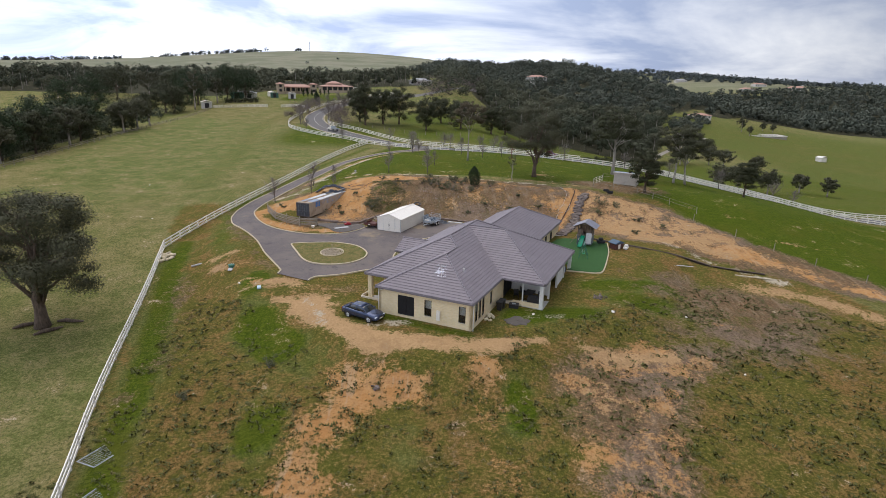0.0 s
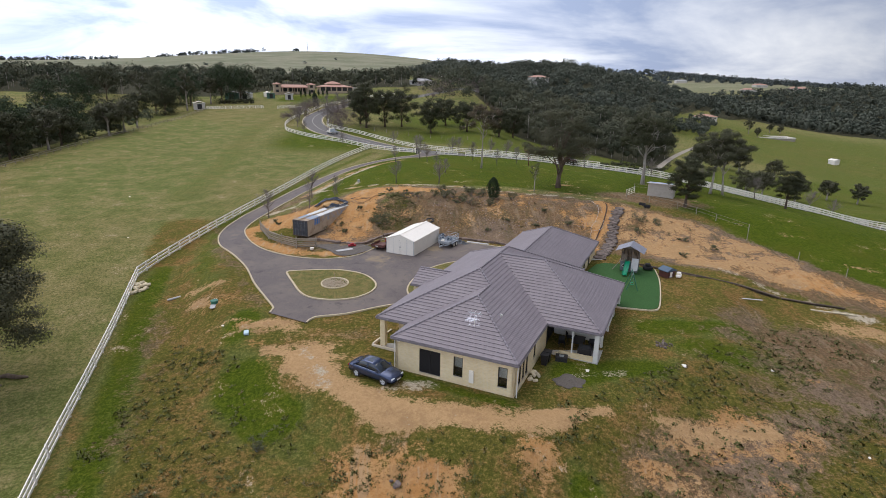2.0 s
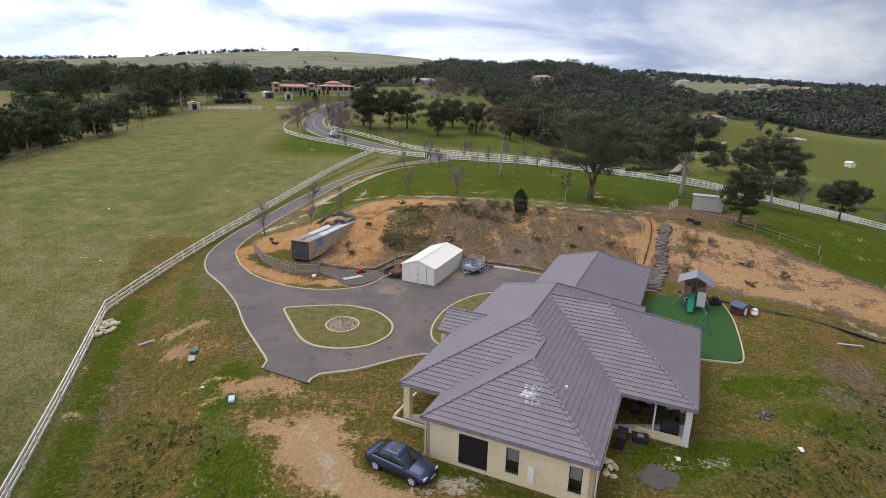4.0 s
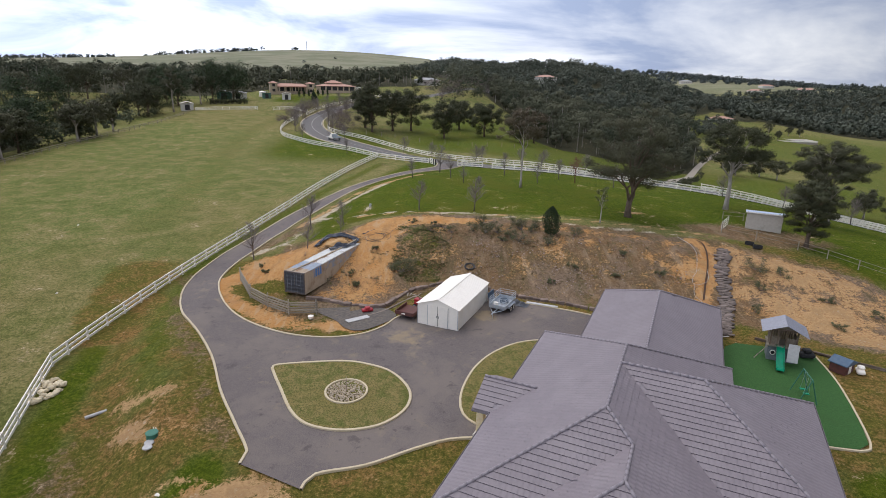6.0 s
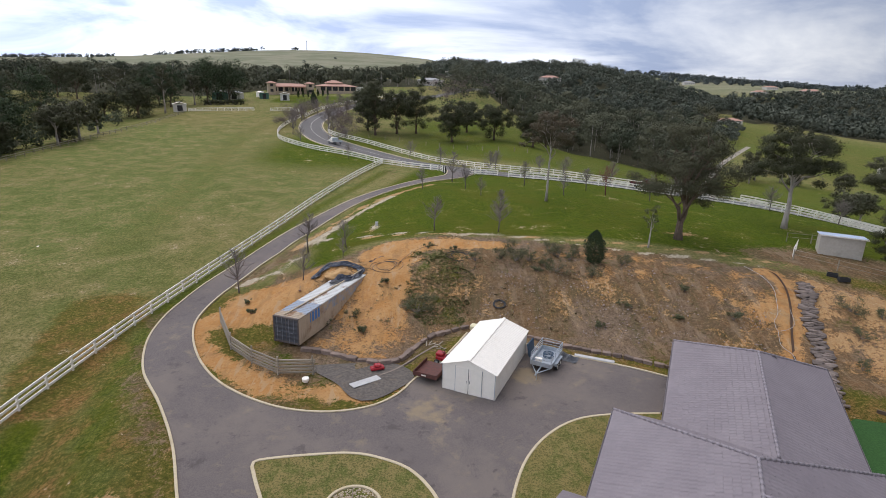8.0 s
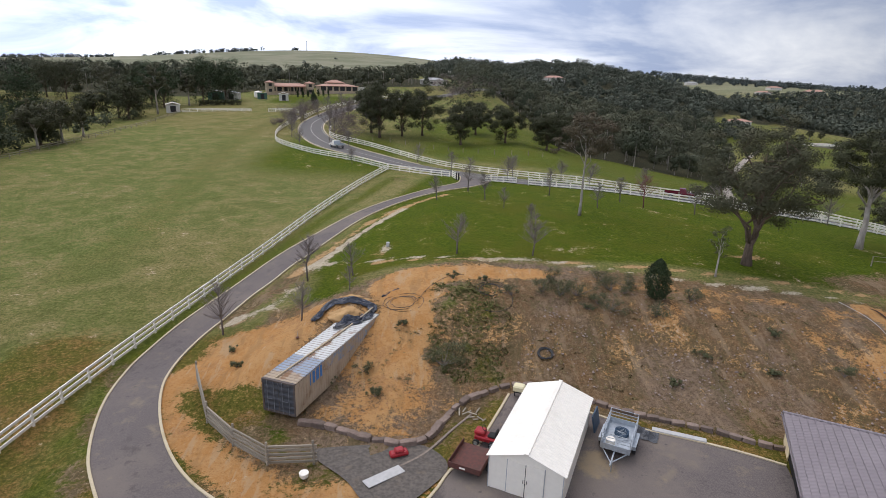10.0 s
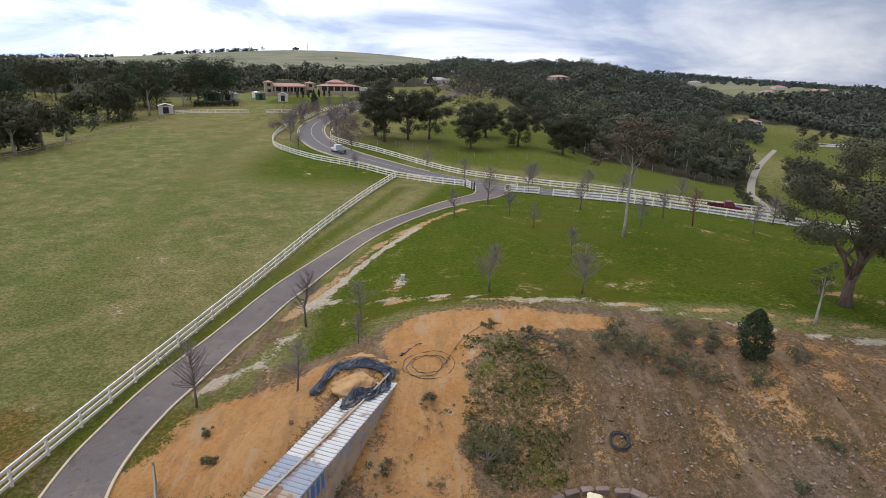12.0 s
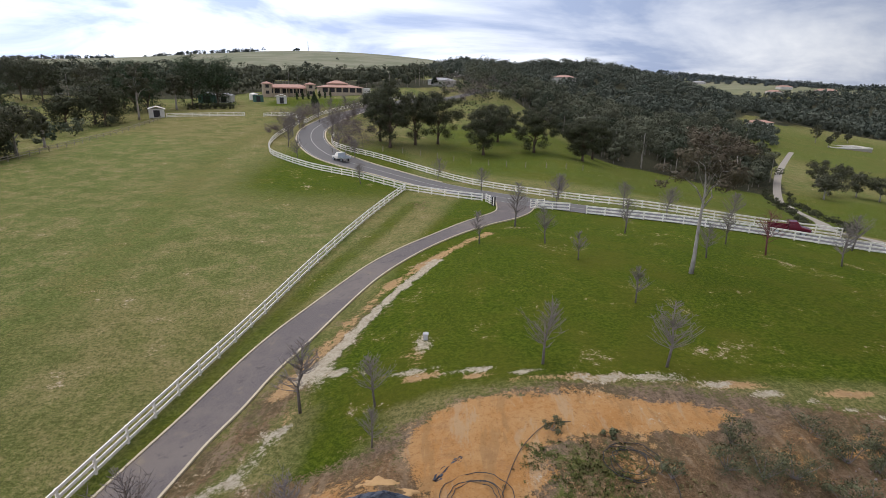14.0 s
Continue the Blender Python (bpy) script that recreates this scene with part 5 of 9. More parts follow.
for x0, x1 in ((-CW + 0.11, -CW / 2 - 0.01), (-CW / 2 + 0.01, -0.11)):
    door = part("door", ribbed((x0, 0.03, 0.15), (x0, 0.03, CH - 0.13), (x1, 0.03, 0.15), (x1, 0.03, CH - 0.13), 5, 0.03), DARKDOOR, container, "dark blue-black container door")
    for s in (0.28, 0.72):
        x = x0 + (x1 - x0) * s
        part("lock_rod", tube(bmesh.new(), [(x, -0.03, 0.08), (x, -0.03, CH - 0.06)], 0.018, 6), LOCKROD, door)
    part("handle", boxes(((x0 + 0.3, -0.06, 0.95), (x0 + 0.7, -0.04, 0.985))), LOCKROD, door)

# ---- trees ----
def leaf_material(name, c1, c2, c3):
    m, t, b = nodes_of(name, 0.7, 0.0, 0.2)
    r = t.nodes.new("ShaderNodeNewGeometry").outputs["Random Per Island"]
    v = where(t)
    col = blend(t, step(t, r, 0.0, 1.0), c1, c2)
    col = blend(t, step(t, noisy(t, v, 0.35, 3), 0.4, 0.7, (0.0, 0.7)), col, c3)
    t.links.new(col, b.inputs["Base Color"])
    b.inputs["Subsurface Weight"].default_value = 0.0
    return m


GUM_LEAF = leaf_material("gum_leaf", (0.058, 0.06, 0.03), (0.092, 0.09, 0.048), (0.088, 0.08, 0.047))
DARK_LEAF = leaf_material("dark_leaf", (0.04, 0.044, 0.019), (0.064, 0.066, 0.03), (0.056, 0.054, 0.026))
PINE_LEAF = leaf_material("pine_leaf", (0.03, 0.048, 0.019), (0.05, 0.07, 0.028), (0.042, 0.055, 0.024))
BUSH_LEAF = leaf_material("bush_leaf", (0.07, 0.08, 0.034), (0.13, 0.125, 0.065), (0.1, 0.1, 0.048))
RUST_LEAF = leaf_material("rust_leaf", (0.08, 0.062, 0.035), (0.13, 0.095, 0.062), (0.1, 0.088, 0.05))
PALEBARK = surface("pale_bark", (0.42, 0.37, 0.32), (0.26, 0.22, 0.19), 3, 0.8, 0.85, 0, 0.4, 0.03, (0.18, 0.15, 0.13), stretch=(1, 1, 0.3))
TWIG = surface("twig", (0.23, 0.195, 0.175), (0.165, 0.135, 0.12), 6, 1, 0.9, 0, 0.3, 0.01)


def facing(v, soft):
    """Wind each triangle so that it faces the way its clump does."""
    v = v.reshape(-1, 3, 3)
    turn = (np.cross(v[:, 1] - v[:, 0], v[:, 2] - v[:, 0]) * soft).sum(1) < 0
    v[turn] = v[turn][:, ::-1]
    return v.reshape(-1, 3)


def leaf_cloud(rng, centres, sizes, count, leaf, flat=0.7):
    """Many small leaf blades gathered in clumps: vertices and faces of crossed slivers."""
    w = np.array(sizes) ** 2
    pick = rng.choice(len(centres), count, p=w / w.sum())
    c, s = np.array(centres)[pick], np.array(sizes)[pick][:, None]
    d = rng.normal(size=(count, 3))
    d /= np.linalg.norm(d, axis=1)[:, None]
    r = np.clip(np.abs(rng.normal(0.76, 0.25, (count, 1))), 0, 1.4)
    p = c + d * r * s * np.array((1, 1, flat))
    out = d + rng.normal(size=(count, 3)) * 0.32 + np.array((0, 0, 0.2))
    out /= np.linalg.norm(out, axis=1)[:, None]
    a = np.cross(out, rng.normal(size=(count, 3)))
    a /= np.linalg.norm(a, axis=1)[:, None]
    b = np.cross(out, a)
    k = leaf * rng.uniform(0.6, 1.4, (count, 1))
    v = np.stack([p - a * k * 0.9, p + a * k * 0.9, p + b * k * 0.95], 1).reshape(-1, 3)
    soft = d * np.array((1, 1, 0.9)) + (p - c.mean(0)) / max(float(np.abs(p - c.mean(0)).max()), 0.1) * 0.5 + np.array((0, 0, 0.35)) + rng.normal(size=(count, 3)) * 0.2
    return facing(v, soft), np.arange(count * 3).reshape(-1, 3), np.repeat(soft, 3, 0)


def leafy(me, normals):
    """Shade leaf blades by the roundness of the clump they belong to."""
    me.polygons.foreach_set("use_smooth", [True] * len(me.polygons))
    n = normals / np.linalg.norm(normals, axis=1)[:, None]
    me.normals_split_custom_set_from_vertices(n.tolist())


def limbs(rng, height, spread, trunk, forks, clear=0.35, lean=0.0, gnarl=0.12):
    """A trunk that breaks into curving limbs and boughs: list of (points, radii) and the tips where leaves gather."""
    out, tips = [], []
    split = height * (clear + 0.24)
    pts = [Vector((0, 0, -0.3))]
    for k in range(1, 6):
        s = k / 5
        pts.append(Vector((lean * split * s + rng.normal() * gnarl * height * 0.05 * s, rng.normal() * gnarl * height * 0.05 * s, split * s)))
    out.append((pts, [trunk * 1.45, trunk * 1.0, trunk * 0.88, trunk * 0.74, trunk * 0.58, trunk * 0.34]))
    mid = height * (1 + clear) * 0.5
    for k in range(forks):
        s = (clear + 0.24 * (k + rng.random()) / forks) / (clear + 0.24)
        i = min(int(s * 5), 4)
        base = pts[i].lerp(pts[i + 1], s * 5 - i)
        # ends spread over the crown's rounded outline, the first ones low and wide
        u = (k + 0.5) / forks
        ang = k * 2.4 + rng.normal() * 0.3
        tilt = math.asin(min(0.98, -0.35 + 1.33 * u))
        reach = spread * rng.uniform(0.7, 0.95)
        end = Vector((lean * height * 0.6 + math.cos(ang) * math.cos(tilt) * reach, math.sin(ang) * math.cos(tilt) * reach, mid + (height - mid) * math.sin(tilt) * rng.uniform(0.78, 0.95)))
        bow = (end - base).length
        line = [base]
        for f in (0.3, 0.55, 0.8):
            q = Vector((base.x + (end.x - base.x) * f**1.35, base.y + (end.y - base.y) * f**1.35, base.z + (end.z - base.z) * f**0.75))
            line.append(q + Vector((rng.normal() * 0.06, rng.normal() * 0.06, rng.normal() * 0.04)) * bow)
        line.append(end)
        r0 = trunk * rng.uniform(0.34, 0.5) * (0.75 if u > 0.5 else 1.0)
        out.append((line, [r0, r0 * 0.72, r0 * 0.52, r0 * 0.33, r0 * 0.12]))
        tips.append(end)
        for j in range(3):
            f = line[2 + j % 2].lerp(line[3 + j % 2], rng.uniform(0, 0.8))
            e = f + Vector((rng.normal() * 0.5, rng.normal() * 0.5, rng.normal() * 0.3 + 0.12)) * spread * 0.5
            out.append(([f, f.lerp(e, 0.5) + Vector((rng.normal(), rng.normal(), 0.8)) * 0.05 * spread, e], [r0 * 0.34, r0 * 0.22, r0 * 0.07]))
            tips.append(e)
    return out, tips


def tree(name, at, height, spread, trunk, label, seed, leaf_mat=None, bark=None, forks=8, leaves=6000, leaf=0.22, clump=0.34, clear=0.35, lean=0.0, gnarl=0.12, flat=0.7, category="tree", group="", low=None, extra=8, taper=0.3):
    rng = np.random.default_rng(seed)
    wood, tips = limbs(rng, height, spread, trunk, forks, clear, lean, gnarl)
    ob = thing(name, label, category, group, at=pose(at[0], at[1], high(*at[:2]), 0, 0, float(rng.random() * 360) if len(at) < 3 else at[2]))
    bm = tube(bmesh.new(), wood[0][0], wood[0][1], 10)
    part("trunk", bm, bark or BARK, ob, smooth=True)
    for k in range(forks):
        bm = bmesh.new()
        for p, r in wood[1 + 4 * k : 5 + 4 * k]:
            tube(bm, p, r, 6)
        part("limb", bm, bark or BARK, ob, smooth=True)
    if leaves:
        low = clear * 0.95 if low is None else low
        c = [tuple(p) for p in tips]
        for k in range(extra):
            # clumps filling the crown between its skirt and its top
            u = (k + rng.random()) / extra
            z = height * (low + (0.93 - low) * u)
            r = spread * (1 - taper * u) * (0.45 + 0.5 * math.sin(math.pi * min(0.25 + 0.75 * u, 1.0))) * rng.uniform(0.55, 1.0) * (1.0 if low < 0.1 else min(1.0, 0.5 + 1.2 * u))
            a = k * 2.4 + rng.normal() * 0.4
            c.append((r * math.cos(a) + lean * z, r * math.sin(a), z))
        c = np.array(c)
        s = spread * clump * rng.uniform(0.6, 1.25, len(c))
        v, f, n = leaf_cloud(rng, c, s, leaves, leaf, flat)
        leafy(part("crown", (v.tolist(), f.tolist()), leaf_mat or GUM_LEAF, ob, kind="stuff").data, n)
    return ob


tree("gum_tree", (-42.5, 59.5, 0), 15.6, 7.4, 0.62, "old spreading gum tree with a thick gnarled trunk in the paddock", 11, GUM_LEAF, BARK, 14, 60000, 0.11, 0.24, 0.12, 0.0, 0.35, low=0.34, extra=6, flat=0.62)
tree("gum_tree", (19.6, 115.5, 40), 15.5, 6.6, 0.42, "large spreading gum tree on the green lawn", 12, GUM_LEAF, BARK, 11, 50000, 0.095, 0.23, 0.1, 0.0, 0.4, low=0.22, extra=8, flat=0.62)
tree("gum_tree", (7.2, 134.2, 10), 14.2, 4.0, 0.17, "slender pale-barked gum with a rusty brown high crown", 13, RUST_LEAF, PALEBARK, 9, 9000, 0.12, 0.22, 0.42, 0.0, 0.12, low=0.66, extra=5)
tree("gum_tree", (38.5, 125, 60), 14, 5.5, 0.34, "tall gum tree with a domed dark crown", 14, DARK_LEAF, PALEBARK, 12, 34000, 0.11, 0.23, 0.33, 0.0, 0.1, low=0.5, extra=6, flat=0.6)
tree("gum_tree", (50.6, 121.5, 20), 13, 5.0, 0.22, "tall forked gum with pale trunks beside the road", 17, GUM_LEAF, PALEBARK, 9, 24000, 0.11, 0.24, 0.33, 0.08, 0.2, low=0.55, extra=4, flat=0.5)
tree("gum_tree", (53.6, 122.5, 200), 12, 4.6, 0.2, "leaning pale-trunked gum beside the road", 18, GUM_LEAF, PALEBARK, 9, 18000, 0.11, 0.22, 0.3, 0.14, 0.2, low=0.5, extra=3, flat=0.5)
tree("gum_sapling", (14.6, 111.8, 0), 5.2, 1.0, 0.09, "thin half-dead gum sapling on the bank's crest", 19, BUSH_LEAF, PALEBARK, 6, 500, 0.1, 0.3, 0.35)
tree("cypress_tree", (38.2, 104.6, 0), 8.4, 3.3, 0.24, "dense dark evergreen tree beside the stable", 15, DARK_LEAF, BARK, 12, 30000, 0.1, 0.24, 0.16, low=0.16, extra=22, taper=0.6, flat=0.5)
tree("cypress_tree", (69, 126.2, 0), 8.4, 3.1, 0.2, "dense dark evergreen tree in the field", 16, DARK_LEAF, BARK, 11, 22000, 0.1, 0.26, 0.2, low=0.22, extra=16, taper=0.4, flat=0.5)

# ---- woods: many trees in one object, each a clumped crown on a stem ----
def inside_ring(x, y, ring):
    return outside(x, y, ring) < 0


def wood(name, label, ring, gap, size, seed, leaf_mat, quads=60, leaf=0.8, skip=0.12, stems=True, gaps=0.0, slim=0.42):
    rng = np.random.default_rng(seed)
    xs, ys = [p[0] for p in ring], [p[1] for p in ring]
    gx, gy = np.meshgrid(np.arange(min(xs), max(xs), gap), np.arange(min(ys), max(ys), gap))
    x = gx.ravel() + rng.uniform(-0.45, 0.45, gx.size) * gap
    y = gy.ravel() + rng.uniform(-0.45, 0.45, gx.size) * gap
    ok = inside_ring(x, y, ring) & (rng.random(x.size) > skip)
    if gaps:
        clear = np.array([noise.noise((a * 0.012, b * 0.012, 7.0)) for a, b in zip(x, y)])
        ok &= clear > gaps - 0.6
    x, y = x[ok], y[ok]
    z = ground_height(x, y)
    h = size * (0.55 + 0.85 * rng.random(x.size) ** 1.5)
    return grove(name, label, np.c_[x, y, z], h, rng, leaf_mat, quads, leaf, stems, slim)


def grove(name, label, at, h, rng, leaf_mat, quads=60, leaf=0.8, stems=True, slim=0.42, thin=0.7):
    """Crowns of many small blades gathered in billows, each on its own stem, as one mesh."""
    n, clumps = len(at), 9
    blades = quads * 2
    wide = slim * rng.uniform(0.75, 1.25, n) * h
    base = rng.uniform(0.5, 0.66, n)
    d = rng.normal(size=(n, clumps, 3))
    d /= np.linalg.norm(d, axis=2)[..., None]
    far = rng.uniform(0.55, 1.0, (n, clumps))
    c = at[:, None] + np.stack([d[..., 0] * wide[:, None] * far, d[..., 1] * wide[:, None] * far, h[:, None] * (base[:, None] + (0.94 - base[:, None]) * 0.8 * d[..., 2])], -1)
    s = wide[:, None] * rng.uniform(0.34, 0.62, (n, clumps))
    pick = rng.integers(0, clumps, (n, blades))
    row = np.arange(n)[:, None]
    e = rng.normal(size=(n, blades, 3)) + np.array((0, 0, 0.25))
    e /= np.linalg.norm(e, axis=2)[..., None]
    p = c[row, pick] + e * (rng.random((n, blades, 1)) ** 0.1) * s[row, pick][..., None] * np.array((1, 1, 0.7))
    p = p.reshape(-1, 3)
    out = e.reshape(-1, 3) + rng.normal(size=p.shape) * 0.22 + np.array((0, 0, 0.2))
    out /= np.linalg.norm(out, axis=1)[:, None]
    a = np.cross(out, rng.normal(size=p.shape))
    a /= np.linalg.norm(a, axis=1)[:, None]
    b = np.cross(out, a)
    k = 0.78 * leaf * rng.uniform(0.6, 1.4, (len(p), 1))
    v = np.stack([p - a * k, p + a * k, p + b * k * 1.6 * thin], 1).reshape(-1, 3)
    centre = at + np.array((0, 0, 1)) * (h * 0.55)[:, None]
    soft = e.reshape(-1, 3) + (p - np.repeat(centre, blades, 0)) / np.repeat(wide, blades)[:, None] * 0.5 + np.array((0, 0, 0.3)) + rng.normal(size=p.shape) * 0.12
    v = facing(v, soft)
    f = np.arange(len(v)).reshape(-1, 3).tolist()
    me = bpy.data.meshes.new(name)
    tone = np.repeat(rng.random(n), blades * 3)
    if stems:
        r = h[:, None] * 0.018
        ring = np.array(((1, 0), (-0.5, 0.87), (-0.5, -0.87)))
        lo = np.stack([np.c_[at[:, 0] + r[:, 0] * q[0], at[:, 1] + r[:, 0] * q[1], at[:, 2] - 0.5] for q in ring], 1)
        hi = np.stack([np.c_[at[:, 0] + 0.5 * r[:, 0] * q[0], at[:, 1] + 0.5 * r[:, 0] * q[1], at[:, 2] + 0.72 * h] for q in ring], 1)
        i = (len(v) + np.arange(n) * 6)[:, None]
        f += np.concatenate([np.concatenate([i + q, i + (q + 1) % 3, i + 3 + (q + 1) % 3, i + 3 + q], 1) for q in range(3)], 0).tolist()
        v = np.concatenate([v, np.concatenate([lo, hi], 1).reshape(-1, 3)])
        tone = np.r_[tone, np.repeat(rng.random(n), 6)]
    me.from_pydata(v.tolist(), [], f)
    soft = np.repeat(soft, 3, 0)
    if stems:
        soft = np.concatenate([soft, np.tile(np.c_[ring, 0 * ring[:, :1]], (2 * n, 1))])
    leafy(me, soft)
    t = me.attributes.new("tone", "FLOAT", "POINT")
    t.data.foreach_set("value", tone.astype(np.float32))
    me.materials.append(leaf_mat)
    me.materials.append(PALEBARK)
    idx = np.zeros(len(f), np.int32)
    idx[n * blades:] = 1
    me.polygons.foreach_set("material_index", idx)
    return tagged(new(name, me), label, "trees", kind="stuff")


def wood_leaf(name, c1, c2, c3):
    m, t, b = nodes_of(name, 0.8, 0.0, 0.1)
    r = t.nodes.new("ShaderNodeNewGeometry").outputs["Random Per Island"]
    col = blend(t, attr(t, "tone"), c1, c2)
    col = blend(t, step(t, r, 0.2, 1.0, (0.0, 0.18)), col, c3)
    t.links.new(col, b.inputs["Base Color"])
    return m


BUSHLAND = wood_leaf("bushland_leaf", (0.046, 0.054, 0.033), (0.118, 0.116, 0.072), (0.114, 0.114, 0.074))
DARKWOOD = wood_leaf("dark_wood_leaf", (0.048, 0.06, 0.035), (0.108, 0.116, 0.068), (0.112, 0.12, 0.07))
# Gum leaf turned greyer and bluer: distance haze is put into its colour.
HAZEGUM = wood_leaf("hazy_gum_leaf", (0.056, 0.066, 0.048), (0.115, 0.121, 0.088), (0.114, 0.12, 0.09))
# Farthest trees: haze is mixed into the leaf tones, paler and bluer.
HAZEWOOD = wood_leaf("distant_haze_leaf", (0.061, 0.073, 0.069), (0.099, 0.110, 0.100), (0.110, 0.119, 0.107))
BAREWOOD = wood_leaf("bare_twigs", (0.13, 0.095, 0.09), (0.18, 0.14, 0.13), (0.2, 0.165, 0.15))

TRACK_SHRUBS = []
wood("hillside_wood", "dense grey-green eucalypt woodland covering the hillside", HILL, 8.6, 12.5, 31, BUSHLAND, 560, 0.46, 0.1, slim=0.36)
wood("hill_wood", "grey-green eucalypt woodland on the upper hill", UPPER, 12, 12, 32, HAZEGUM, 118, 1.05, 0.06, False, slim=0.42)
wood("track_scrub", "low grey-green trees in front of the orange-roofed house", [(178, 440), (198, 486), (240, 552), (268, 566), (244, 505), (206, 440)], 7, 6.5, 42, HAZEGUM, 120, 0.7, 0.1, False, slim=0.45)
wood("valley_wood", "dark bushland filling the valley beyond the green field", VALLEY, 16, 14, 33, HAZEGUM, 52, 2.2, 0.05, False, slim=0.46)
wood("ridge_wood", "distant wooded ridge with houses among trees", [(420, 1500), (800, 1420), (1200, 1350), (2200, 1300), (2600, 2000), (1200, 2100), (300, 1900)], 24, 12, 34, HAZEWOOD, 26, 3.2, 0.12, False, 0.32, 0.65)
wood("paddock_edge_wood", "dark belt of pines and gums behind the paddock edge", EDGE, 8.5, 9.5, 35, DARKWOOD, 210, 0.72, 0.25, True, 0.42, 0.4)
wood("belt_scrub", "low dark scrub filling the belt under the trees", [(-109, 128), (-108, 200), (-113, 262), (-125, 290), (-190, 300), (-150, 130)], 4.2, 3.4, 41, DARKWOOD, 60, 0.42, 0.45, False, 0.3, 0.62)
wood("mansion_wood", "grey-green and dark trees standing behind the villa", BEHIND, 10, 9.6, 36, BUSHLAND, 112, 0.85, 0.2, True, 0.32, 0.42)
wood("far_wood", "grey-green trees across the middle distance", [(-520, 600), (-200, 660), (-20, 660), (20, 900), (-10, 950), (-300, 800), (-700, 740), (-900, 650)], 13, 6.5, 37, BUSHLAND, 60, 1.15, 0.25, False, 0.36, 0.5)
rng = np.random.default_rng(38)


def belt(name, label, pts, n, jitter, size, mat, quads, leaf, sink=0.0, thin=0.6):
    q = np.array(curve(pts, 5))
    i = rng.integers(0, len(q), n)
    p = q[i] + rng.normal(size=(n, 2)) * jitter
    at = np.c_[p, ground_height(p[:, 0], p[:, 1]) - sink]
    return grove(name, label, at, size * rng.uniform(0.5, 1.35, n), rng, mat, quads, leaf, False, 0.5, thin)


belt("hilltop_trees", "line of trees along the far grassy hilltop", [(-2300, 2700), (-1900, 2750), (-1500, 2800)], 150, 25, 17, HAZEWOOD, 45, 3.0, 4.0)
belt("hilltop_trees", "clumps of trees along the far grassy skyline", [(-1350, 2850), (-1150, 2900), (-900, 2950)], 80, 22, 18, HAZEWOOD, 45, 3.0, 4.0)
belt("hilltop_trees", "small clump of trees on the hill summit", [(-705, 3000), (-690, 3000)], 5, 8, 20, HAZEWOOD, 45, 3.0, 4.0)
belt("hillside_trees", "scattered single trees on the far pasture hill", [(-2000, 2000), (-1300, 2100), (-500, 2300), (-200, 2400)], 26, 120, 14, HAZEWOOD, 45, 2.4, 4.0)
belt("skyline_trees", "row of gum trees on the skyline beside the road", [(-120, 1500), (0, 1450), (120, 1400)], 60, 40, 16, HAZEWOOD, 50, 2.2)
belt("roadside_wood", "purple-brown leafless trees lining the road ahead", [(-4, 365), (10, 400), (26, 440)], 36, 8, 10, BAREWOOD, 420, 0.6, 0.0, 0.07)
belt("roadside_thicket", "purple-brown leafless young trees inside the road bend", [(-33, 212), (-40, 232), (-44, 256), (-42, 280), (-36, 300)], 34, 2.2, 5.6, BAREWOOD, 420, 0.45, 0.0, 0.05)
belt("roadside_thicket", "purple-brown leafless bushes outside the road bend", [(-57, 236), (-60, 256), (-57, 278)], 20, 1.8, 5.4, BAREWOOD, 420, 0.45, 0.0, 0.05)
belt("clearing_trees", "loose gums along the edge of the grassy clearing", [(-2, 300), (14, 340), (8, 400), (22, 450)], 16, 8, 15, BUSHLAND, 300, 0.5)

# single trees that stand clear of the woods
for i, (x, y, h, s, dark) in enumerate((
    (-107, 142, 10, 4.2, 0), (-111, 148, 14, 4.4, 2), (-109, 158, 12, 4.6, 1), (-114, 166, 15, 4.6, 2), (-107.8, 171, 11, 4.6, 0), (-110, 180, 10.5, 4.6, 1),
    (-114, 190, 13, 4.6, 2), (-105.4, 196.6, 10.5, 4.8, 0), (-109, 203, 9.5, 4.6, 1), (-105.8, 206.5, 10.7, 5.2, 0), (-106.7, 217, 8, 1.8, 0),
    (-150, 258, 22, 5.6, 2), (-160, 252, 20, 5.4, 2), (-116, 259, 11.5, 6.2, 1), (-122, 264, 12.8, 6.4, 1), (-129, 261, 10, 5.2, 1), (-110.6, 268.5, 17.8, 4.2, 0),
    (-117, 288, 17, 5.2, 2), (-124, 293, 17.5, 5.4, 2), (-131, 299, 16, 5.6, 1), (-110, 294.5, 13, 3.4, 0), (-108, 304, 19.5, 5.8, 2), (-101, 311, 18, 5.6, 2),
    (-169, 312, 16.5, 7, 1), (-180, 316, 15, 6.5, 1), (-157, 322, 13, 6, 0), (-143, 318, 14, 6, 1), (-190, 296, 14, 6, 0),
)):
    tree("pine_tree" if dark == 2 else "gum_tree", (x, y), h, s * (1, 1.05, 1.3)[dark], 0.3, ("pale-trunked gum at the paddock edge", "rounded dark gum at the paddock edge", "tall dense dark pine at the paddock edge")[dark], 500 + i, (GUM_LEAF, DARK_LEAF, PINE_LEAF)[dark], (PALEBARK, BARK, BARK)[dark], (9, 11, 14)[dark], (4200, 6500, 8000)[dark], 0.27, (0.27, 0.33, 0.34)[dark], (0.3, 0.16, 0.08)[dark], low=(0.35, 0.08, 0.03)[dark], extra=(8, 22, 34)[dark], taper=(0.3, 0.3, 0.75)[dark])
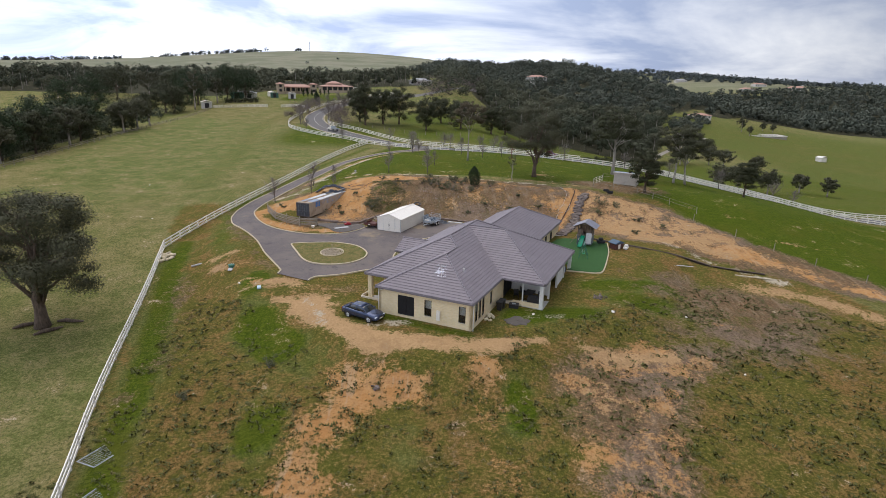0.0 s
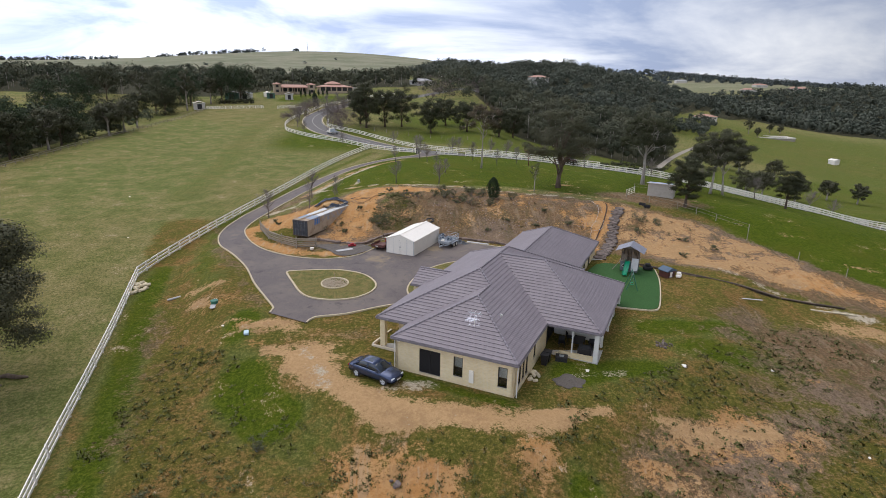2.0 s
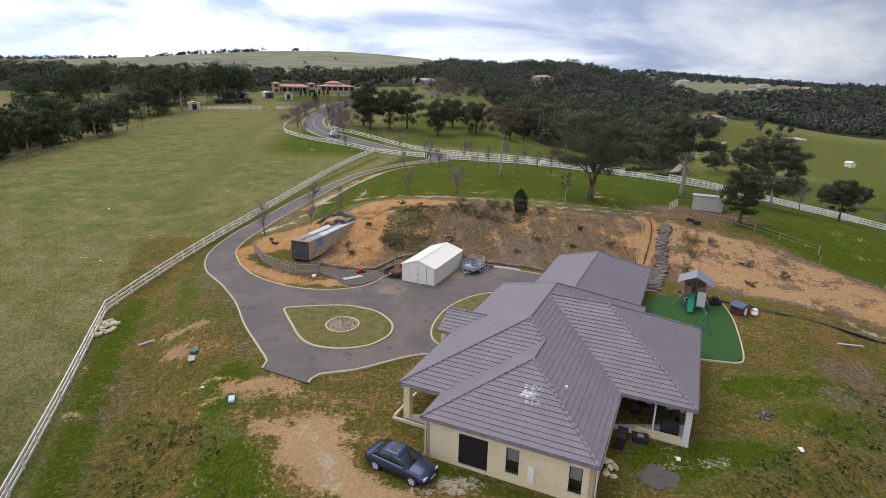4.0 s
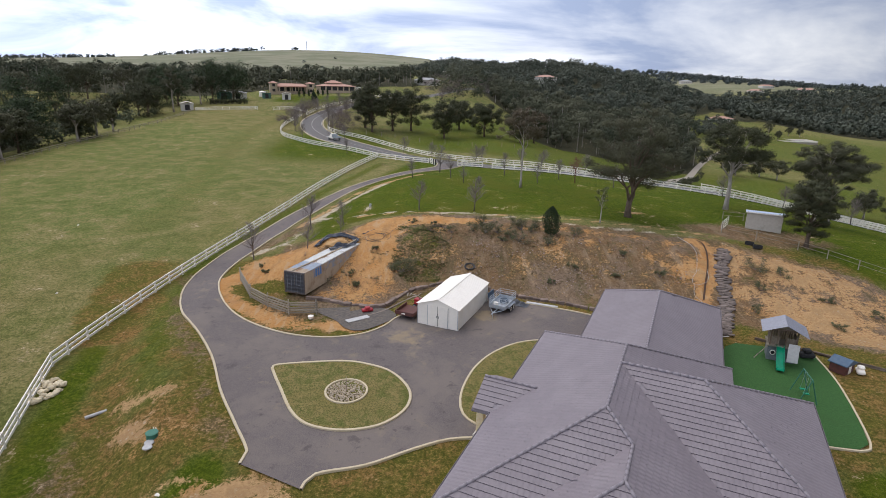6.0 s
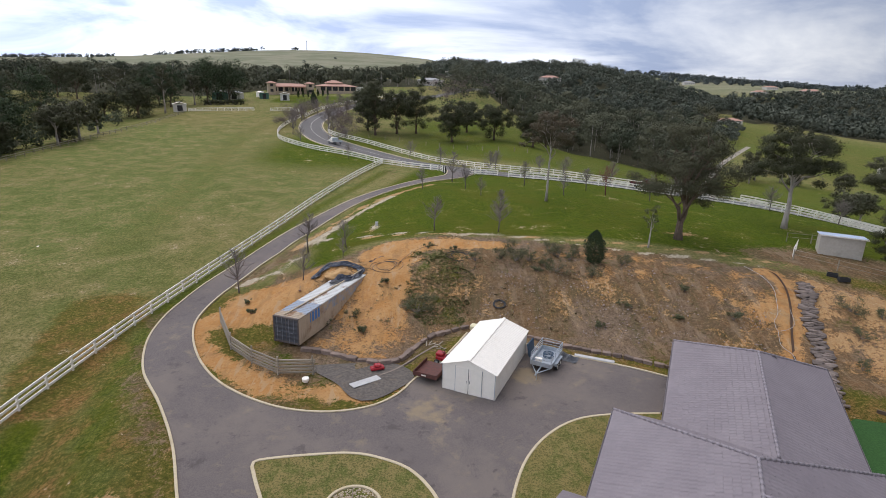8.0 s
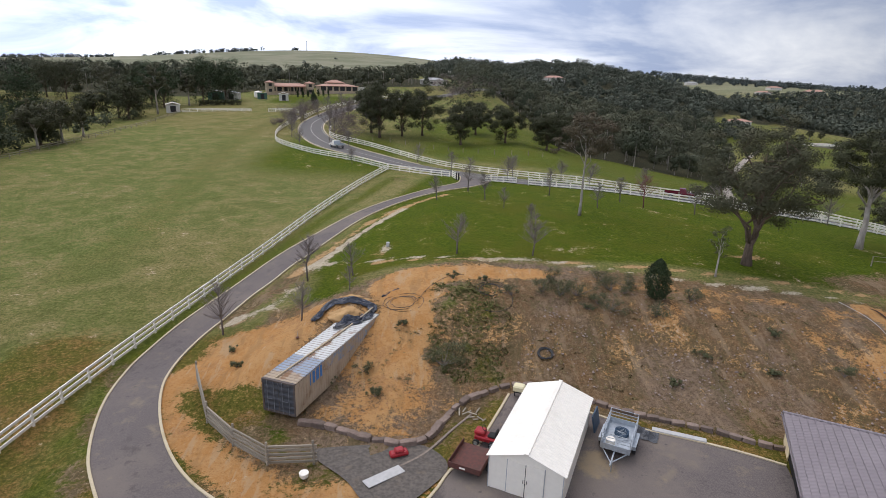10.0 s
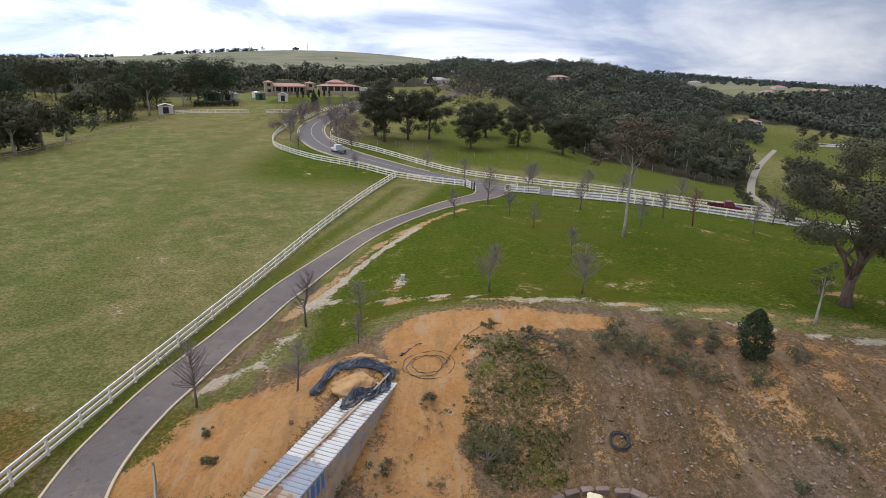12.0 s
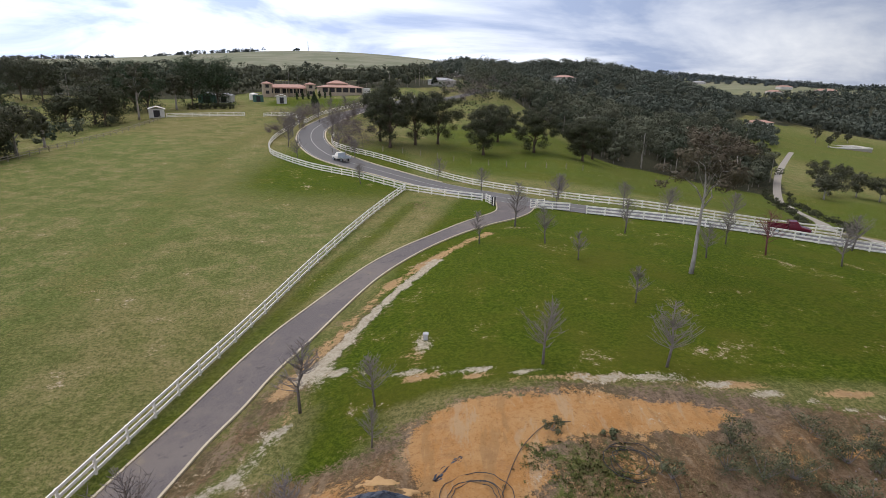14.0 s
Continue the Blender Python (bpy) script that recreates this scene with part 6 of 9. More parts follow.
for i, (x, y, h, s) in enumerate(((-27.8, 227, 16, 4.8), (-31, 235, 14, 4.4), (-21.8, 237, 14.3, 4.8), (-15.7, 244, 15.4, 5.4), (-4, 230.4, 12.2, 5.2), (10, 235.6, 12, 5.0), (22, 231, 11, 4.4), (2, 252, 11, 4.6), (30, 250, 12, 4.8))):
    tree("gum_tree", (x, y), h, s * 1.22, 0.34, "dark round-crowned gum standing on the grass slope", 530 + i, DARK_LEAF, BARK, 12, 18000, 0.18, 0.25, 0.1, low=0.14, extra=16, group="slope gums")
for i, (x, y, h, s) in enumerate(((119, 274, 8, 4), (126, 282, 8.5, 4.2), (138, 284, 9, 4.4), (143, 279, 9, 4.4), (138, 306, 10, 4.8), (148, 306, 9, 4.4), (111, 315, 11, 6), (150, 262, 9, 4.4), (98, 192, 8, 4.2), (106, 196, 8.5, 4.4), (112, 188, 8, 4), (128, 196, 7, 3.0), (134, 190, 6.5, 2.6), (280, 520, 14, 4), (317, 550, 8, 3), (326, 548, 8, 3), (277, 500, 9, 3))):
    tree("gum_tree", (x, y), h, s, 0.26, "spreading grey-green gum in the valley paddock", 550 + i, GUM_LEAF, PALEBARK, 10, 3200, 0.28, 0.28, 0.2, low=0.25, extra=10, group="valley gums")
for i in range(26):
    p = curve([(48, 174), (57, 189), (67, 209), (81, 235), (97, 265), (112, 290)], 1)[int(i // 2 * 9.5)]
    shrub_side = 3.6 if i % 2 else -3.4
    TRACK_SHRUBS.append((p[0] + shrub_side, p[1] - 0.4 * shrub_side))

# ---- loose and small things in the yard ----
TIMBER = surface("weathered_timber", (0.34, 0.29, 0.22), (0.24, 0.2, 0.15), 5, 0.8, 0.9, 0, 0.5, 0.01, (0.18, 0.15, 0.11), vary=0.15, stretch=(0.3, 1, 1))
SLATE = surface("slate_rock", (0.18, 0.14, 0.118), (0.12, 0.094, 0.082), 3, 0.8, 0.85, 0, 0.5, 0.03, (0.34, 0.26, 0.18), vary=0.3)
BOULDER = surface("boulder", (0.23, 0.168, 0.134), (0.155, 0.112, 0.09), 2.5, 0.9, 0.9, 0, 0.6, 0.04, (0.15, 0.115, 0.095), vary=0.22)
LIMESTONE = surface("pale_rubble", (0.62, 0.53, 0.37), (0.54, 0.45, 0.3), 4, 1, 0.9, 0, 0.4, 0.02, vary=0.18)
BLACKPOLY = surface("black_poly_pipe", (0.03, 0.03, 0.032), (0.05, 0.048, 0.046), 6, 1, 0.5)
TARP = surface("plastic_sheet", (0.026, 0.03, 0.042), (0.05, 0.056, 0.074), 2.5, 0.7, 0.32, 0, 0.4, 0.03, (0.16, 0.14, 0.11))
GALV = surface("galvanised_steel", (0.52, 0.55, 0.58), (0.42, 0.45, 0.48), 6, 1.2, 0.4, 0.6, 0.1, 0.004)
RUBBER = surface("rubber", (0.022, 0.021, 0.021), (0.035, 0.033, 0.032), 6, 1, 0.85)
RUSTRED = surface("rust_red_paint", (0.13, 0.045, 0.035), (0.09, 0.04, 0.032), 5, 1, 0.7, 0, 0.2, 0.006, (0.07, 0.05, 0.04))
REDPAINT = surface("red_plastic", (0.34, 0.018, 0.025), (0.28, 0.018, 0.022), 4, 1, 0.4)
BLUEPAINT = surface("blue_grey_plastic", (0.05, 0.09, 0.14), (0.07, 0.11, 0.16), 4, 1, 0.5)
GREENPLASTIC = surface("green_plastic", (0.0, 0.24, 0.12), (0.0, 0.2, 0.1), 4, 1, 0.35)
TANKGREEN = surface("tank_green", (0.04, 0.15, 0.1), (0.05, 0.17, 0.115), 4, 1, 0.5)
TURF = surface("artificial_turf", (0.024, 0.075, 0.016), (0.04, 0.105, 0.024), 9, 0.6, 0.9, 0, 0.6, 0.03, (0.03, 0.075, 0.016))
PLYWOOD = surface("grey_sheet", (0.5, 0.48, 0.46), (0.44, 0.42, 0.4), 4, 1, 0.8)
CORRUGATED = surface("weathered_roof_sheet", (0.27, 0.27, 0.3), (0.22, 0.22, 0.25), 5, 0.9, 0.5, 0.2, 0.1, 0.004)
STABLEWALL = surface("beige_wall", (0.5, 0.45, 0.37), (0.45, 0.4, 0.33), 4, 0.8, 0.8)
rs = random.Random(21)


def rock_mesh(seed, squash=(1, 1, 1), name="rock", material=None, rough=0.25, flat=(0.42, 0.4, 0.38)):
    bm = bmesh.new()
    bmesh.ops.create_icosphere(bm, subdivisions=2, radius=0.5)
    for v in bm.verts:
        n = noise.noise(v.co * 2.2 + Vector((seed * 7.1, 0, 0)))
        k = 1 + rough * n
        v.co = Vector([max(-f, min(f, c * k)) * q for c, f, q in zip(v.co, flat, squash)])
    return mesh_of(bm, name, material or BOULDER)


def put(name, me, parent, m):
    ob = new(name, me)
    ob.parent, ob.matrix_basis = parent, m
    return ob


def rock_wall(line, label, gap=0.82, size=0.8):
    wall_ = thing("rock_wall", label, "rock wall", "rock retaining walls")
    kinds = [rock_mesh(k, (1.5 + 0.12 * (k % 3), 1.0, 0.85), rough=0.3, flat=(0.36, 0.29, 0.27)) for k in range(7)]
    pts = curve(line, 0.1)
    run = gap
    for a, b in zip(pts, pts[1:]):
        run += np.linalg.norm(b - a)
        if run >= gap:
            run = rs.uniform(-0.12, 0.1)
            ang = math.degrees(math.atan2(b[1] - a[1], b[0] - a[0]))
            s = size * rs.uniform(0.75, 1.1)
            put("boulder", rs.choice(kinds), wall_, pose(a[0], a[1], high(*a) + 0.14 * s, rs.uniform(-10, 10), rs.uniform(-8, 8), ang + rs.uniform(-9, 9)) @ Matrix.Diagonal((s, s, s, 1)))


rock_wall([(-20.3, 93.2), (-18.9, 92.9), (-17.4, 92.2), (-15.6, 91.5), (-14, 91.2), (-12.6, 91.8), (-11.6, 93.4), (-10.3, 95.7), (-8.4, 97.1), (-6.4, 98), (-4, 97.8), (-1.8, 96.8)], "brown boulder edging at the foot of the bank behind the shed")
rock_wall([(-1.2, 96.3), (0.5, 95.2), (3, 94.1), (6, 92.9), (8.8, 91.4), (11, 91)], "brown boulder edging at the foot of the bank beside the yard", 0.72, 0.7)


def timber_fence():
    f = thing("timber_fence", "grey weathered split-rail timber barrier round the container yard", "fence")
    pts = [(-29.2, 98.4), (-26.5, 93.2), (-24.1, 90.9), (-21.6, 89.2), (-19.0, 89.4)]
    post = mesh_of(tube(bmesh.new(), [(0, 0, -0.3), (0, 0, 1.55)], [0.08, 0.07], 8), "post", TIMBER)
    rail = mesh_of(boxes(((0, -0.05, -0.075), (1, 0.05, 0.075)), bevel=0.02), "rail", TIMBER)
    for i, p in enumerate(pts):
        put("post", post, f, pose(*p, high(*p), rs.uniform(-3, 3), rs.uniform(-3, 3), 0))
        if i + 1 < len(pts):
            q = pts[i + 1]
            l, ang = math.dist(p, q), math.atan2(q[1] - p[1], q[0] - p[0])
            for k in range(5):
                z = 0.18 + 0.26 * k
                za, zb = high(*p) + z + rs.uniform(-0.03, 0.03), high(*q) + z + rs.uniform(-0.03, 0.03)
                put("rail", rail, f, Matrix.Translation((p[0], p[1], za)) @ Matrix.Rotation(ang, 4, "Z") @ Matrix.Rotation(-math.atan2(zb - za, l), 4, "Y") @ Matrix.Diagonal((l + 0.2, 1, 1, 1)))


timber_fence()


def shale_chute():
    """Flat stones laid up the bank like rough steps."""
    c = thing("stone_chute", "rough slate stones laid as a chute down the bank", "stone steps")
    kinds = [rock_mesh(20 + k, (1.6, 0.85, 0.32), "stone", SLATE, 0.3) for k in range(5)]
    mid = curve([(27.3, 102.2), (25.2, 98), (23.9, 94.3), (22.4, 91), (20.3, 87.2), (19.9, 85.8)], 0.28)
    for i, p in enumerate(mid):
        d = mid[min(i + 1, len(mid) - 1)] - mid[max(i - 1, 0)]
        ang = math.degrees(math.atan2(d[1], d[0])) + 90
        n = np.array((-d[1], d[0])) / np.linalg.norm(d)
        for k in (-0.85, -0.3):
            q = p + n * (k + rs.uniform(-0.25, 0.25))
            s = rs.uniform(0.5, 0.85)
            put("stone", rs.choice(kinds), c, pose(q[0], q[1], high(*q) + 0.12, rs.uniform(-14, 14), rs.uniform(-14, 14), ang + rs.uniform(-25, 25)) @ Matrix.Diagonal((s, s, s * 1.2, 1)))


shale_chute()


def on_ground(line, lift, gap=0.3):
    return [(p[0], p[1], high(*p) + lift) for p in curve(line, gap)]


# open trench beside the chute, with its spoil
SHADEDSOIL = surface("shaded_trench_soil", (0.09, 0.05, 0.03), (0.06, 0.035, 0.022), 4, 0.8, 0.95)
CLAYSPOIL = surface("clay_spoil", (0.4, 0.235, 0.11), (0.33, 0.195, 0.095), 4, 0.9, 0.95, 0, 0.8, 0.05)
CLOD = rock_mesh(77, (1.2, 1.0, 0.7), "clod", CLAYSPOIL, 0.3)
trench = thing("trench", "narrow open trench in orange clay running up the bank", "trench", kind="structure")
TR = curve([(24.2, 105.8), (25.2, 105.2), (24.8, 102.8), (23.3, 98.8), (21.5, 95.2), (19.8, 91.6), (19.3, 89.6)], 0.35)
# No cut is dug: this strip on the ground carries the trench's shade as colour.
part("trench_strip", ribbon(TR, 0.1, 0.06, 1), SHADEDSOIL, trench)
for off, rad in ((0.3, 0.13), (-0.3, 0.1)):
    # low crumbs of spoil along both lips
    for i in range(0, len(TR), 2):
        p = TR[i]
        q = (p[0] + off + rs.uniform(-0.12, 0.12), p[1] + rs.uniform(-0.2, 0.2))
        put("clod", CLOD, trench, pose(q[0], q[1], high(*q) + 0.02, 0, 0, rs.uniform(0, 360)) @ Matrix.Diagonal((rad * rs.uniform(0.7, 1.8), rad * rs.uniform(0.7, 1.6), rad * 0.8, 1)))

solo("garden_hose", tube(bmesh.new(), on_ground([(22.9, 106.6), (23.4, 104), (23.1, 101.5), (22.4, 99.6), (21.7, 98), (20.9, 97), (20.7, 95.9), (22.3, 96.4), (23.0, 98.3)], 0.12, 0.25), 0.02, 5), PLYWOOD, "grey hose snaking down the bank", "hose", smooth=True)
solo("garden_hose", tube(bmesh.new(), on_ground([(20.6, 95.8), (20.0, 94.2), (20.3, 93), (19.9, 91.6), (20.1, 90.4)], 0.12, 0.25), 0.02, 5), PLYWOOD, "grey hose end beside the trench", "hose", smooth=True)


def coil(name, cx, cy, radius, turns, wobble, label, seed, thick=0.02):
    r = random.Random(seed)
    pts = []
    for i in range(int(turns * 26)):
        a = i * 2 * math.pi / 26
        k = radius * (1 + wobble * math.sin(a * 0.37 + seed) + 0.06 * r.uniform(-1, 1))
        x, y = cx + k * math.cos(a) + 0.4 * wobble * radius * math.sin(a * 0.21), cy + k * math.sin(a) * 0.9
        pts.append((x, y, high(x, y) + 0.05 + 0.012 * (i // 26)))
    return solo(name, tube(bmesh.new(), pts, thick, 5), BLACKPOLY, label, "pipe", "poly pipe coils", smooth=True)


coil("poly_pipe_coil", -14.9, 106.4, 1.35, 3.2, 0.28, "loose coil of black irrigation pipe on clay", 3)
coil("poly_pipe_coil", -7.2, 108.2, 1.1, 3.4, 0.3, "loose coil of black irrigation pipe on the bank", 5)
coil("poly_pipe_coil", -3.5, 101.1, 0.55, 6.3, 0.12, "tight coil of black pipe on the bank", 8, 0.035)
solo("poly_pipe", tube(bmesh.new(), on_ground([(-13.6, 106.5), (-12.4, 109.2), (-10.8, 111), (-9.4, 111.2)], 0.04), 0.02, 5), BLACKPOLY, "black irrigation pipe trailing over the clay", "pipe", smooth=True)
solo("poly_pipe", tube(bmesh.new(), on_ground([(-6.3, 109), (-5.5, 107.6), (-5.6, 105.9), (-6.8, 105.2), (-8, 105.4)], 0.04), 0.02, 5), BLACKPOLY, "black irrigation pipe looping down the bank", "pipe", smooth=True)


def resting(x, y):
    """Height of whatever lies under a point: the ground, the container's roof, or the clay thrown on it."""
    q = CONT.inverted() @ Vector((x, y, 0))
    z = high(x, y)
    if -CW <= q.x <= 0 and 0 <= q.y <= CL:
        z = max(z, 1.5 + CH)
    for cx, cy, rx, ry, top in SPOIL:
        k = 1 - ((x - cx) / rx) ** 2 - ((y - cy) / ry) ** 2
        if k > 0:
            z = max(z, top - 0.9 + 0.9 * math.sqrt(k))
    return z


SPOIL = [(-19.5, 104.15, 1.75, 1.35, 4.35), (-18.8, 107.0, 1.9, 1.1, 4.45)]


def spoil_heap(cx, cy, rx, ry, top, label, seed):
    bm = bmesh.new()
    bmesh.ops.create_icosphere(bm, subdivisions=5, radius=1.0)
    for q in bm.verts:
        k = 1 + 0.34 * noise.noise(q.co * 1.7 + Vector((seed, 0, 0))) + 0.16 * noise.noise(q.co * 4.5 + Vector((0, seed, 0))) + 0.06 * noise.noise(q.co * 13)
        q.co = Vector((cx + q.co.x * rx * k, cy + q.co.y * ry * k, top - 0.9 + 0.9 * q.co.z * k))
    solo("clay_mound", bm, CLAYHEAP, label, "clay mound", "clay mounds", smooth=True)


CLAYHEAP = surface("dug_clay", (0.5, 0.31, 0.14), (0.42, 0.25, 0.11), 2.4, 0.8, 0.95, 0, 0.9, 0.08, (0.36, 0.21, 0.1))
spoil_heap(*SPOIL[0], "orange clay thrown over the container's buried end", 3)
spoil_heap(*SPOIL[1], "orange clay heap behind the container", 9)


def crumpled(name, line, half, label, seed, lift=0.06):
    """A strip of plastic sheet lying in sharp folds along a line."""
    mid = np.array(curve(line, 0.12))
    d = np.gradient(mid, axis=0)
    d /= np.linalg.norm(d, axis=1)[:, None]
    n = np.c_[-d[:, 1], d[:, 0]]
    across = np.linspace(-1, 1, 11)
    vs, fs = [], []
    for i, p in enumerate(mid):
        w = half * (0.75 + 0.5 * noise.noise((i * 0.13, seed, 0))) * min(1.0, 0.35 + 0.09 * min(i, len(mid) - 1 - i))
        for k, u in enumerate(across):
            x, y = p + n[i] * w * u
            fold = abs(noise.noise((u * 3.4 + seed, i * 0.07, 1))) * 0.5 + abs(noise.noise((u * 6 + i * 0.05, i * 0.21, seed))) * 0.28
            crease = 0.07 * noise.noise((u * 9, i * 0.8, seed + 5))
            vs.append((x + crease, y - crease, resting(x, y) + lift + half * 1.15 * fold * (1 - 0.6 * u * u) + abs(crease)))
    for i in range(len(mid) - 1):
        for k in range(10):
            j = i * 11 + k
            fs.append((j, j + 1, j + 12, j + 11))
    return solo(name, (vs, fs), TARP, label, "plastic sheet", "plastic sheets")


crumpled("plastic_sheet", [(-21.8, 103.2), (-21.3, 104.6), (-20.75, 105.7), (-20.0, 105.75), (-19.1, 106.0), (-18.1, 106.0), (-17.35, 105.6), (-17.3, 104.7)], 0.58, "crumpled dark blue plastic sheet round the clay heap", 1)
crumpled("plastic_sheet", [(-17.3, 104.9), (-17.6, 104.0), (-18.3, 103.1), (-19.0, 102.9), (-19.4, 102.3), (-19.8, 101.5)], 0.6, "crumpled dark blue plastic sheet across the container roof", 4)
crumpled("plastic_sheet", [(-16.7, 107.6), (-16.0, 108.4), (-15.3, 109.1)], 0.38, "small folded piece of dark plastic sheet on clay", 7)
shovel = thing("shovel", "long-handled shovel lying on the clay heap", "shovel", at=pose(-22.55, 101.1, high(-22.55, 101.1) + 0.08, 0, 0, 100))
part("handle", tube(bmesh.new(), [(0, 0, 0.03), (1.0, 0, 0.05)], 0.022, 6), TIMBER, shovel)
part("blade", boxes(((-0.28, -0.12, 0.0), (0.0, 0.12, 0.02)), bevel=0.008), RUSTRED, shovel)
bm = tube(bmesh.new(), [(-1.55, 0.3, CH + 0.06), (-1.25, 5, CH + 0.07), (-1.0, 9.5, CH + 0.09), (-0.75, 12.6, CH + 0.3)], 0.06, 6)
solo("timber_pole", bm, surface("pale_timber", (0.56, 0.45, 0.31), (0.46, 0.36, 0.24), 5, 0.9, 0.85), "long pale timber pole lying on the container roof", "pole", at=CONT)

# ---- things beside the shed ----
def wheel(parent, at, r, w, axle="x", rim_mat=None):
    """A tyre and its rim, axle along x of the vehicle."""
    bm = bmesh.new()
    prof = ((-0.5, 0.72), (-0.5, 0.93), (-0.36, 1.0), (0.36, 1.0), (0.5, 0.93), (0.5, 0.72))
    n = 20
    rings = [[bm.verts.new((w * a, r * b * math.cos(2 * math.pi * k / n), r * b * math.sin(2 * math.pi * k / n))) for k in range(n)] for a, b in prof]
    for i in range(len(prof) - 1):
        for k in range(n):
            bm.faces.new((rings[i][k], rings[i][(k + 1) % n], rings[i + 1][(k + 1) % n], rings[i + 1][k]))
    ob = part("wheel", bm, RUBBER, parent, smooth=True, at=Matrix.Translation(at))
    bm = bmesh.new()
    for a, rad in ((-0.42, 0.74), (0.42, 0.74)):
        c = bm.verts.new((w * a * 0.8, 0, 0))
        rim = [bm.verts.new((w * a, r * rad * math.cos(2 * math.pi * k / n), r * rad * math.sin(2 * math.pi * k / n))) for k in range(n)]
        for k in range(n):
            if k % 4 != 3:
                bm.faces.new((c, rim[k], rim[(k + 1) % n]))
    part("rim", bm, rim_mat or GALV, ob)
    return ob


trailer = thing("cage_trailer", "galvanised tandem cage trailer parked on the asphalt", "trailer", at=pose(-0.8, 91.4, high(-0.8, 91.4) + 0.05, 0, 0, -28))
part("tray", boxes(((-0.85, -1.5, 0.52), (0.85, 1.5, 0.57)), ((-0.87, -1.5, 0.57), (-0.83, 1.5, 0.9)), ((0.83, -1.5, 0.57), (0.87, 1.5, 0.9)), ((-0.83, -1.52, 0.57), (0.83, -1.48, 0.9)), ((-0.83, 1.48, 0.57), (0.83, 1.52, 0.9))), GALV, trailer)
for x in (-0.84, 0.84):
    for y in (-1.48, -0.5, 0.5, 1.48):
        part("bar", boxes(((x - 0.02, y - 0.02, 0.9), (x + 0.02, y + 0.02, 1.55))), GALV, trailer)
    for z in (1.1, 1.32, 1.55):
        part("bar", boxes(((x - 0.015, -1.48, z - 0.015), (x + 0.015, 1.48, z + 0.015))), GALV, trailer)
for y in (-1.48, 1.48):
    for z in (1.1, 1.32, 1.55):
        part("bar", boxes(((-0.84, y - 0.015, z - 0.015), (0.84, y + 0.015, z + 0.015))), GALV, trailer)
part("drawbar", boxes(((-0.04, -2.9, 0.42), (0.04, -1.4, 0.5))), GALV, trailer)
part("drawbar_arm", tube(bmesh.new(), [(-0.7, -1.4, 0.46), (0, -2.6, 0.46)], 0.035, 6), GALV, trailer)
part("drawbar_arm", tube(bmesh.new(), [(0.7, -1.4, 0.46), (0, -2.6, 0.46)], 0.035, 6), GALV, trailer)
part("jockey_stand", tube(bmesh.new(), [(0.08, -2.75, 0.0), (0.08, -2.75, 0.75)], 0.03, 6), GALV, trailer)
for x in (-0.98, 0.98):
    part("mudguard", boxes(((x - 0.12, -0.75, 0.66), (x + 0.12, 0.75, 0.7)), ((x - 0.12, -0.79, 0.45), (x + 0.12, -0.75, 0.7)), ((x - 0.12, 0.75, 0.45), (x + 0.12, 0.79, 0.7))), GALV, trailer)
    for y in (-0.38, 0.38):
        wheel(trailer, (x, y, 0.31), 0.31, 0.19, rim_mat=WHITE)
bm = bmesh.new()
pts = [(0.1 + 0.4 * math.cos(k * 0.4), 0.2 + 0.4 * math.sin(k * 0.4), 0.62 + 0.006 * k) for k in range(60)]
solo("pipe_coil", tube(bm, pts, 0.035, 5), BLUEPAINT, "coil of blue-grey pipe lying in the trailer", "pipe", smooth=True, at=trailer.matrix_world)
solo("water_drum", tube(bmesh.new(), [(-0.35, -1.0, 0.58), (-0.35, -1.0, 0.95)], 0.28, 14), WHITE, "round white drum in the front of the trailer", "drum", at=trailer.matrix_world)

flat = thing("flat_trailer", "old rust-red box trailer beside the shed", "trailer", at=pose(-10.0, 89.3, high(-10, 89.3) + 0.02, 0, 0, -25))
part("tray", boxes(((-0.95, -1.2, 0.5), (0.95, 1.2, 0.56)), ((-0.97, -1.2, 0.56), (-0.93, 1.2, 0.86)), ((0.93, -1.2, 0.56), (0.97, 1.2, 0.86)), ((-0.93, -1.22, 0.56), (0.93, -1.18, 0.86))), RUSTRED, flat)
part("number_plate", boxes(((-0.25, -1.245, 0.62), (0.1, -1.225, 0.72))), WHITE, flat)
for x in (-1.02, 1.02):
    wheel(flat, (x, 0.1, 0.3), 0.3, 0.17)
part("frame", boxes(((-0.9, -1.15, 0.4), (-0.8, 1.15, 0.5)), ((0.8, -1.15, 0.4), (0.9, 1.15, 0.5))), FRAME, flat)
mower = thing("ride_on_mower", "red and black ride-on machine beside the shed wall", "mower", at=pose(-8.9, 91.4, high(-8.9, 91.4) + 0.05, 0, 0, 65))
part("body", boxes(((-0.4, -0.7, 0.3), (0.4, 0.7, 0.62)), ((-0.32, 0.1, 0.62), (0.32, 0.75, 0.88)), bevel=0.06), REDPAINT, mower)
part("seat", boxes(((-0.26, -0.6, 0.62), (0.26, -0.1, 0.75)), ((-0.26, -0.66, 0.75), (0.26, -0.55, 1.1)), bevel=0.04), RUBBER, mower)
part("steering_wheel", tube(bmesh.new(), [(0.2 * math.cos(k * 0.524), 0.2 + 0.1 * math.sin(k * 0.524), 1.05 + 0.15 * math.sin(k * 0.524)) for k in range(13)], 0.02, 5), RUBBER, mower)
for x in (-0.45, 0.45):
    for y, r in ((-0.5, 0.26), (0.55, 0.2)):
        wheel(mower, (x, y, r), r, 0.2)
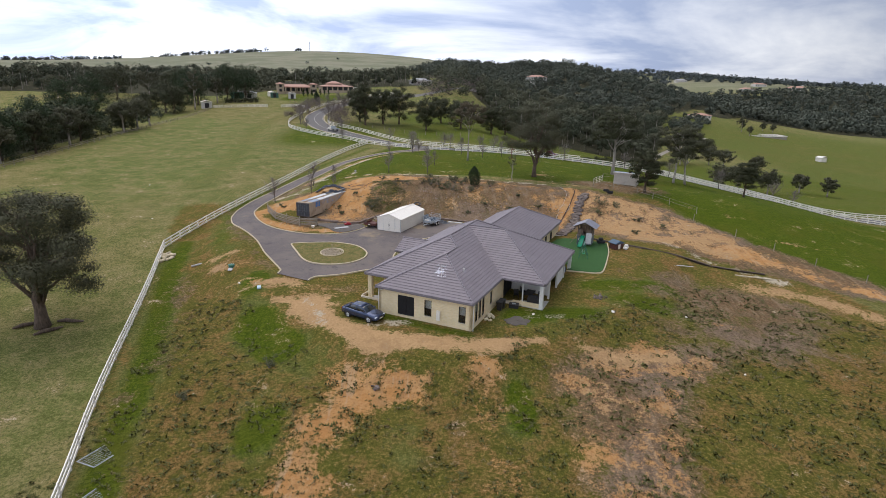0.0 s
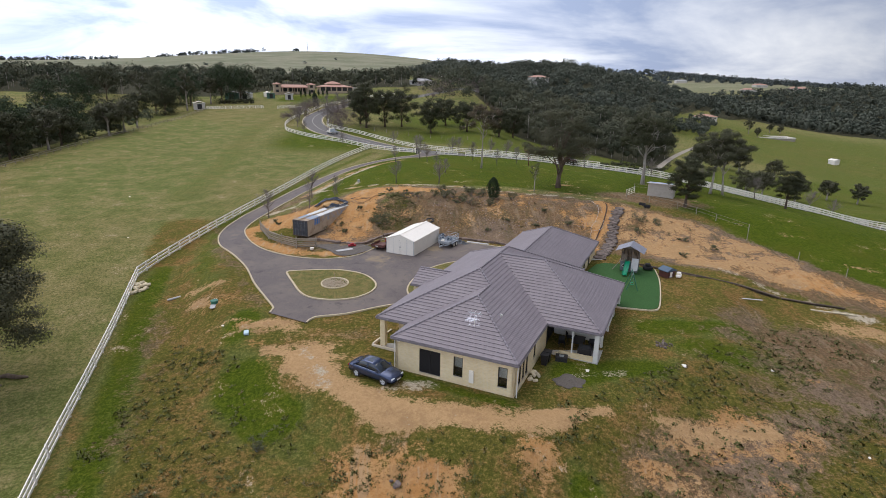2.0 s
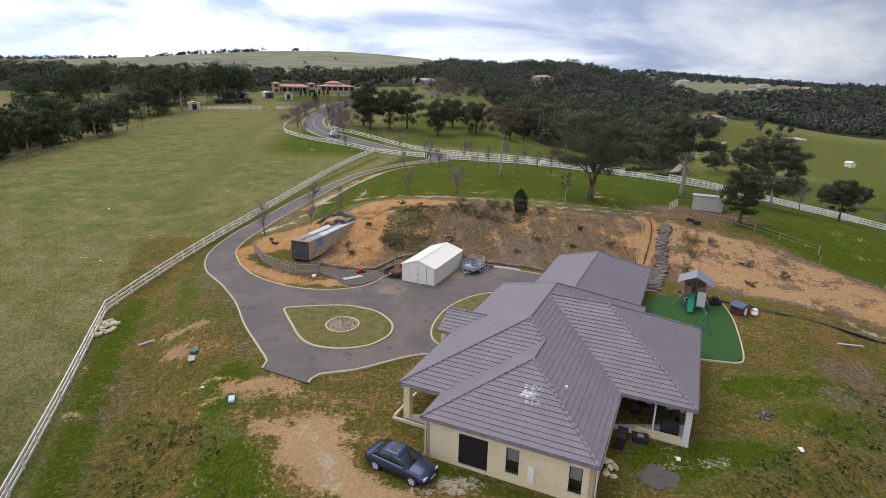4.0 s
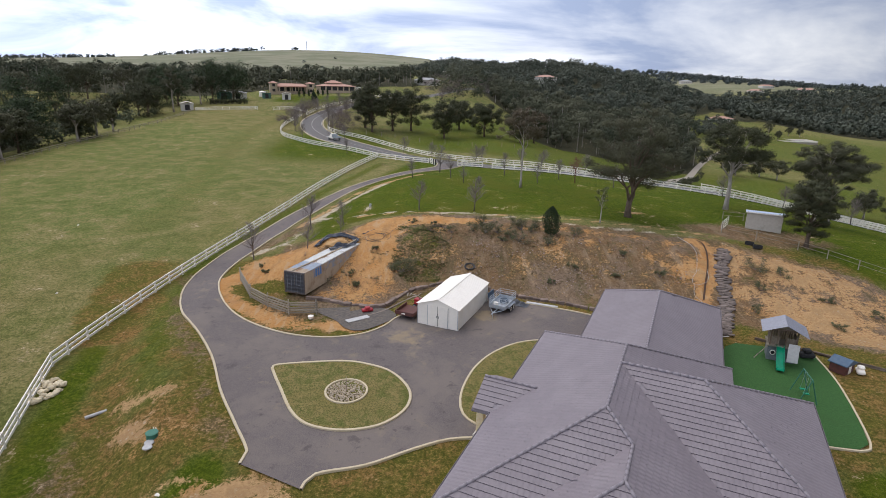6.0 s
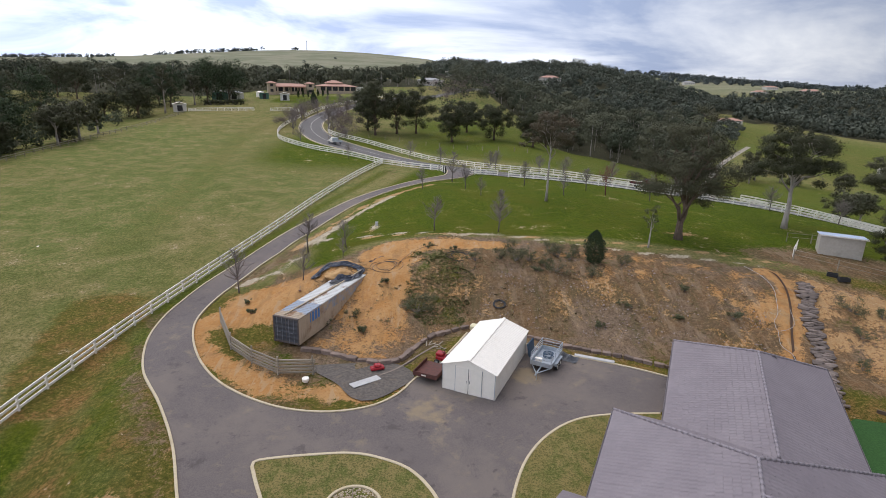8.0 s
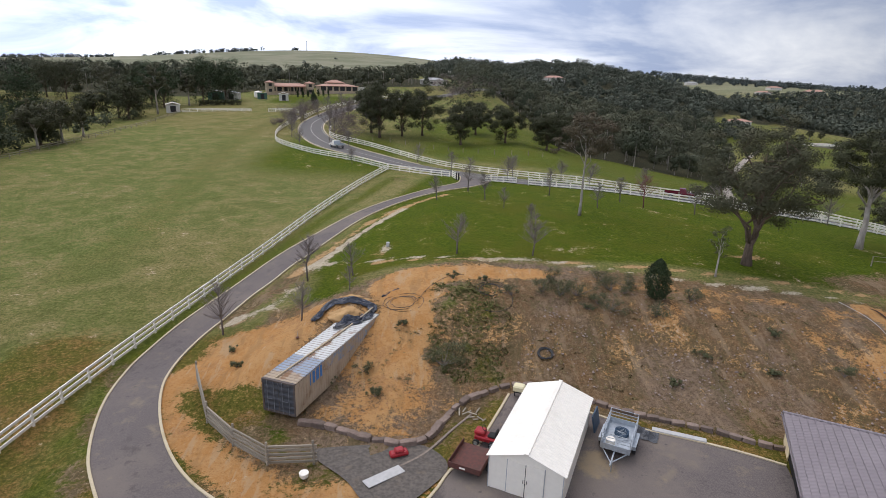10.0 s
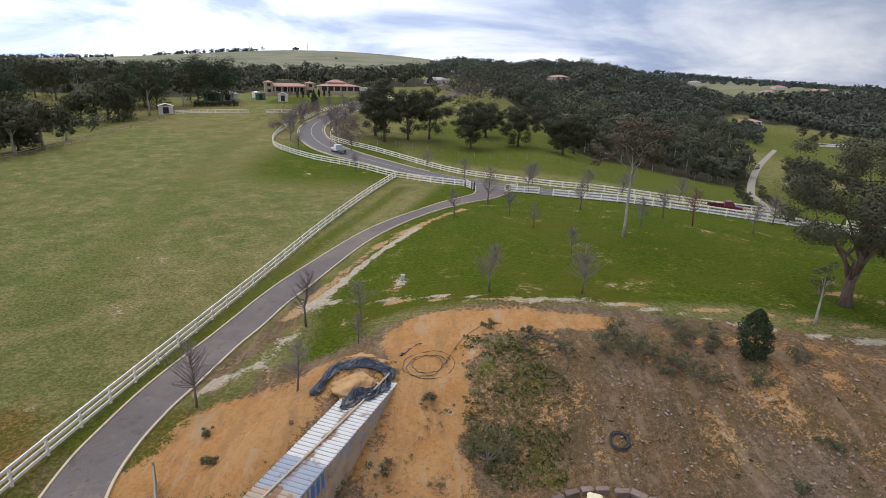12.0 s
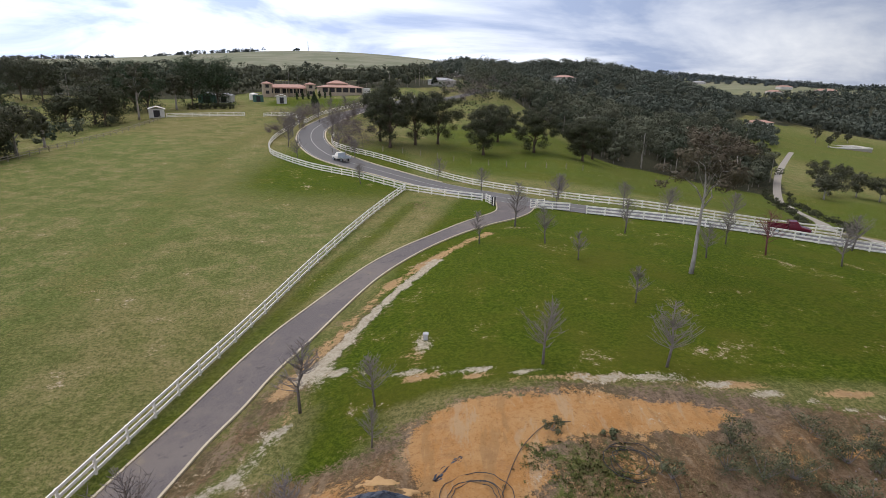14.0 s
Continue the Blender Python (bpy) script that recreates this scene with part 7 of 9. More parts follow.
solo("toy_car", boxes(((-0.55, -0.28, 0.06), (0.55, 0.28, 0.32)), ((-0.25, -0.26, 0.32), (0.3, 0.26, 0.5)), bevel=0.08), REDPAINT, "red plastic toy car on gravel", "toy", at=pose(-14.2, 90.2, high(-14.2, 90.2), 0, 0, 20))
solo("sheet_board", boxes(((-1.2, -0.35, 0.0), (1.2, 0.35, 0.05)), bevel=0.01), PLYWOOD, "grey board lying on gravel", "board", at=pose(-14.9, 88.3, high(-14.9, 88.3) + 0.05, 0, 2, 38))
solo("sheet_board", boxes(((-1.6, -0.2, 0.0), (1.6, 0.2, 0.1)), bevel=0.01), PLYWOOD, "pale timber planks stacked on the asphalt", "board", at=pose(3.4, 92.4, high(3.4, 92.4) + 0.09, 0, 0, -22))
solo("concrete_bowl", tube(bmesh.new(), [(0, 0, 0), (0, 0, 0.1), (0, 0, 0.34)], [0.16, 0.24, 0.27], 14), WHITE, "white tub standing beside the timber barrier", "tub", at=pose(-19.3, 88.2, high(-19.3, 88.2)))
solo("concrete_strip", kerb(curve([(-14.4, 89.0), (-12.7, 90.4), (-10.9, 92.9), (-9.6, 94.6)], 0.5), 0.16, 0.05), STONE, "cream concrete edging strip in gravel", "kerb", kind="structure")
solo("gravel_patch", sheet([np.array(p) for p in curve([(-19.4, 90.6), (-15.2, 91.2), (-12.7, 91.1), (-11.3, 89.3), (-12.5, 87.3), (-14.2, 85.8), (-15.6, 86.1), (-17, 88), (-18.8, 89.6)], 0.5, True)], 0.045, 0.8), surface("dark_gravel", (0.085, 0.074, 0.064), (0.15, 0.125, 0.105), 5, 0.9, 0.95, 0, 0.8, 0.05, (0.19, 0.135, 0.09)), "dark crushed gravel patch", "gravel", kind="structure", smooth=True)
CRUMPLE = surface("dark_plastic_sheet", (0.07, 0.072, 0.078), (0.12, 0.122, 0.13), 5, 1.2, 0.45, 0, 0.4, 0.03, (0.05, 0.05, 0.055))
rng = np.random.default_rng(77)
lumps = [(rng.uniform(-0.7, 0.7), rng.uniform(-0.45, 0.45), rng.uniform(0.12, 0.4), rng.uniform(0.15, 0.35)) for _ in range(12)]
cv, cf = [], []
for j in range(15):
    for i in range(21):
        u, w = -1 + i * 0.1, -0.7 + j * 0.1
        z = sum(h * math.exp(-((u - a) ** 2 + (w - c) ** 2) / (r * r)) for a, c, h, r in lumps) * 0.55
        edge = max(0.0, 1 - (u / 1.02) ** 2 - 0.6 * (w / 0.72) ** 2)
        cv.append((u * (0.92 + 0.1 * rng.random()), w * (0.9 + 0.15 * rng.random()), 0.02 + z * min(1, edge * 2.2) + 0.03 * rng.random()))
        if i and j:
            k = j * 21 + i
            cf.append((k - 22, k - 21, k, k - 1))
solo("plastic_sheet", (cv, cf), CRUMPLE, "dark grey plastic sheeting heaped beside the trailer", "sheeting", at=pose(1.15, 92.6, high(1.15, 92.6) + 0.06, 0, 0, -30))
bin_ = thing("feed_bin", "cream plastic bin on a dark stand behind the shed", "bin", at=pose(-6.15, 96.7, high(-6.15, 96.7), 0, 0, -20))
part("stand", boxes(((-0.34, -0.04, 0.0), (-0.26, 0.04, 0.5)), ((0.26, -0.04, 0.0), (0.34, 0.04, 0.5)), ((-0.34, -0.3, 0.5), (0.34, 0.3, 0.55))), FRAME, bin_)
part("bin", boxes(((-0.4, -0.34, 0.55), (0.4, 0.34, 1.0)), bevel=0.09), surface("cream_plastic", (0.74, 0.66, 0.42), (0.68, 0.6, 0.38), 5, 1, 0.5), bin_)
scraps = random.Random(91)
for i in range(9):
    a, l = scraps.uniform(0, 180), scraps.uniform(0.3, 0.8)
    x, y = -10.0 + scraps.uniform(-0.9, 1.3), 94.3 + scraps.uniform(-0.6, 0.8)
    solo("timber_offcut", boxes(((-l / 2, -0.05, 0.0), (l / 2, 0.05, 0.05)), bevel=0.012), TIMBER, "weathered timber offcut lying behind the shed", "timber", group="timber offcuts", at=pose(x, y, high(x, y) + 0.03 + 0.01 * i, scraps.uniform(-6, 6), scraps.uniform(-8, 8), a))
solo("steel_sheet", boxes(((-0.7, -0.05, 0), (0.7, 0.05, 1.2)), bevel=0.01), BLUEPAINT, "blue drum and panels leaning behind the shed", "panel", at=pose(-1.6, 93.2, high(-1.6, 93.2), -12, 0, 62))

# ---- the car ----
PAINT = surface("navy_car_paint", (0.055, 0.07, 0.12), (0.065, 0.08, 0.135), 3, 1, 0.24, 0.6, 0.0, 0.0, (0.05, 0.064, 0.11), 0.6)
CARGLASS = surface("dark_car_glass", (0.02, 0.026, 0.03), (0.025, 0.03, 0.034), 2, 1, 0.05, 0, 0, 0, None, 0.8)
LAMP = surface("lamp_glass", (0.75, 0.77, 0.8), (0.7, 0.72, 0.75), 4, 1, 0.1, 0.2, 0)
TAIL = surface("tail_lamp", (0.35, 0.01, 0.012), (0.3, 0.01, 0.012), 4, 1, 0.15)


def loft(sections, closed=True):
    """A skin over cross-sections, each a list of points."""
    bm = bmesh.new()
    rings = [[bm.verts.new(p) for p in s] for s in sections]
    n = len(rings[0])
    for a, b in zip(rings, rings[1:]):
        for k in range(n if closed else n - 1):
            bm.faces.new((a[k], a[(k + 1) % n], b[(k + 1) % n], b[k]))
    bm.faces.new(rings[0][::-1])
    bm.faces.new(rings[-1])
    bmesh.ops.recalc_face_normals(bm, faces=bm.faces)
    return bm


def sedan(name, label, at, paint, glass, length=4.58, width=1.78, roof=1.42):
    """A saloon, nose towards +y."""
    car = thing(name, label, "car", at=at)
    h, hw = length / 2, width / 2
    prof = ((-h, 0.36, 0.62, 0.80), (-h + 0.12, 0.3, 0.92, 0.93), (-h + 0.75, 0.26, 0.99, 0.98), (-0.9, 0.24, 0.98, 1.0), (0.4, 0.24, 0.95, 1.0), (1.05, 0.26, 0.93, 0.99), (h - 0.55, 0.28, 0.82, 0.96), (h - 0.14, 0.3, 0.7, 0.88), (h, 0.36, 0.56, 0.74))
    secs = []
    for y, lo, hi, w in prof:
        x = hw * w
        secs.append([(-x * 0.92, y, lo), (-x, y, lo + 0.16), (-x, y, hi - 0.14), (-x * 0.93, y, hi - 0.03), (-x * 0.55, y, hi + 0.015), (0, y, hi + 0.03), (x * 0.55, y, hi + 0.015), (x * 0.93, y, hi - 0.03), (x, y, hi - 0.14), (x, y, lo + 0.16), (x * 0.92, y, lo)])
    part("body", loft(secs), paint, car, smooth=True)
    cab = ((-1.75, 0.98, 0.99, 0.84), (-1.2, 0.96, 1.3, 0.72), (-0.85, 0.95, roof, 0.66), (-0.1, 0.94, roof + 0.01, 0.67), (0.3, 0.93, roof - 0.06, 0.68), (1.05, 0.92, 0.97, 0.82))
    secs = []
    for y, lo, hi, w in cab:
        x = hw * w
        secs.append([(-hw * 0.9, y, lo - 0.06), (-x, y, hi - 0.05), (-x * 0.8, y, hi), (0, y, hi + 0.02), (x * 0.8, y, hi), (x, y, hi - 0.05), (hw * 0.9, y, lo - 0.06)])
    part("cabin_glass", loft(secs), glass, car, "dark tinted glass house", smooth=True)
    secs = []
    for y, hi, w in ((-1.22, 1.315, 0.69), (-0.85, roof + 0.012, 0.66), (-0.1, roof + 0.022, 0.67), (0.34, roof - 0.045, 0.67)):
        x = hw * w
        secs.append([(-x, y, hi - 0.07), (-x * 0.97, y, hi - 0.02), (-x * 0.7, y, hi + 0.01), (0, y, hi + 0.022), (x * 0.7, y, hi + 0.01), (x * 0.97, y, hi - 0.02), (x, y, hi - 0.07)])
    part("roof_panel", loft(secs), paint, car, smooth=True)
    part("sunroof", boxes(((-0.4, -0.55, roof + 0.028), (0.4, -0.05, roof + 0.04)), bevel=0.005), glass, car)
    for s in (-1, 1):
        part("pillar", tube(bmesh.new(), [(s * hw * 0.86, 1.02, 0.95), (s * hw * 0.69, 0.32, roof - 0.07)], 0.04, 6), paint, car)
        part("pillar", tube(bmesh.new(), [(s * hw * 0.88, -1.72, 0.98), (s * hw * 0.7, -1.2, 1.27)], 0.07, 6), paint, car)
        part("pillar", tube(bmesh.new(), [(s * hw * 0.9, -0.3, 0.95), (s * hw * 0.7, -0.3, roof - 0.04)], 0.035, 6), paint, car)
        part("mirror", boxes(((s * hw * 1.02 - 0.09, 0.72, 0.95), (s * hw * 1.02 + 0.09, 0.86, 1.08)), bevel=0.03), paint, car)
        part("headlight", boxes(((s * hw * 0.66 - 0.2, h - 0.22, 0.58), (s * hw * 0.66 + 0.2, h - 0.09, 0.7)), bevel=0.03), LAMP, car)
        part("tail_light", boxes(((s * hw * 0.66 - 0.2, -h - 0.01, 0.68), (s * hw * 0.66 + 0.2, -h + 0.12, 0.84)), bevel=0.03), TAIL, car)
        part("window_line", tube(bmesh.new(), [(s * hw * 0.9, -1.6, 0.97), (s * hw * 0.915, -0.3, 0.945), (s * hw * 0.9, 0.95, 0.93)], 0.012, 5), GALV, car)
        part("door_seam", boxes(((s * hw * 1.0 - 0.004, -0.3, 0.4), (s * hw * 1.0 + 0.004, -0.28, 0.9))), FRAME, car)
        for y in (-1.32, 1.36):
            part("wheel_arch", tube(bmesh.new(), [(s * (hw - 0.12), y, 0.32), (s * (hw + 0.004), y, 0.32)], 0.36, 18), FRAME, car)
            wheel(car, (s * (hw - 0.06), y, 0.315), 0.315, 0.2, "x", LAMP)
    part("grille", boxes(((-0.32, h - 0.03, 0.42), (0.32, h + 0.015, 0.66)), bevel=0.02), FRAME, car)
    part("number_plate", boxes(((-0.26, h + 0.01, 0.44), (0.26, h + 0.025, 0.54))), WHITE, car)
    part("number_plate", boxes(((-0.26, -h - 0.02, 0.5), (0.26, -h + 0.0, 0.6))), WHITE, car)
    return car


sedan("car", "dark blue four-door sedan parked on bare clay", pose(-7.6, 56.75, high(-7.6, 56.75) - 0.02, 0, 0, -122), PAINT, CARGLASS)

# ---- play area ----
turf_ring = [(18.0, 83.6), (19.3, 84.3), (21.8, 83.6), (24.9, 81.8), (24.3, 78.5), (22.6, 73.8), (20.9, 70.4), (19.9, 69.9), (16.7, 70.4), (16.9, 72.6), (14.2, 74.2), (15.4, 80)]
solo("play_lawn", sheet([np.array(p) for p in turf_ring], 0.07, 0.8), TURF, "bright green artificial turf play area", "turf", kind="structure", smooth=True)
solo("turf_kerb", kerb(curve([(24.9, 81.8), (24.0, 78), (22.5, 73.8), (21.1, 70.5), (20.3, 69.8), (19.0, 69.9), (16.4, 70.5)], 0.4), 0.14, 0.12), CONCRETE, "white concrete kerb round the turf", "kerb", kind="structure")
solo("side_path", sheet([np.array(p) for p in ((15.4, 80), (17.2, 85.2), (19.4, 85.6), (19.6, 86.6), (18.6, 88.2), (16.0, 82.5), (13.6, 76.6))], 0.06, 0.9), FLOOR, "pale concrete path along the house", "path", kind="structure")

CUBBYWOOD = surface("brown_cubby_wood", (0.24, 0.185, 0.135), (0.17, 0.13, 0.1), 5, 0.9, 0.9, 0, 0.4, 0.01, vary=0.2)
PLAY = pose(21.6, 81.7, high(21.6, 81.7) + 0.08, 0, 0, -27)
cubby = thing("cubby_house", "raised timber cubby house with a grey gable roof on posts", "playhouse", at=PLAY)
for x in (-0.95, 0.95):
    for y in (-0.8, 0.8):
        part("post", boxes(((x - 0.06, y - 0.06, -0.1), (x + 0.06, y + 0.06, 2.9)), bevel=0.01), TIMBER, cubby)
part("deck", boxes(((-1.15, -1.0, 1.25), (1.15, 0.95, 1.35)), bevel=0.01), TIMBER, cubby)
for k in range(12):
    x = -0.92 + k * 0.16
    if not -0.4 < x < 0.15:
        part("board", boxes(((x, -0.86, 1.35), (x + 0.14, -0.83, 2.15))), CUBBYWOOD, cubby)
    part("board", boxes(((x, 0.83, 1.35), (x + 0.14, 0.86, 2.6))), CUBBYWOOD, cubby)
for s in (-0.97, 0.97):
    for k in range(9):
        y = -0.78 + k * 0.17
        part("board", boxes(((s - 0.015, y, 1.35), (s + 0.015, y + 0.15, 2.15 if 2 < k < 7 else 2.75))), CUBBYWOOD, cubby)
for side in (-1, 1):
    part("roof_sheet", ribbed((0, -1.45, 3.4), (0, 1.3, 3.4), (side * 1.7, -1.45, 2.6), (side * 1.7, 1.3, 2.6), 12, 0.03 * side), CORRUGATED, cubby)
ga = [(-0.95, -0.84, 2.9), (0.95, -0.84, 2.9), (0, -0.84, 3.3)]
part("gable_board", (ga + [(x, y + 0.03, z) for x, y, z in ga], [(0, 1, 2), (5, 4, 3)]), TIMBER, cubby)
# closed base under the deck, with a round porthole
BASEBOARD = surface("grey_base_boards", (0.17, 0.19, 0.19), (0.13, 0.145, 0.15), 4, 0.9, 0.85, 0, 0.3, 0.01, (0.2, 0.17, 0.13))
DARKTIMBER = surface("dark_cubby_timber", (0.17, 0.115, 0.08), (0.12, 0.085, 0.06), 5, 0.9, 0.9, 0, 0.4, 0.01, vary=0.2)
for lo, hi in (((-1.02, -0.9, 0.0), (1.02, -0.86, 1.25)), ((-1.02, 0.86, 0.0), (1.02, 0.9, 1.25)), ((-1.02, -0.86, 0.0), (-0.98, 0.86, 1.25)), ((0.98, -0.86, 0.0), (1.02, 0.86, 1.25))):
    part("base_panel", boxes((lo, hi)), BASEBOARD, cubby)
part("porthole", tube(bmesh.new(), [(-0.62, -0.93, 0.7), (-0.62, -0.9, 0.7)], 0.22, 16), WHITE, cubby, "round white-rimmed porthole")
part("porthole", tube(bmesh.new(), [(-0.62, -0.945, 0.7), (-0.62, -0.93, 0.7)], 0.15, 16), FRAME, cubby)
for x in (-0.95, -0.42, 0.17, 0.95):
    part("front_stud", boxes(((x - 0.05, -0.92, 1.35), (x + 0.05, -0.84, 2.85))), DARKTIMBER, cubby)
part("top_plate", boxes(((-1.0, -0.93, 2.78), (1.0, -0.83, 2.9))), DARKTIMBER, cubby)
part("climbing_wall", boxes(((0.35, -1.75, 0.0), (1.15, -1.68, 1.5)), bevel=0.01), PLYWOOD, cubby, "pale climbing board leaning on the deck", at=pose(0, 0, 0, -14, 0, 0))
slide = [(-0.15, -0.95, 1.36), (-0.15, -1.4, 1.1), (-0.15, -2.4, 0.4), (-0.15, -2.8, 0.22), (-0.15, -3.1, 0.2)]
prof = ((-0.26, 0.16), (-0.24, 0.0), (0.24, 0.0), (0.26, 0.16), (0.3, 0.16), (0.28, -0.05), (-0.28, -0.05), (-0.3, 0.16))
part("slide", loft([[(x + a, y, z + b) for a, b in prof] for x, y, z in slide]), GREENPLASTIC, cubby, "green plastic slide")
part("ladder_rail", tube(bmesh.new(), [(-1.0, -0.9, 1.3), (-1.9, -1.1, 0.0)], 0.04, 6), TIMBER, cubby)
swing = thing("swing_frame", "timber and green play frame beside the cubby", "play frame", at=pose(19.8, 75.6, high(19.8, 75.6) + 0.08, 0, 0, -15))
for y in (-0.9, 0.9):
    part("leg", tube(bmesh.new(), [(-0.6, y, 0), (0, y, 1.9)], 0.04, 6), TANKGREEN, swing)
    part("leg", tube(bmesh.new(), [(0.6, y, 0), (0, y, 1.9)], 0.04, 6), TANKGREEN, swing)
part("top_bar", tube(bmesh.new(), [(0, -0.95, 1.9), (0, 0.95, 1.9)], 0.04, 6), TANKGREEN, swing)
for y in (-0.35, 0.35):
    part("seat", boxes(((-0.2, y - 0.12, 0.5), (0.2, y + 0.12, 0.54))), GREENPLASTIC, swing)
    for x in (-0.18, 0.18):
        part("chain", tube(bmesh.new(), [(x, y, 0.54), (0.3 * x, y, 1.9)], 0.012, 4), GALV, swing)
toyhouse = thing("toy_house", "red and blue plastic toy house at the turf's edge", "toy house", at=pose(25.5, 79.6, high(25.5, 79.6), 0, 0, 30))
part("walls", boxes(((-0.75, -0.6, 0), (0.75, 0.6, 0.85)), bevel=0.04), RUSTRED, toyhouse)
part("roof", loft([[(-0.9, y, 0.82), (-0.9, y, 0.9), (0, y, 1.25), (0.9, y, 0.9), (0.9, y, 0.82)] for y in (-0.72, 0.72)]), BLUEPAINT, toyhouse)
part("door", boxes(((-0.2, -0.625, 0.05), (0.2, -0.6, 0.7))), WHITE, toyhouse)
solo("toy_car", boxes(((-0.5, -0.3, 0.08), (0.5, 0.3, 0.42)), ((-0.2, -0.26, 0.42), (0.25, 0.26, 0.7)), bevel=0.1), WHITE, "white and green toy car by the toy house", "toy", at=pose(26.8, 79.2, high(26.8, 79.2), 0, 0, 60))
solo("toy_car", boxes(((-0.6, -0.35, 0.1), (0.6, 0.35, 0.5)), ((-0.35, -0.3, 0.5), (0.3, 0.3, 0.85)), bevel=0.1), RUBBER, "black toy car on the turf", "toy", at=pose(23.9, 81.6, high(23.9, 81.6) + 0.08, 0, 0, -10))

# sleeper edge below the sandy slope
sleepers = thing("sleeper_edge", "low dark timber sleeper wall along the slope", "retaining wall")
line = curve([(21.5, 85.2), (25.1, 82.6), (29.2, 79.6), (33.4, 77.6), (38, 76.4), (44.5, 74.6)], 2.4)
sl = mesh_of(boxes(((0, -0.05, -0.3), (1, 0.05, 0.1)), bevel=0.02), "sleeper", surface("dark_sleeper", (0.2, 0.15, 0.11), (0.14, 0.105, 0.08), 5, 1, 0.95, 0, 0.5, 0.02, vary=0.25))
for p, q in zip(line, line[1:]):
    za, zb, l = high(*p) + 0.12, high(*q) + 0.12, math.dist(p, q)
    for k in range(2):
        put("sleeper", sl, sleepers, Matrix.Translation((p[0], p[1], za - 0.08 + 0.12 * k)) @ Matrix.Rotation(math.atan2(q[1] - p[1], q[0] - p[0]), 4, "Z") @ Matrix.Rotation(-math.atan2(zb - za, l), 4, "Y") @ Matrix.Diagonal((l, 1, 1, 1)))
solo("timber_plank", boxes(((-1.9, -0.1, 0), (1.9, 0.1, 0.05)), bevel=0.01), PLYWOOD, "pale boards lying beside the sleeper wall", "board", at=pose(32.4, 74.4, high(32.4, 74.4) + 0.03, 0, 0, -14))
solo("timber_plank", boxes(((-2.4, -0.1, 0), (2.4, 0.1, 0.12)), bevel=0.01), LIMESTONE, "long pale beam at the slope's foot", "board", at=pose(42.5, 73.6, high(42.5, 73.6) + 0.03, 0, 2, -14))

# ---- rubble, tanks and scraps on the grass ----
def rock_pile(cx, cy, rx, ry, count, material, label, seed, size=0.34, name="rubble_pile", tall=0.35):
    r = random.Random(seed)
    pile = thing(name, label, "stones")
    kinds = [rock_mesh(seed + k, (1.3, 0.9, 0.65), "stone", material, 0.4) for k in range(4)]
    for k in range(count):
        a, d = r.random() * 6.283, math.sqrt(r.random())
        x, y = cx + rx * d * math.cos(a), cy + ry * d * math.sin(a)
        s = size * r.uniform(0.6, 1.5)
        put("stone", r.choice(kinds), pile, pose(x, y, high(x, y) + s * 0.2 + tall * (1 - d) * r.random(), r.uniform(-40, 40), r.uniform(-40, 40), r.uniform(0, 360)) @ Matrix.Diagonal((s, s, s, 1)))
    return pile


rock_pile(-37.9, 78.4, 1.0, 1.6, 46, LIMESTONE, "heap of pale broken limestone by the fence", 41, 0.45)
rock_pile(18.5, 62.7, 0.9, 0.7, 26, SLATE, "ring of dark stones round an old fire pit", 42, 0.2, "fire_pit", 0.06)
rock_pile(5.3, 57.0, 0.5, 0.9, 14, LIMESTONE, "pale broken blocks against the house wall", 43, 0.34)
rock_pile(9.4, 60.6, 1.6, 0.5, 26, LIMESTONE, "builder's rubble along the verandah edge", 44, 0.24)
rock_pile(-5.6, 46.6, 0.45, 0.3, 3, SLATE, "lone grey rocks on bare clay", 45, 0.5, "loose_rocks", 0.0)
for k, (x, y, s) in enumerate(((18.9, 59.1, 0.5), (10.1, 57.9, 0.45), (27.5, 60.2, 0.3), (-23.4, 66.0, 0.3), (-60, 120, 0.35), (-48, 96, 0.25), (28.5, 49.5, 0.25))):
    s *= 0.55
    solo("scrap", boxes(((-s, -0.5 * s, 0), (0.8 * s, 0.5 * s, 0.06)), ((-0.4 * s, -0.7 * s, 0.02), (0.5 * s, 0.3 * s, 0.1)), bevel=0.02), WHITE, "scrap of white builder's debris on the grass", "debris", "white scraps", at=pose(x, y, high(x, y) + 0.01, rs.uniform(-6, 6), rs.uniform(-6, 6), rs.uniform(0, 180)))

tank = thing("septic_lid", "green septic tank riser with pale round lids", "tank", at=pose(-26.0, 71.0, high(-26, 71)) @ Matrix.Diagonal((0.6, 0.6, 0.6, 1)))
part("riser", tube(bmesh.new(), [(0, 0, -0.2), (0, 0, 0.55)], [0.62, 0.58], 18), TANKGREEN, tank)
part("lid", tube(bmesh.new(), [(0, 0, 0.55), (0, 0, 0.62), (0, 0, 0.68)], [0.66, 0.66, 0.5], 18), TANKGREEN, tank)
for x, y in ((0.1, -0.95), (0.3, -1.75)):
    part("round_cover", tube(bmesh.new(), [(x, y, 0.0), (x, y, 0.1)], [0.5, 0.46], 16), PLYWOOD, tank)
for x in (-0.15, 0.12):
    part("vent_pipe", tube(bmesh.new(), [(x, 0.75, -0.1), (x - 0.05, 0.8, 0.7)], 0.05, 8), WHITE, tank)
solo("water_meter_box", boxes(((-0.22, -0.4, 0), (0.22, 0.4, 0.22)), bevel=0.04), surface("pale_blue_lid", (0.5, 0.62, 0.66), (0.45, 0.58, 0.62), 4, 1, 0.6), "pale blue service box set in the grass", "service box", at=pose(-20.4, 63.9, high(-20.4, 63.9), 0, 0, 15))
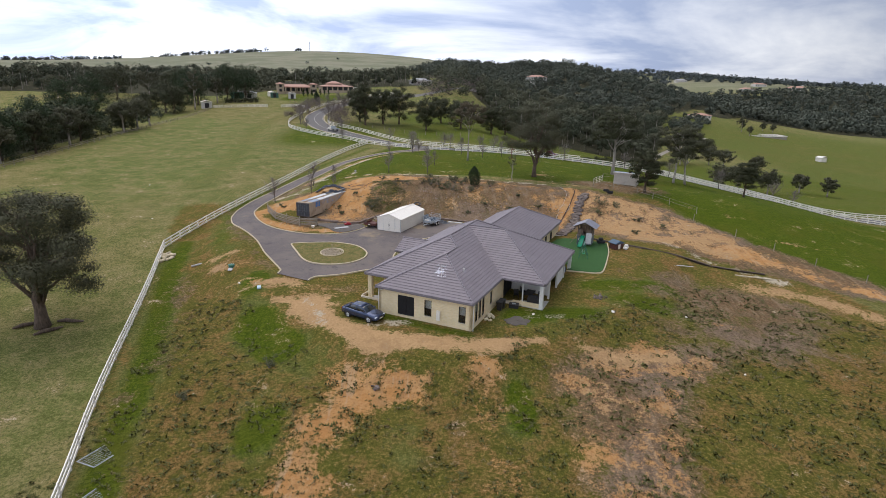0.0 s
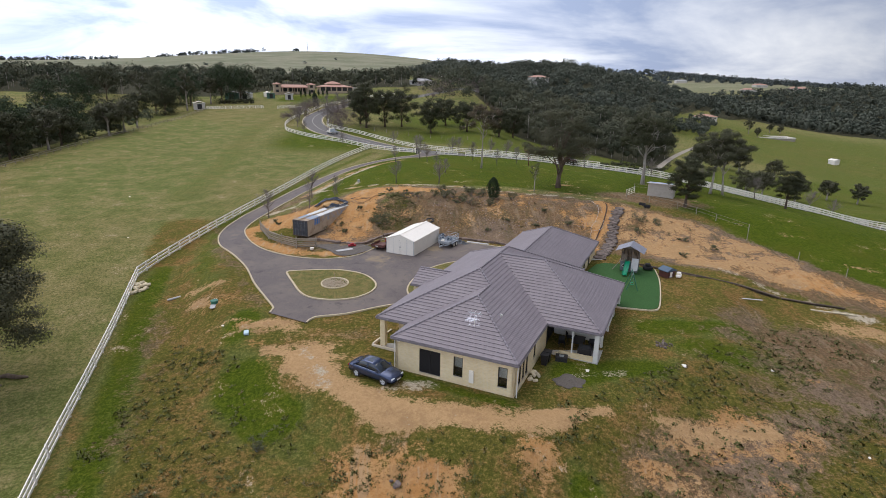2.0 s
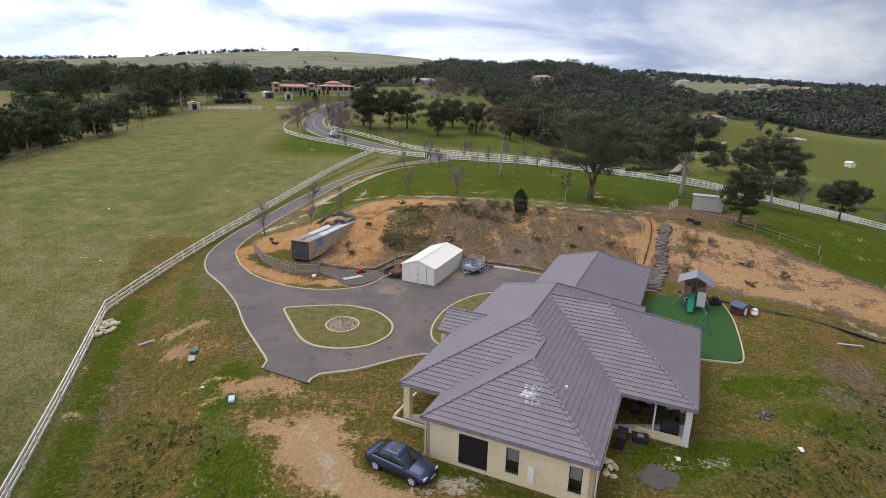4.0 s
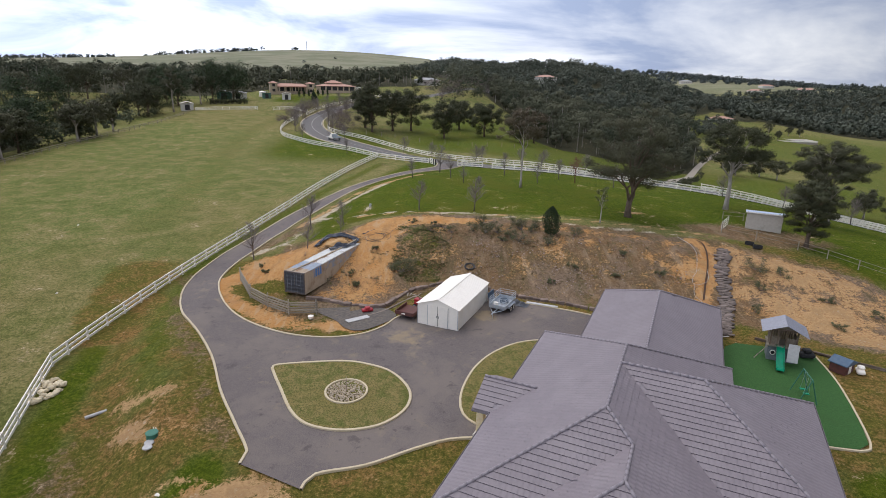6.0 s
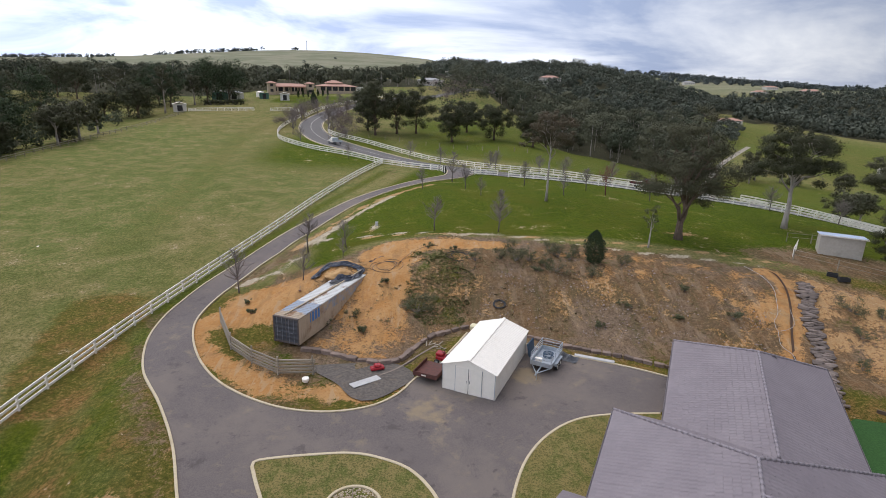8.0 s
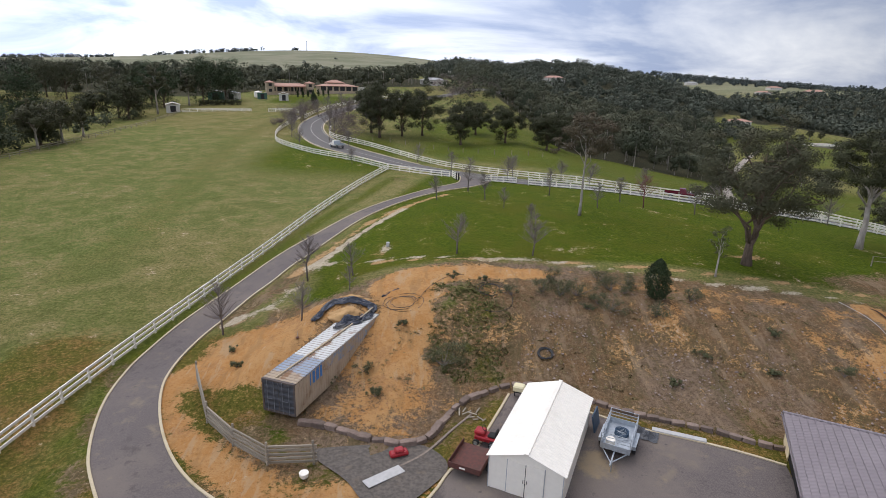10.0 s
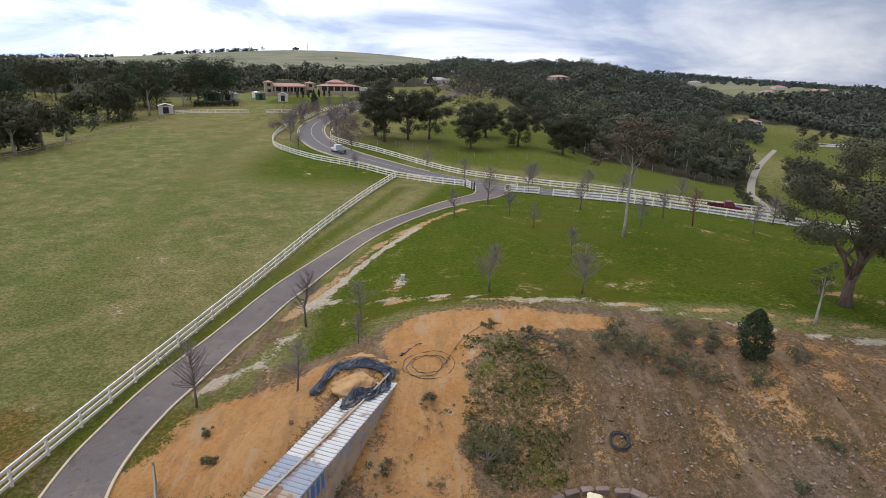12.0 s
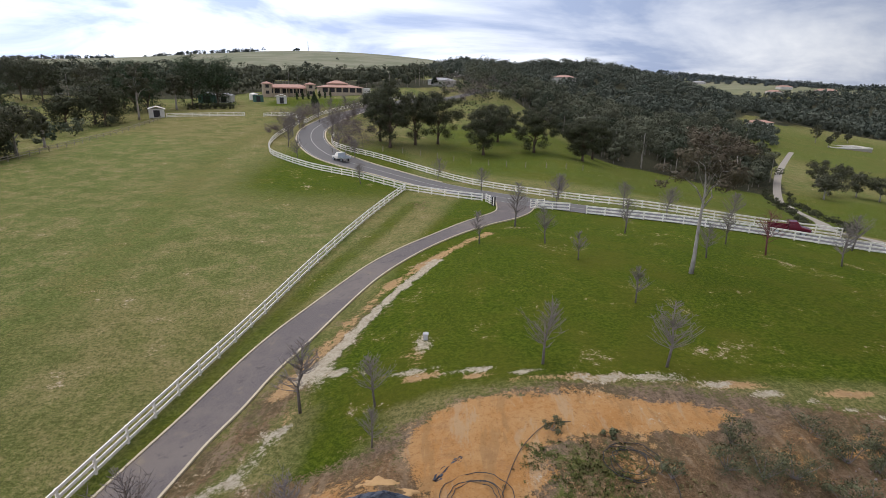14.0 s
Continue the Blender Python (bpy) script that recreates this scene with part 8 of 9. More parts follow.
solo("drain_pipe", tube(bmesh.new(), [(-0.7, 0, 0.1), (0.7, 0, 0.12)], 0.12, 10), PLYWOOD, "grey drain pipe sticking out of a clay mound", "pipe", at=pose(-32.3, 75.4, high(-32.3, 75.4), 0, -6, 32))
solo("pump_box", boxes(((-0.16, -0.16, 0), (0.16, 0.16, 0.45)), ((-0.2, -0.2, 0.45), (0.2, 0.2, 0.5)), bevel=0.02), PLYWOOD, "small grey pump cover on the lawn", "box", at=pose(-17.3, 122.2, high(-17.3, 122.2)))
for x, y, a in ((-26.4, 39.5, -18), (-24.6, 35.2, -16)):
    p = thing("wire_panel", "wire mesh yard panel lying on the grass by the fence", "panel", "wire panels", at=pose(x + 1.6, y, high(x + 1.6, y) + 0.06, -6, 4, a))
    part("frame", boxes(((-0.8, -1.6, 0), (-0.76, 1.6, 0.04)), ((0.76, -1.6, 0), (0.8, 1.6, 0.04)), ((-0.76, -1.6, 0), (0.76, -1.56, 0.04)), ((-0.76, 1.56, 0), (0.76, 1.6, 0.04))), GALV, p)
    bm = bmesh.new()
    for k in range(14):
        box(bm, (-0.76, -1.5 + 0.22 * k, 0.01), (0.76, -1.49 + 0.22 * k, 0.02))
    for k in range(7):
        box(bm, (-0.66 + 0.22 * k, -1.56, 0.02), (-0.65 + 0.22 * k, 1.56, 0.03))
    part("mesh", bm, GALV, p, kind="stuff")

# ---- stable and its yard ----
STB = pose(34.9, 112.6, high(36.5, 112.5), 0, 0, -30)
stable = thing("stable", "small beige field shelter with a pale blue steel roof", "shelter", at=STB)
for lo, hi in (((0, -0.05, -0.4), (4.2, 0.05, 2.3)), ((0, 2.95, -0.4), (4.2, 3.05, 1.9)), ((-0.05, 0.05, -0.4), (0.05, 2.95, 2.1)), ((4.15, 0.05, -0.4), (4.25, 2.95, 2.1))):
    part("wall", boxes((lo, hi), bevel=0.01), STABLEWALL, stable)
part("roof_sheet", ribbed((-0.25, -0.3, 2.4), (4.5, -0.3, 2.4), (-0.25, 3.3, 2.0), (4.5, 3.3, 2.0), 20, 0.03), surface("pale_blue_roof", (0.5, 0.56, 0.68), (0.46, 0.52, 0.64), 4, 0.8, 0.45, 0.2), stable)
part("fascia", boxes(((-0.25, -0.32, 2.28), (4.5, -0.28, 2.4))), WHITE, stable)


def yard_rail(line, label):
    f = thing("yard_fence", label, "fence", "stable yard fences")
    post = mesh_of(boxes(((-0.045, -0.045, -0.3), (0.045, 0.045, 1.15)), bevel=0.01), "post", TIMBER)
    rail = mesh_of(boxes(((0, -0.012, -0.02), (1, 0.012, 0.02))), "rail", TIMBER)
    pts = curve(line, 2.4)
    for i, p in enumerate(pts):
        put("post", post, f, pose(p[0], p[1], high(*p)))
        if i + 1 < len(pts):
            q = pts[i + 1]
            l = math.dist(p, q)
            for z in (1.1, 0.6):
                put("rail", rail, f, Matrix.Translation((p[0], p[1], high(*p) + z)) @ Matrix.Rotation(math.atan2(q[1] - p[1], q[0] - p[0]), 4, "Z") @ Matrix.Rotation(-math.atan2(high(*q) - high(*p), l), 4, "Y") @ Matrix.Diagonal((l, 1, 1, 1)))


yard_rail([(30.2, 109.8), (33, 106.6), (36.4, 103.4), (40.5, 98.6), (44, 95.5)], "thin rail fence along the stable yard")
yard_rail([(34.2, 117.5), (37, 117), (39, 116)], "rail fence behind the stable")
gate = thing("yard_gate", "white steel field gate standing open at the stable yard", "gate", at=pose(30.2, 110, high(30.2, 110), 0, 0, 52))
for z in (0.3, 0.65, 1.0, 1.3):
    part("bar", tube(bmesh.new(), [(0, 0, z), (4.2, 0, z)], 0.03, 6), WHITE, gate)
for x in (0.0, 1.4, 2.8, 4.2):
    part("upright", tube(bmesh.new(), [(x, 0, 0.2), (x, 0, 1.35)], 0.035, 6), WHITE, gate)
# Trough-shaped boxes added in place of the dark animals at the fence.
for k, (x, y) in enumerate(((31.2, 104.8), (30.9, 104.2))):
    solo("stand_in_trough", boxes(((-0.7, -0.4, 0), (0.7, 0.4, 0.08)), ((-0.7, -0.4, 0.08), (-0.62, 0.4, 0.5)), ((0.62, -0.4, 0.08), (0.7, 0.4, 0.5)), ((-0.62, -0.4, 0.08), (0.62, -0.32, 0.5)), ((-0.62, 0.32, 0.08), (0.62, 0.4, 0.5))), RUBBER, "dark trough shape standing in for an animal at the yard fence", "trough", "troughs", at=pose(x + 0.6 * k, y - 0.7 * k, high(x, y), 0, 0, -35 + 20 * k) @ Matrix.Diagonal((0.7, 0.7, 0.75, 1)))
for x, y in ((42.4, 92.8), (46.9, 87.6), (50.5, 83.1), (53.6, 78), (57, 72.6)):
    solo("field_post", tube(bmesh.new(), [(0, 0, -0.3), (0.02, 0, 1.2)], [0.06, 0.05], 6), TIMBER, "dark timber post in the open field", "post", "field posts", at=pose(x, y, high(x, y)))

# ---- entrance gate, road vehicles ----
egate = thing("entrance_gate", "white timber driveway gate swung open at the road", "gate", at=pose(-8.4, 173.6, high(-8.4, 173.6), 0, 0, -72))
for z in (0.35, 0.7, 1.05, 1.4):
    part("rail", boxes(((0, -0.03, z - 0.07), (3.2, 0.03, z + 0.07))), WHITE, egate)
for x in (0.06, 1.6, 3.14):
    part("stile", boxes(((x - 0.06, -0.05, 0.25), (x + 0.06, 0.05, 1.55))), WHITE, egate)
egate2 = thing("entrance_gate", "white timber gate leaf on the driveway's lawn side", "gate", at=pose(-2.2, 167.8, high(-2.2, 167.8), 0, 0, 24))
for z in (0.35, 0.7, 1.05, 1.4):
    part("rail", boxes(((0, -0.03, z - 0.07), (2.6, 0.03, z + 0.07))), WHITE, egate2)
for x in (0.06, 1.3, 2.54):
    part("stile", boxes(((x - 0.06, -0.05, 0.25), (x + 0.06, 0.05, 1.55))), WHITE, egate2)
solo("letter_box", boxes(((-0.3, -0.3, 0), (0.3, 0.3, 1.3)), ((-0.36, -0.36, 1.3), (0.36, 0.36, 1.4)), bevel=0.02), FRAME, "dark square letter box pillar at the gate", "letter box", at=pose(-7.4, 171.2, high(-7.4, 171.2)))


def pickup(name, label, at, paint, tray):
    """A cab-chassis utility, nose towards +y."""
    v = thing(name, label, "utility", at=at)
    part("cab", loft([[(-0.85 * w, y, lo), (-0.9 * w, y, mid), (-0.72 * w, y, hi), (0.72 * w, y, hi), (0.9 * w, y, mid), (0.85 * w, y, lo)] for y, lo, mid, hi, w in ((-0.2, 0.5, 1.05, 1.8, 1), (0.7, 0.5, 1.05, 1.82, 1), (1.25, 0.5, 1.05, 1.2, 0.99), (2.2, 0.5, 0.95, 1.0, 0.95), (2.45, 0.5, 0.8, 0.86, 0.85))]), paint, v)
    part("window_band", loft([[(-0.83, y, 1.12), (-0.735, y, hi), (0.735, y, hi), (0.83, y, 1.12)] for y, hi in ((-0.21, 1.6), (0.72, 1.62), (1.1, 1.3))]), CARGLASS, v)
    part("tray", boxes(((-0.92, -2.6, 0.75), (0.92, -0.3, 0.82)), ((-0.94, -2.6, 0.82), (-0.9, -0.3, 1.15)), ((0.9, -2.6, 0.82), (0.94, -0.3, 1.15)), ((-0.9, -2.62, 0.82), (0.9, -2.58, 1.15)), ((-0.9, -0.34, 0.82), (0.9, -0.3, 1.75))), tray, v)
    for s in (-0.8, 0.8):
        for y in (-1.55, 1.55):
            wheel(v, (s, y, 0.36), 0.36, 0.22)
        part("headlight", boxes(((s * 0.85 - 0.15, 2.36, 0.7), (s * 0.85 + 0.15, 2.46, 0.84)), bevel=0.02), LAMP, v)
    return v


REDCAR = surface("dark_red_paint", (0.13, 0.012, 0.022), (0.1, 0.012, 0.02), 4, 1, 0.25)
pickup("red_utility", "dark red utility standing on the sealed road", pose(30.6, 156.6, high(30.6, 156.6) + 0.08, 0, 0, -115), REDCAR, REDCAR)
pickup("white_utility", "white tray-back utility on the sealed road", pose(-36.6, 205, high(-36.6, 205) + 0.08, 0, 0, 40), WHITE, GALV)

# ---- alfresco furniture and bins at the house ----
def at_house(a, b, z=0.0, turn=0.0):
    return HOUSE @ pose(a, b, z, 0, 0, turn)


def outdoor_chair(m, label):
    c = thing("outdoor_chair", label, "chair", "verandah chairs", at=m)
    part("seat", boxes(((-0.28, -0.28, 0.4), (0.28, 0.28, 0.48)), bevel=0.02), RUBBER, c)
    part("backrest", boxes(((-0.28, 0.24, 0.48), (0.28, 0.3, 0.95)), bevel=0.02), RUBBER, c)
    for x in (-0.25, 0.25):
        for y in (-0.25, 0.25):
            part("leg", boxes(((x - 0.02, y - 0.02, 0), (x + 0.02, y + 0.02, 0.4))), FRAME, c)


for a, b, t in ((1.0, 10.6, 20), (1.4, 12.0, 120), (3.5, 10.4, -60), (3.5, 11.7, 200)):
    outdoor_chair(at_house(a, b, 0.1, t), "dark outdoor chair on the verandah")
bbq = thing("barbecue", "black hooded barbecue on the verandah", "barbecue", at=at_house(3.3, 9.4, 0.1, 0))
part("cabinet", boxes(((-0.6, -0.28, 0), (0.6, 0.28, 0.85)), bevel=0.02), FRAME, bbq)
part("hood", tube(bmesh.new(), [(-0.5, 0, 0.9), (0.5, 0, 0.9)], 0.27, 12), RUBBER, bbq)
table = thing("outdoor_table", "dark outdoor table under the verandah roof", "table", at=at_house(2.4, 11.1, 0.1))
part("tabletop", boxes(((-0.5, -0.9, 0.7), (0.5, 0.9, 0.75)), bevel=0.01), FRAME, table)
for x in (-0.42, 0.42):
    for y in (-0.8, 0.8):
        part("leg", boxes(((x - 0.03, y - 0.03, 0), (x + 0.03, y + 0.03, 0.7))), FRAME, table)
for a, b in ((0.45, 6.6), (0.5, 7.35)):
    w = thing("wheelie_bin", "dark wheelie bin against the house wall", "bin", "bins", at=at_house(a, b, -0.05, 90))
    part("body", loft([[(-k, -k, z), (k, -k, z), (k, k, z), (-k, k, z)] for k, z in ((0.22, 0.08), (0.3, 0.98))]), FRAME, w)
    part("lid", boxes(((-0.33, -0.34, 0.98), (0.33, 0.36, 1.06)), bevel=0.03), RUBBER, w)
crate = thing("storage_crate", "dark crate on the verandah's edge", "crate", at=at_house(1.6, 8.0, -0.05, 10))
part("body", boxes(((-0.5, -0.35, 0), (0.5, 0.35, 0.45)), bevel=0.03), RUBBER, crate)
part("lid", boxes(((-0.53, -0.38, 0.45), (0.53, 0.38, 0.52)), bevel=0.02), FRAME, crate)
part("lid_window", boxes(((-0.2, -0.2, 0.52), (0.2, 0.2, 0.53))), GALV, crate)
solo("blue_cover", boxes(((-0.3, -0.8, 0), (0.3, 0.8, 1.2)), bevel=0.12), surface("blue_cloth", (0.03, 0.06, 0.2), (0.04, 0.08, 0.25), 4, 1, 0.8), "blue covered equipment on the verandah", "cover", at=at_house(3.9, 20.2, 0.1))
solo("wall_light", boxes(((-0.12, -0.2, 0), (0.12, 0, 0.12)), bevel=0.02), WHITE, "small white security light under the eave", "light", at=at_house(-10.3, 0.26, 2.6))
part("aerial_bar", boxes(((-5.2, 2.58, 5.3), (-4.0, 2.62, 5.33)), ((-5.0, 2.3, 5.4), (-4.98, 2.9, 5.42)), ((-4.6, 2.3, 5.4), (-4.58, 2.9, 5.42)), ((-4.2, 2.3, 5.4), (-4.18, 2.9, 5.42))), GALV, house)


# ---- bare young trees ----
def sapling(at, height, label, seed, spread=0.42, twigs=56, group="bare young trees", mat=None, name="bare_sapling"):
    r = random.Random(seed)
    ob = thing(name, label, "tree", group, at=pose(at[0], at[1], high(*at), 0, 0, r.uniform(0, 360)))
    top = Vector((r.uniform(-0.1, 0.1) * height, r.uniform(-0.1, 0.1) * height, height))
    trunk = [Vector((0, 0, -0.1)), top * 0.35 + Vector((r.uniform(-0.05, 0.05), r.uniform(-0.05, 0.05), 0)) * height, top * 0.7, top]
    k = height * 0.017
    part("trunk", tube(bmesh.new(), trunk, [k * 1.3, k, k * 0.6, k * 0.2], 6), mat or TWIG, ob, smooth=True)
    bm = bmesh.new()
    for i in range(twigs):
        s = r.uniform(0.28, 0.95)
        base = trunk[0].lerp(trunk[1], s / 0.35) if s < 0.35 else trunk[1].lerp(trunk[2], (s - 0.35) / 0.35) if s < 0.7 else trunk[2].lerp(trunk[3], (s - 0.7) / 0.3)
        a = i * 2.4 + r.uniform(-0.4, 0.4)
        l = height * spread * (1.15 - s) * r.uniform(0.7, 1.2)
        end = base + Vector((math.cos(a) * l, math.sin(a) * l, l * r.uniform(0.5, 1.3)))
        mid = base.lerp(end, 0.5) + Vector((0, 0, -0.06 * l))
        tube(bm, [base, mid, end], [k * 0.42, k * 0.28, k * 0.1], 4, False)
        for j in range(5):
            f = base.lerp(end, r.uniform(0.35, 1.0))
            e = f + Vector((r.uniform(-1, 1), r.uniform(-1, 1), r.uniform(0.1, 1))) * l * 0.35
            tube(bm, [f, e], [k * 0.2, k * 0.07], 3, False)
    part("branchwork", bm, mat or TWIG, ob, kind="stuff")
    return ob


for i, (x, y, h) in enumerate(((-30, 105.8, 3.6), (-24.9, 115.6, 3.8), (-23.1, 104.9, 2.7), (-20, 111, 1.8), (-9.8, 117.2, 3.2), (-2, 116.9, 3.4), (-11.7, 144.8, 2.8), (-4.4, 144.8, 3.2), (-2.4, 138.1, 2.2), (6.5, 150.7, 3.4), (11.1, 139.4, 2.8), (-6.4, 154.2, 4.2), (16.5, 146, 3.0), (25, 139, 3.2), (-0.5, 127, 2.4), (-20.2, 114.8, 2.6))):
    sapling((x, y), h * 1.3, "young leafless tree on the lawn beside the driveway", 100 + i)
for i, (x, y, h) in enumerate(((-30, 185.5, 3), (-16, 196.5, 3.4), (-8, 186.5, 3.6), (2.3, 169.7, 4.0), (4.5, 178.5, 3.6), (16.1, 161.5, 3.8), (13, 170.5, 3.4), (26, 163, 3.6), (33, 148.2, 3.6), (68.8, 137.2, 4), (91.3, 142.6, 3.4), (89.5, 148.7, 4), (57, 139.4, 3.6), (47, 142.4, 3.4), (-52, 222, 4.5), (-54, 231, 5), (-55.5, 241, 5), (-56, 252, 5), (-40, 222, 5), (-43, 232, 5.5), (-45, 244, 5.5), (-45, 256, 5.5), (-43, 270, 5.5), (-40, 282, 5.5), (-53, 266, 5), (-52, 278, 5), (-49, 292, 5), (-34, 208, 3.5), (-46, 206, 3.6))):
    sapling((x, y), h * 1.2, "bare winter roadside tree on the grass verge", 140 + i, 0.5, 60, "bare roadside trees")
sapling((18.5, 141.5), 4.6, "young tree with a reddish winter crown on the lawn", 190, 0.5, 44, "bare young trees", surface("red_twig", (0.2, 0.07, 0.07), (0.15, 0.06, 0.06), 6, 1, 0.9))


# ---- shrubs on the bank ----
def shrub(at, size, tall, label, seed, mat=None, count=700, leaf=0.07, name="shrub", group="bank shrubs"):
    rng = np.random.default_rng(seed)
    ob = thing(name, label, "shrub", group, at=pose(at[0], at[1], high(*at)))
    n = 9
    c = rng.normal(size=(n, 3)) * np.array((size * 0.36, size * 0.36, tall * 0.2)) + np.array((0, 0, tall * 0.5))
    c[:, 2] = np.clip(c[:, 2], tall * 0.12, tall * 0.85)
    bm = bmesh.new()
    for p in c:
        tube(bm, [(0, 0, -0.05), (p[0] * 0.5, p[1] * 0.5, p[2] * 0.45), tuple(p)], [0.025 * tall, 0.016 * tall, 0.006 * tall], 4, False)
    part("stem", bm, TWIG, ob)
    v, f, soft = leaf_cloud(rng, c, np.full(n, size * 0.32) * rng.uniform(0.6, 1.2, n), count, leaf, tall / max(size, 0.1) * 0.8)
    leafy(part("foliage", (v.tolist(), f.tolist()), mat or BUSH_LEAF, ob, kind="stuff").data, soft)


def conifer(at, height, radius, label, seed, name="conifer_bush", count=8000, leaf=0.07):
    rng = np.random.default_rng(seed)
    ob = thing(name, label, "shrub", at=pose(at[0], at[1], high(*at)))
    part("trunk", tube(bmesh.new(), [(0, 0, -0.1), (0, 0, height * 0.9)], [0.09, 0.03], 6), BARK, ob)
    z = rng.random(count) ** 0.9
    r = radius * (np.sin(np.pi * np.clip(0.16 + 0.84 * z, 0, 1)) ** 0.75) * rng.uniform(0.55, 1.05, count)
    a = rng.random(count) * 6.283
    r = r * (0.82 + 0.26 * np.sin(3 * a + 11 * z) * np.sin(14 * z + 2 * a))
    p = np.c_[r * np.cos(a), r * np.sin(a), height * (0.06 + 0.94 * z)]
    d = rng.normal(size=(count, 3))
    d /= np.linalg.norm(d, axis=1)[:, None]
    e = np.cross(d, rng.normal(size=(count, 3)))
    e /= np.linalg.norm(e, axis=1)[:, None]
    v = np.stack([p - d * leaf, p + e * leaf * 0.5, p + d * leaf, p - e * leaf * 0.5], 1).reshape(-1, 3)
    part("foliage", (v.tolist(), np.arange(count * 4).reshape(-1, 4).tolist()), PINE_LEAF, ob, kind="stuff")


conifer((6.9, 106.6), 3.7, 1.3, "dense dark upright conifer on the bank's crest", 301)
shrub((-11.4, 99.6), 2.4, 1.5, "large loose olive shrub on the bank", 302, count=5000, leaf=0.045)
rb = random.Random(33)
for i, (x, y, s) in enumerate(((-2.7, 107.8, 1.5), (-1.2, 107.3, 1.7), (0.3, 107.3, 1.5), (2.9, 110.4, 1.5), (-1.6, 109.6, 1.6), (2.8, 105.5, 1.5), (5.4, 109.2, 1.3), (1.8, 106.2, 1.2), (6.2, 104.5, 1.3), (9.8, 106.4, 1.3), (4.6, 107.6, 1.0), (3.5, 108.2, 1.4), (-7.6, 110, 0.5), (-10.5, 110.6, 0.7), (-5.5, 107.3, 0.8), (0.7, 105.6, 0.7), (28.5, 97.6, 1.9), (30.4, 96.6, 1.4), (27.2, 94.6, 1.2), (32.8, 92.2, 0.9), (24.8, 91.0, 1.0), (-19.6, 97.6, 0.6), (-17.2, 98.8, 0.9), (-16.2, 96.1, 0.7), (-14.6, 103.3, 0.6), (-26.8, 99.6, 0.6), (-28, 102.5, 0.5), (14.5, 101.5, 0.8), (12.6, 98.2, 0.7), (17.5, 97.6, 0.9), (8.3, 100.3, 0.8), (5.4, 97.8, 0.7), (-21.5, 45.6, 0.9), (-15.4, 49.7, 1.0), (31.0, 87.5, 0.8), (36, 89.5, 0.9))):
    shrub((x, y), s, s * rb.uniform(0.7, 1.1), "small wiry shrub on bare clay", 310 + i, count=int(700 + 900 * max(0, s - 1)), leaf=0.055)


def tufts(name, label, ring, count, size, seed, mat, patch=0.25, keep=0.05):
    """Low rounded mounds of leaf blades in drifts over an area, one object."""
    rng = np.random.default_rng(seed)
    xs, ys = [p[0] for p in ring], [p[1] for p in ring]
    x, y = rng.uniform(min(xs), max(xs), count * 4), rng.uniform(min(ys), max(ys), count * 4)
    drift = np.array([noise.noise((a * patch, b * patch, seed)) + 0.5 * noise.noise((a * patch * 3, b * patch * 3, seed)) for a, b in zip(x, y)])
    ok = inside_ring(x, y, ring) & (drift + rng.normal(size=x.size) * 0.18 > keep) & (outside(x, y, COURT) > 0.5) & (outside(x, y, HOUSE_PAD) > 0.4) & (near(x, y, DIRT_TRACK, 1.6) < 0.2)
    x, y = x[ok][:count], y[ok][:count]
    n, blades = len(x), 16
    r = np.repeat(size * (0.45 + 1.1 * rng.random(n) ** 2), blades)
    p = np.repeat(np.c_[x, y, ground_height(x, y)], blades, 0)
    d = rng.normal(size=(len(p), 3))
    d /= np.linalg.norm(d, axis=1)[:, None]
    d[:, 2] = np.abs(d[:, 2])
    p = p + d * (r * rng.uniform(0.3, 1.0, len(p)))[:, None] * np.array((1, 1, 0.55))
    side = np.cross(d, rng.normal(size=d.shape))
    side /= np.linalg.norm(side, axis=1)[:, None]
    tip = d + rng.normal(size=d.shape) * 0.5
    v = np.stack([p - side * r[:, None] * 0.3, p + side * r[:, None] * 0.3, p + tip * r[:, None] * 0.5], 1).reshape(-1, 3)
    soft = d * 0.6 + np.array((0.0, 0.0, 0.8)) + rng.normal(size=d.shape) * 0.12
    v = facing(v, soft)
    ob = solo(name, (v.tolist(), np.arange(len(v)).reshape(-1, 3).tolist()), mat, label, "grass", kind="stuff")
    leafy(ob.data, np.repeat(soft, 3, 0))
    return ob


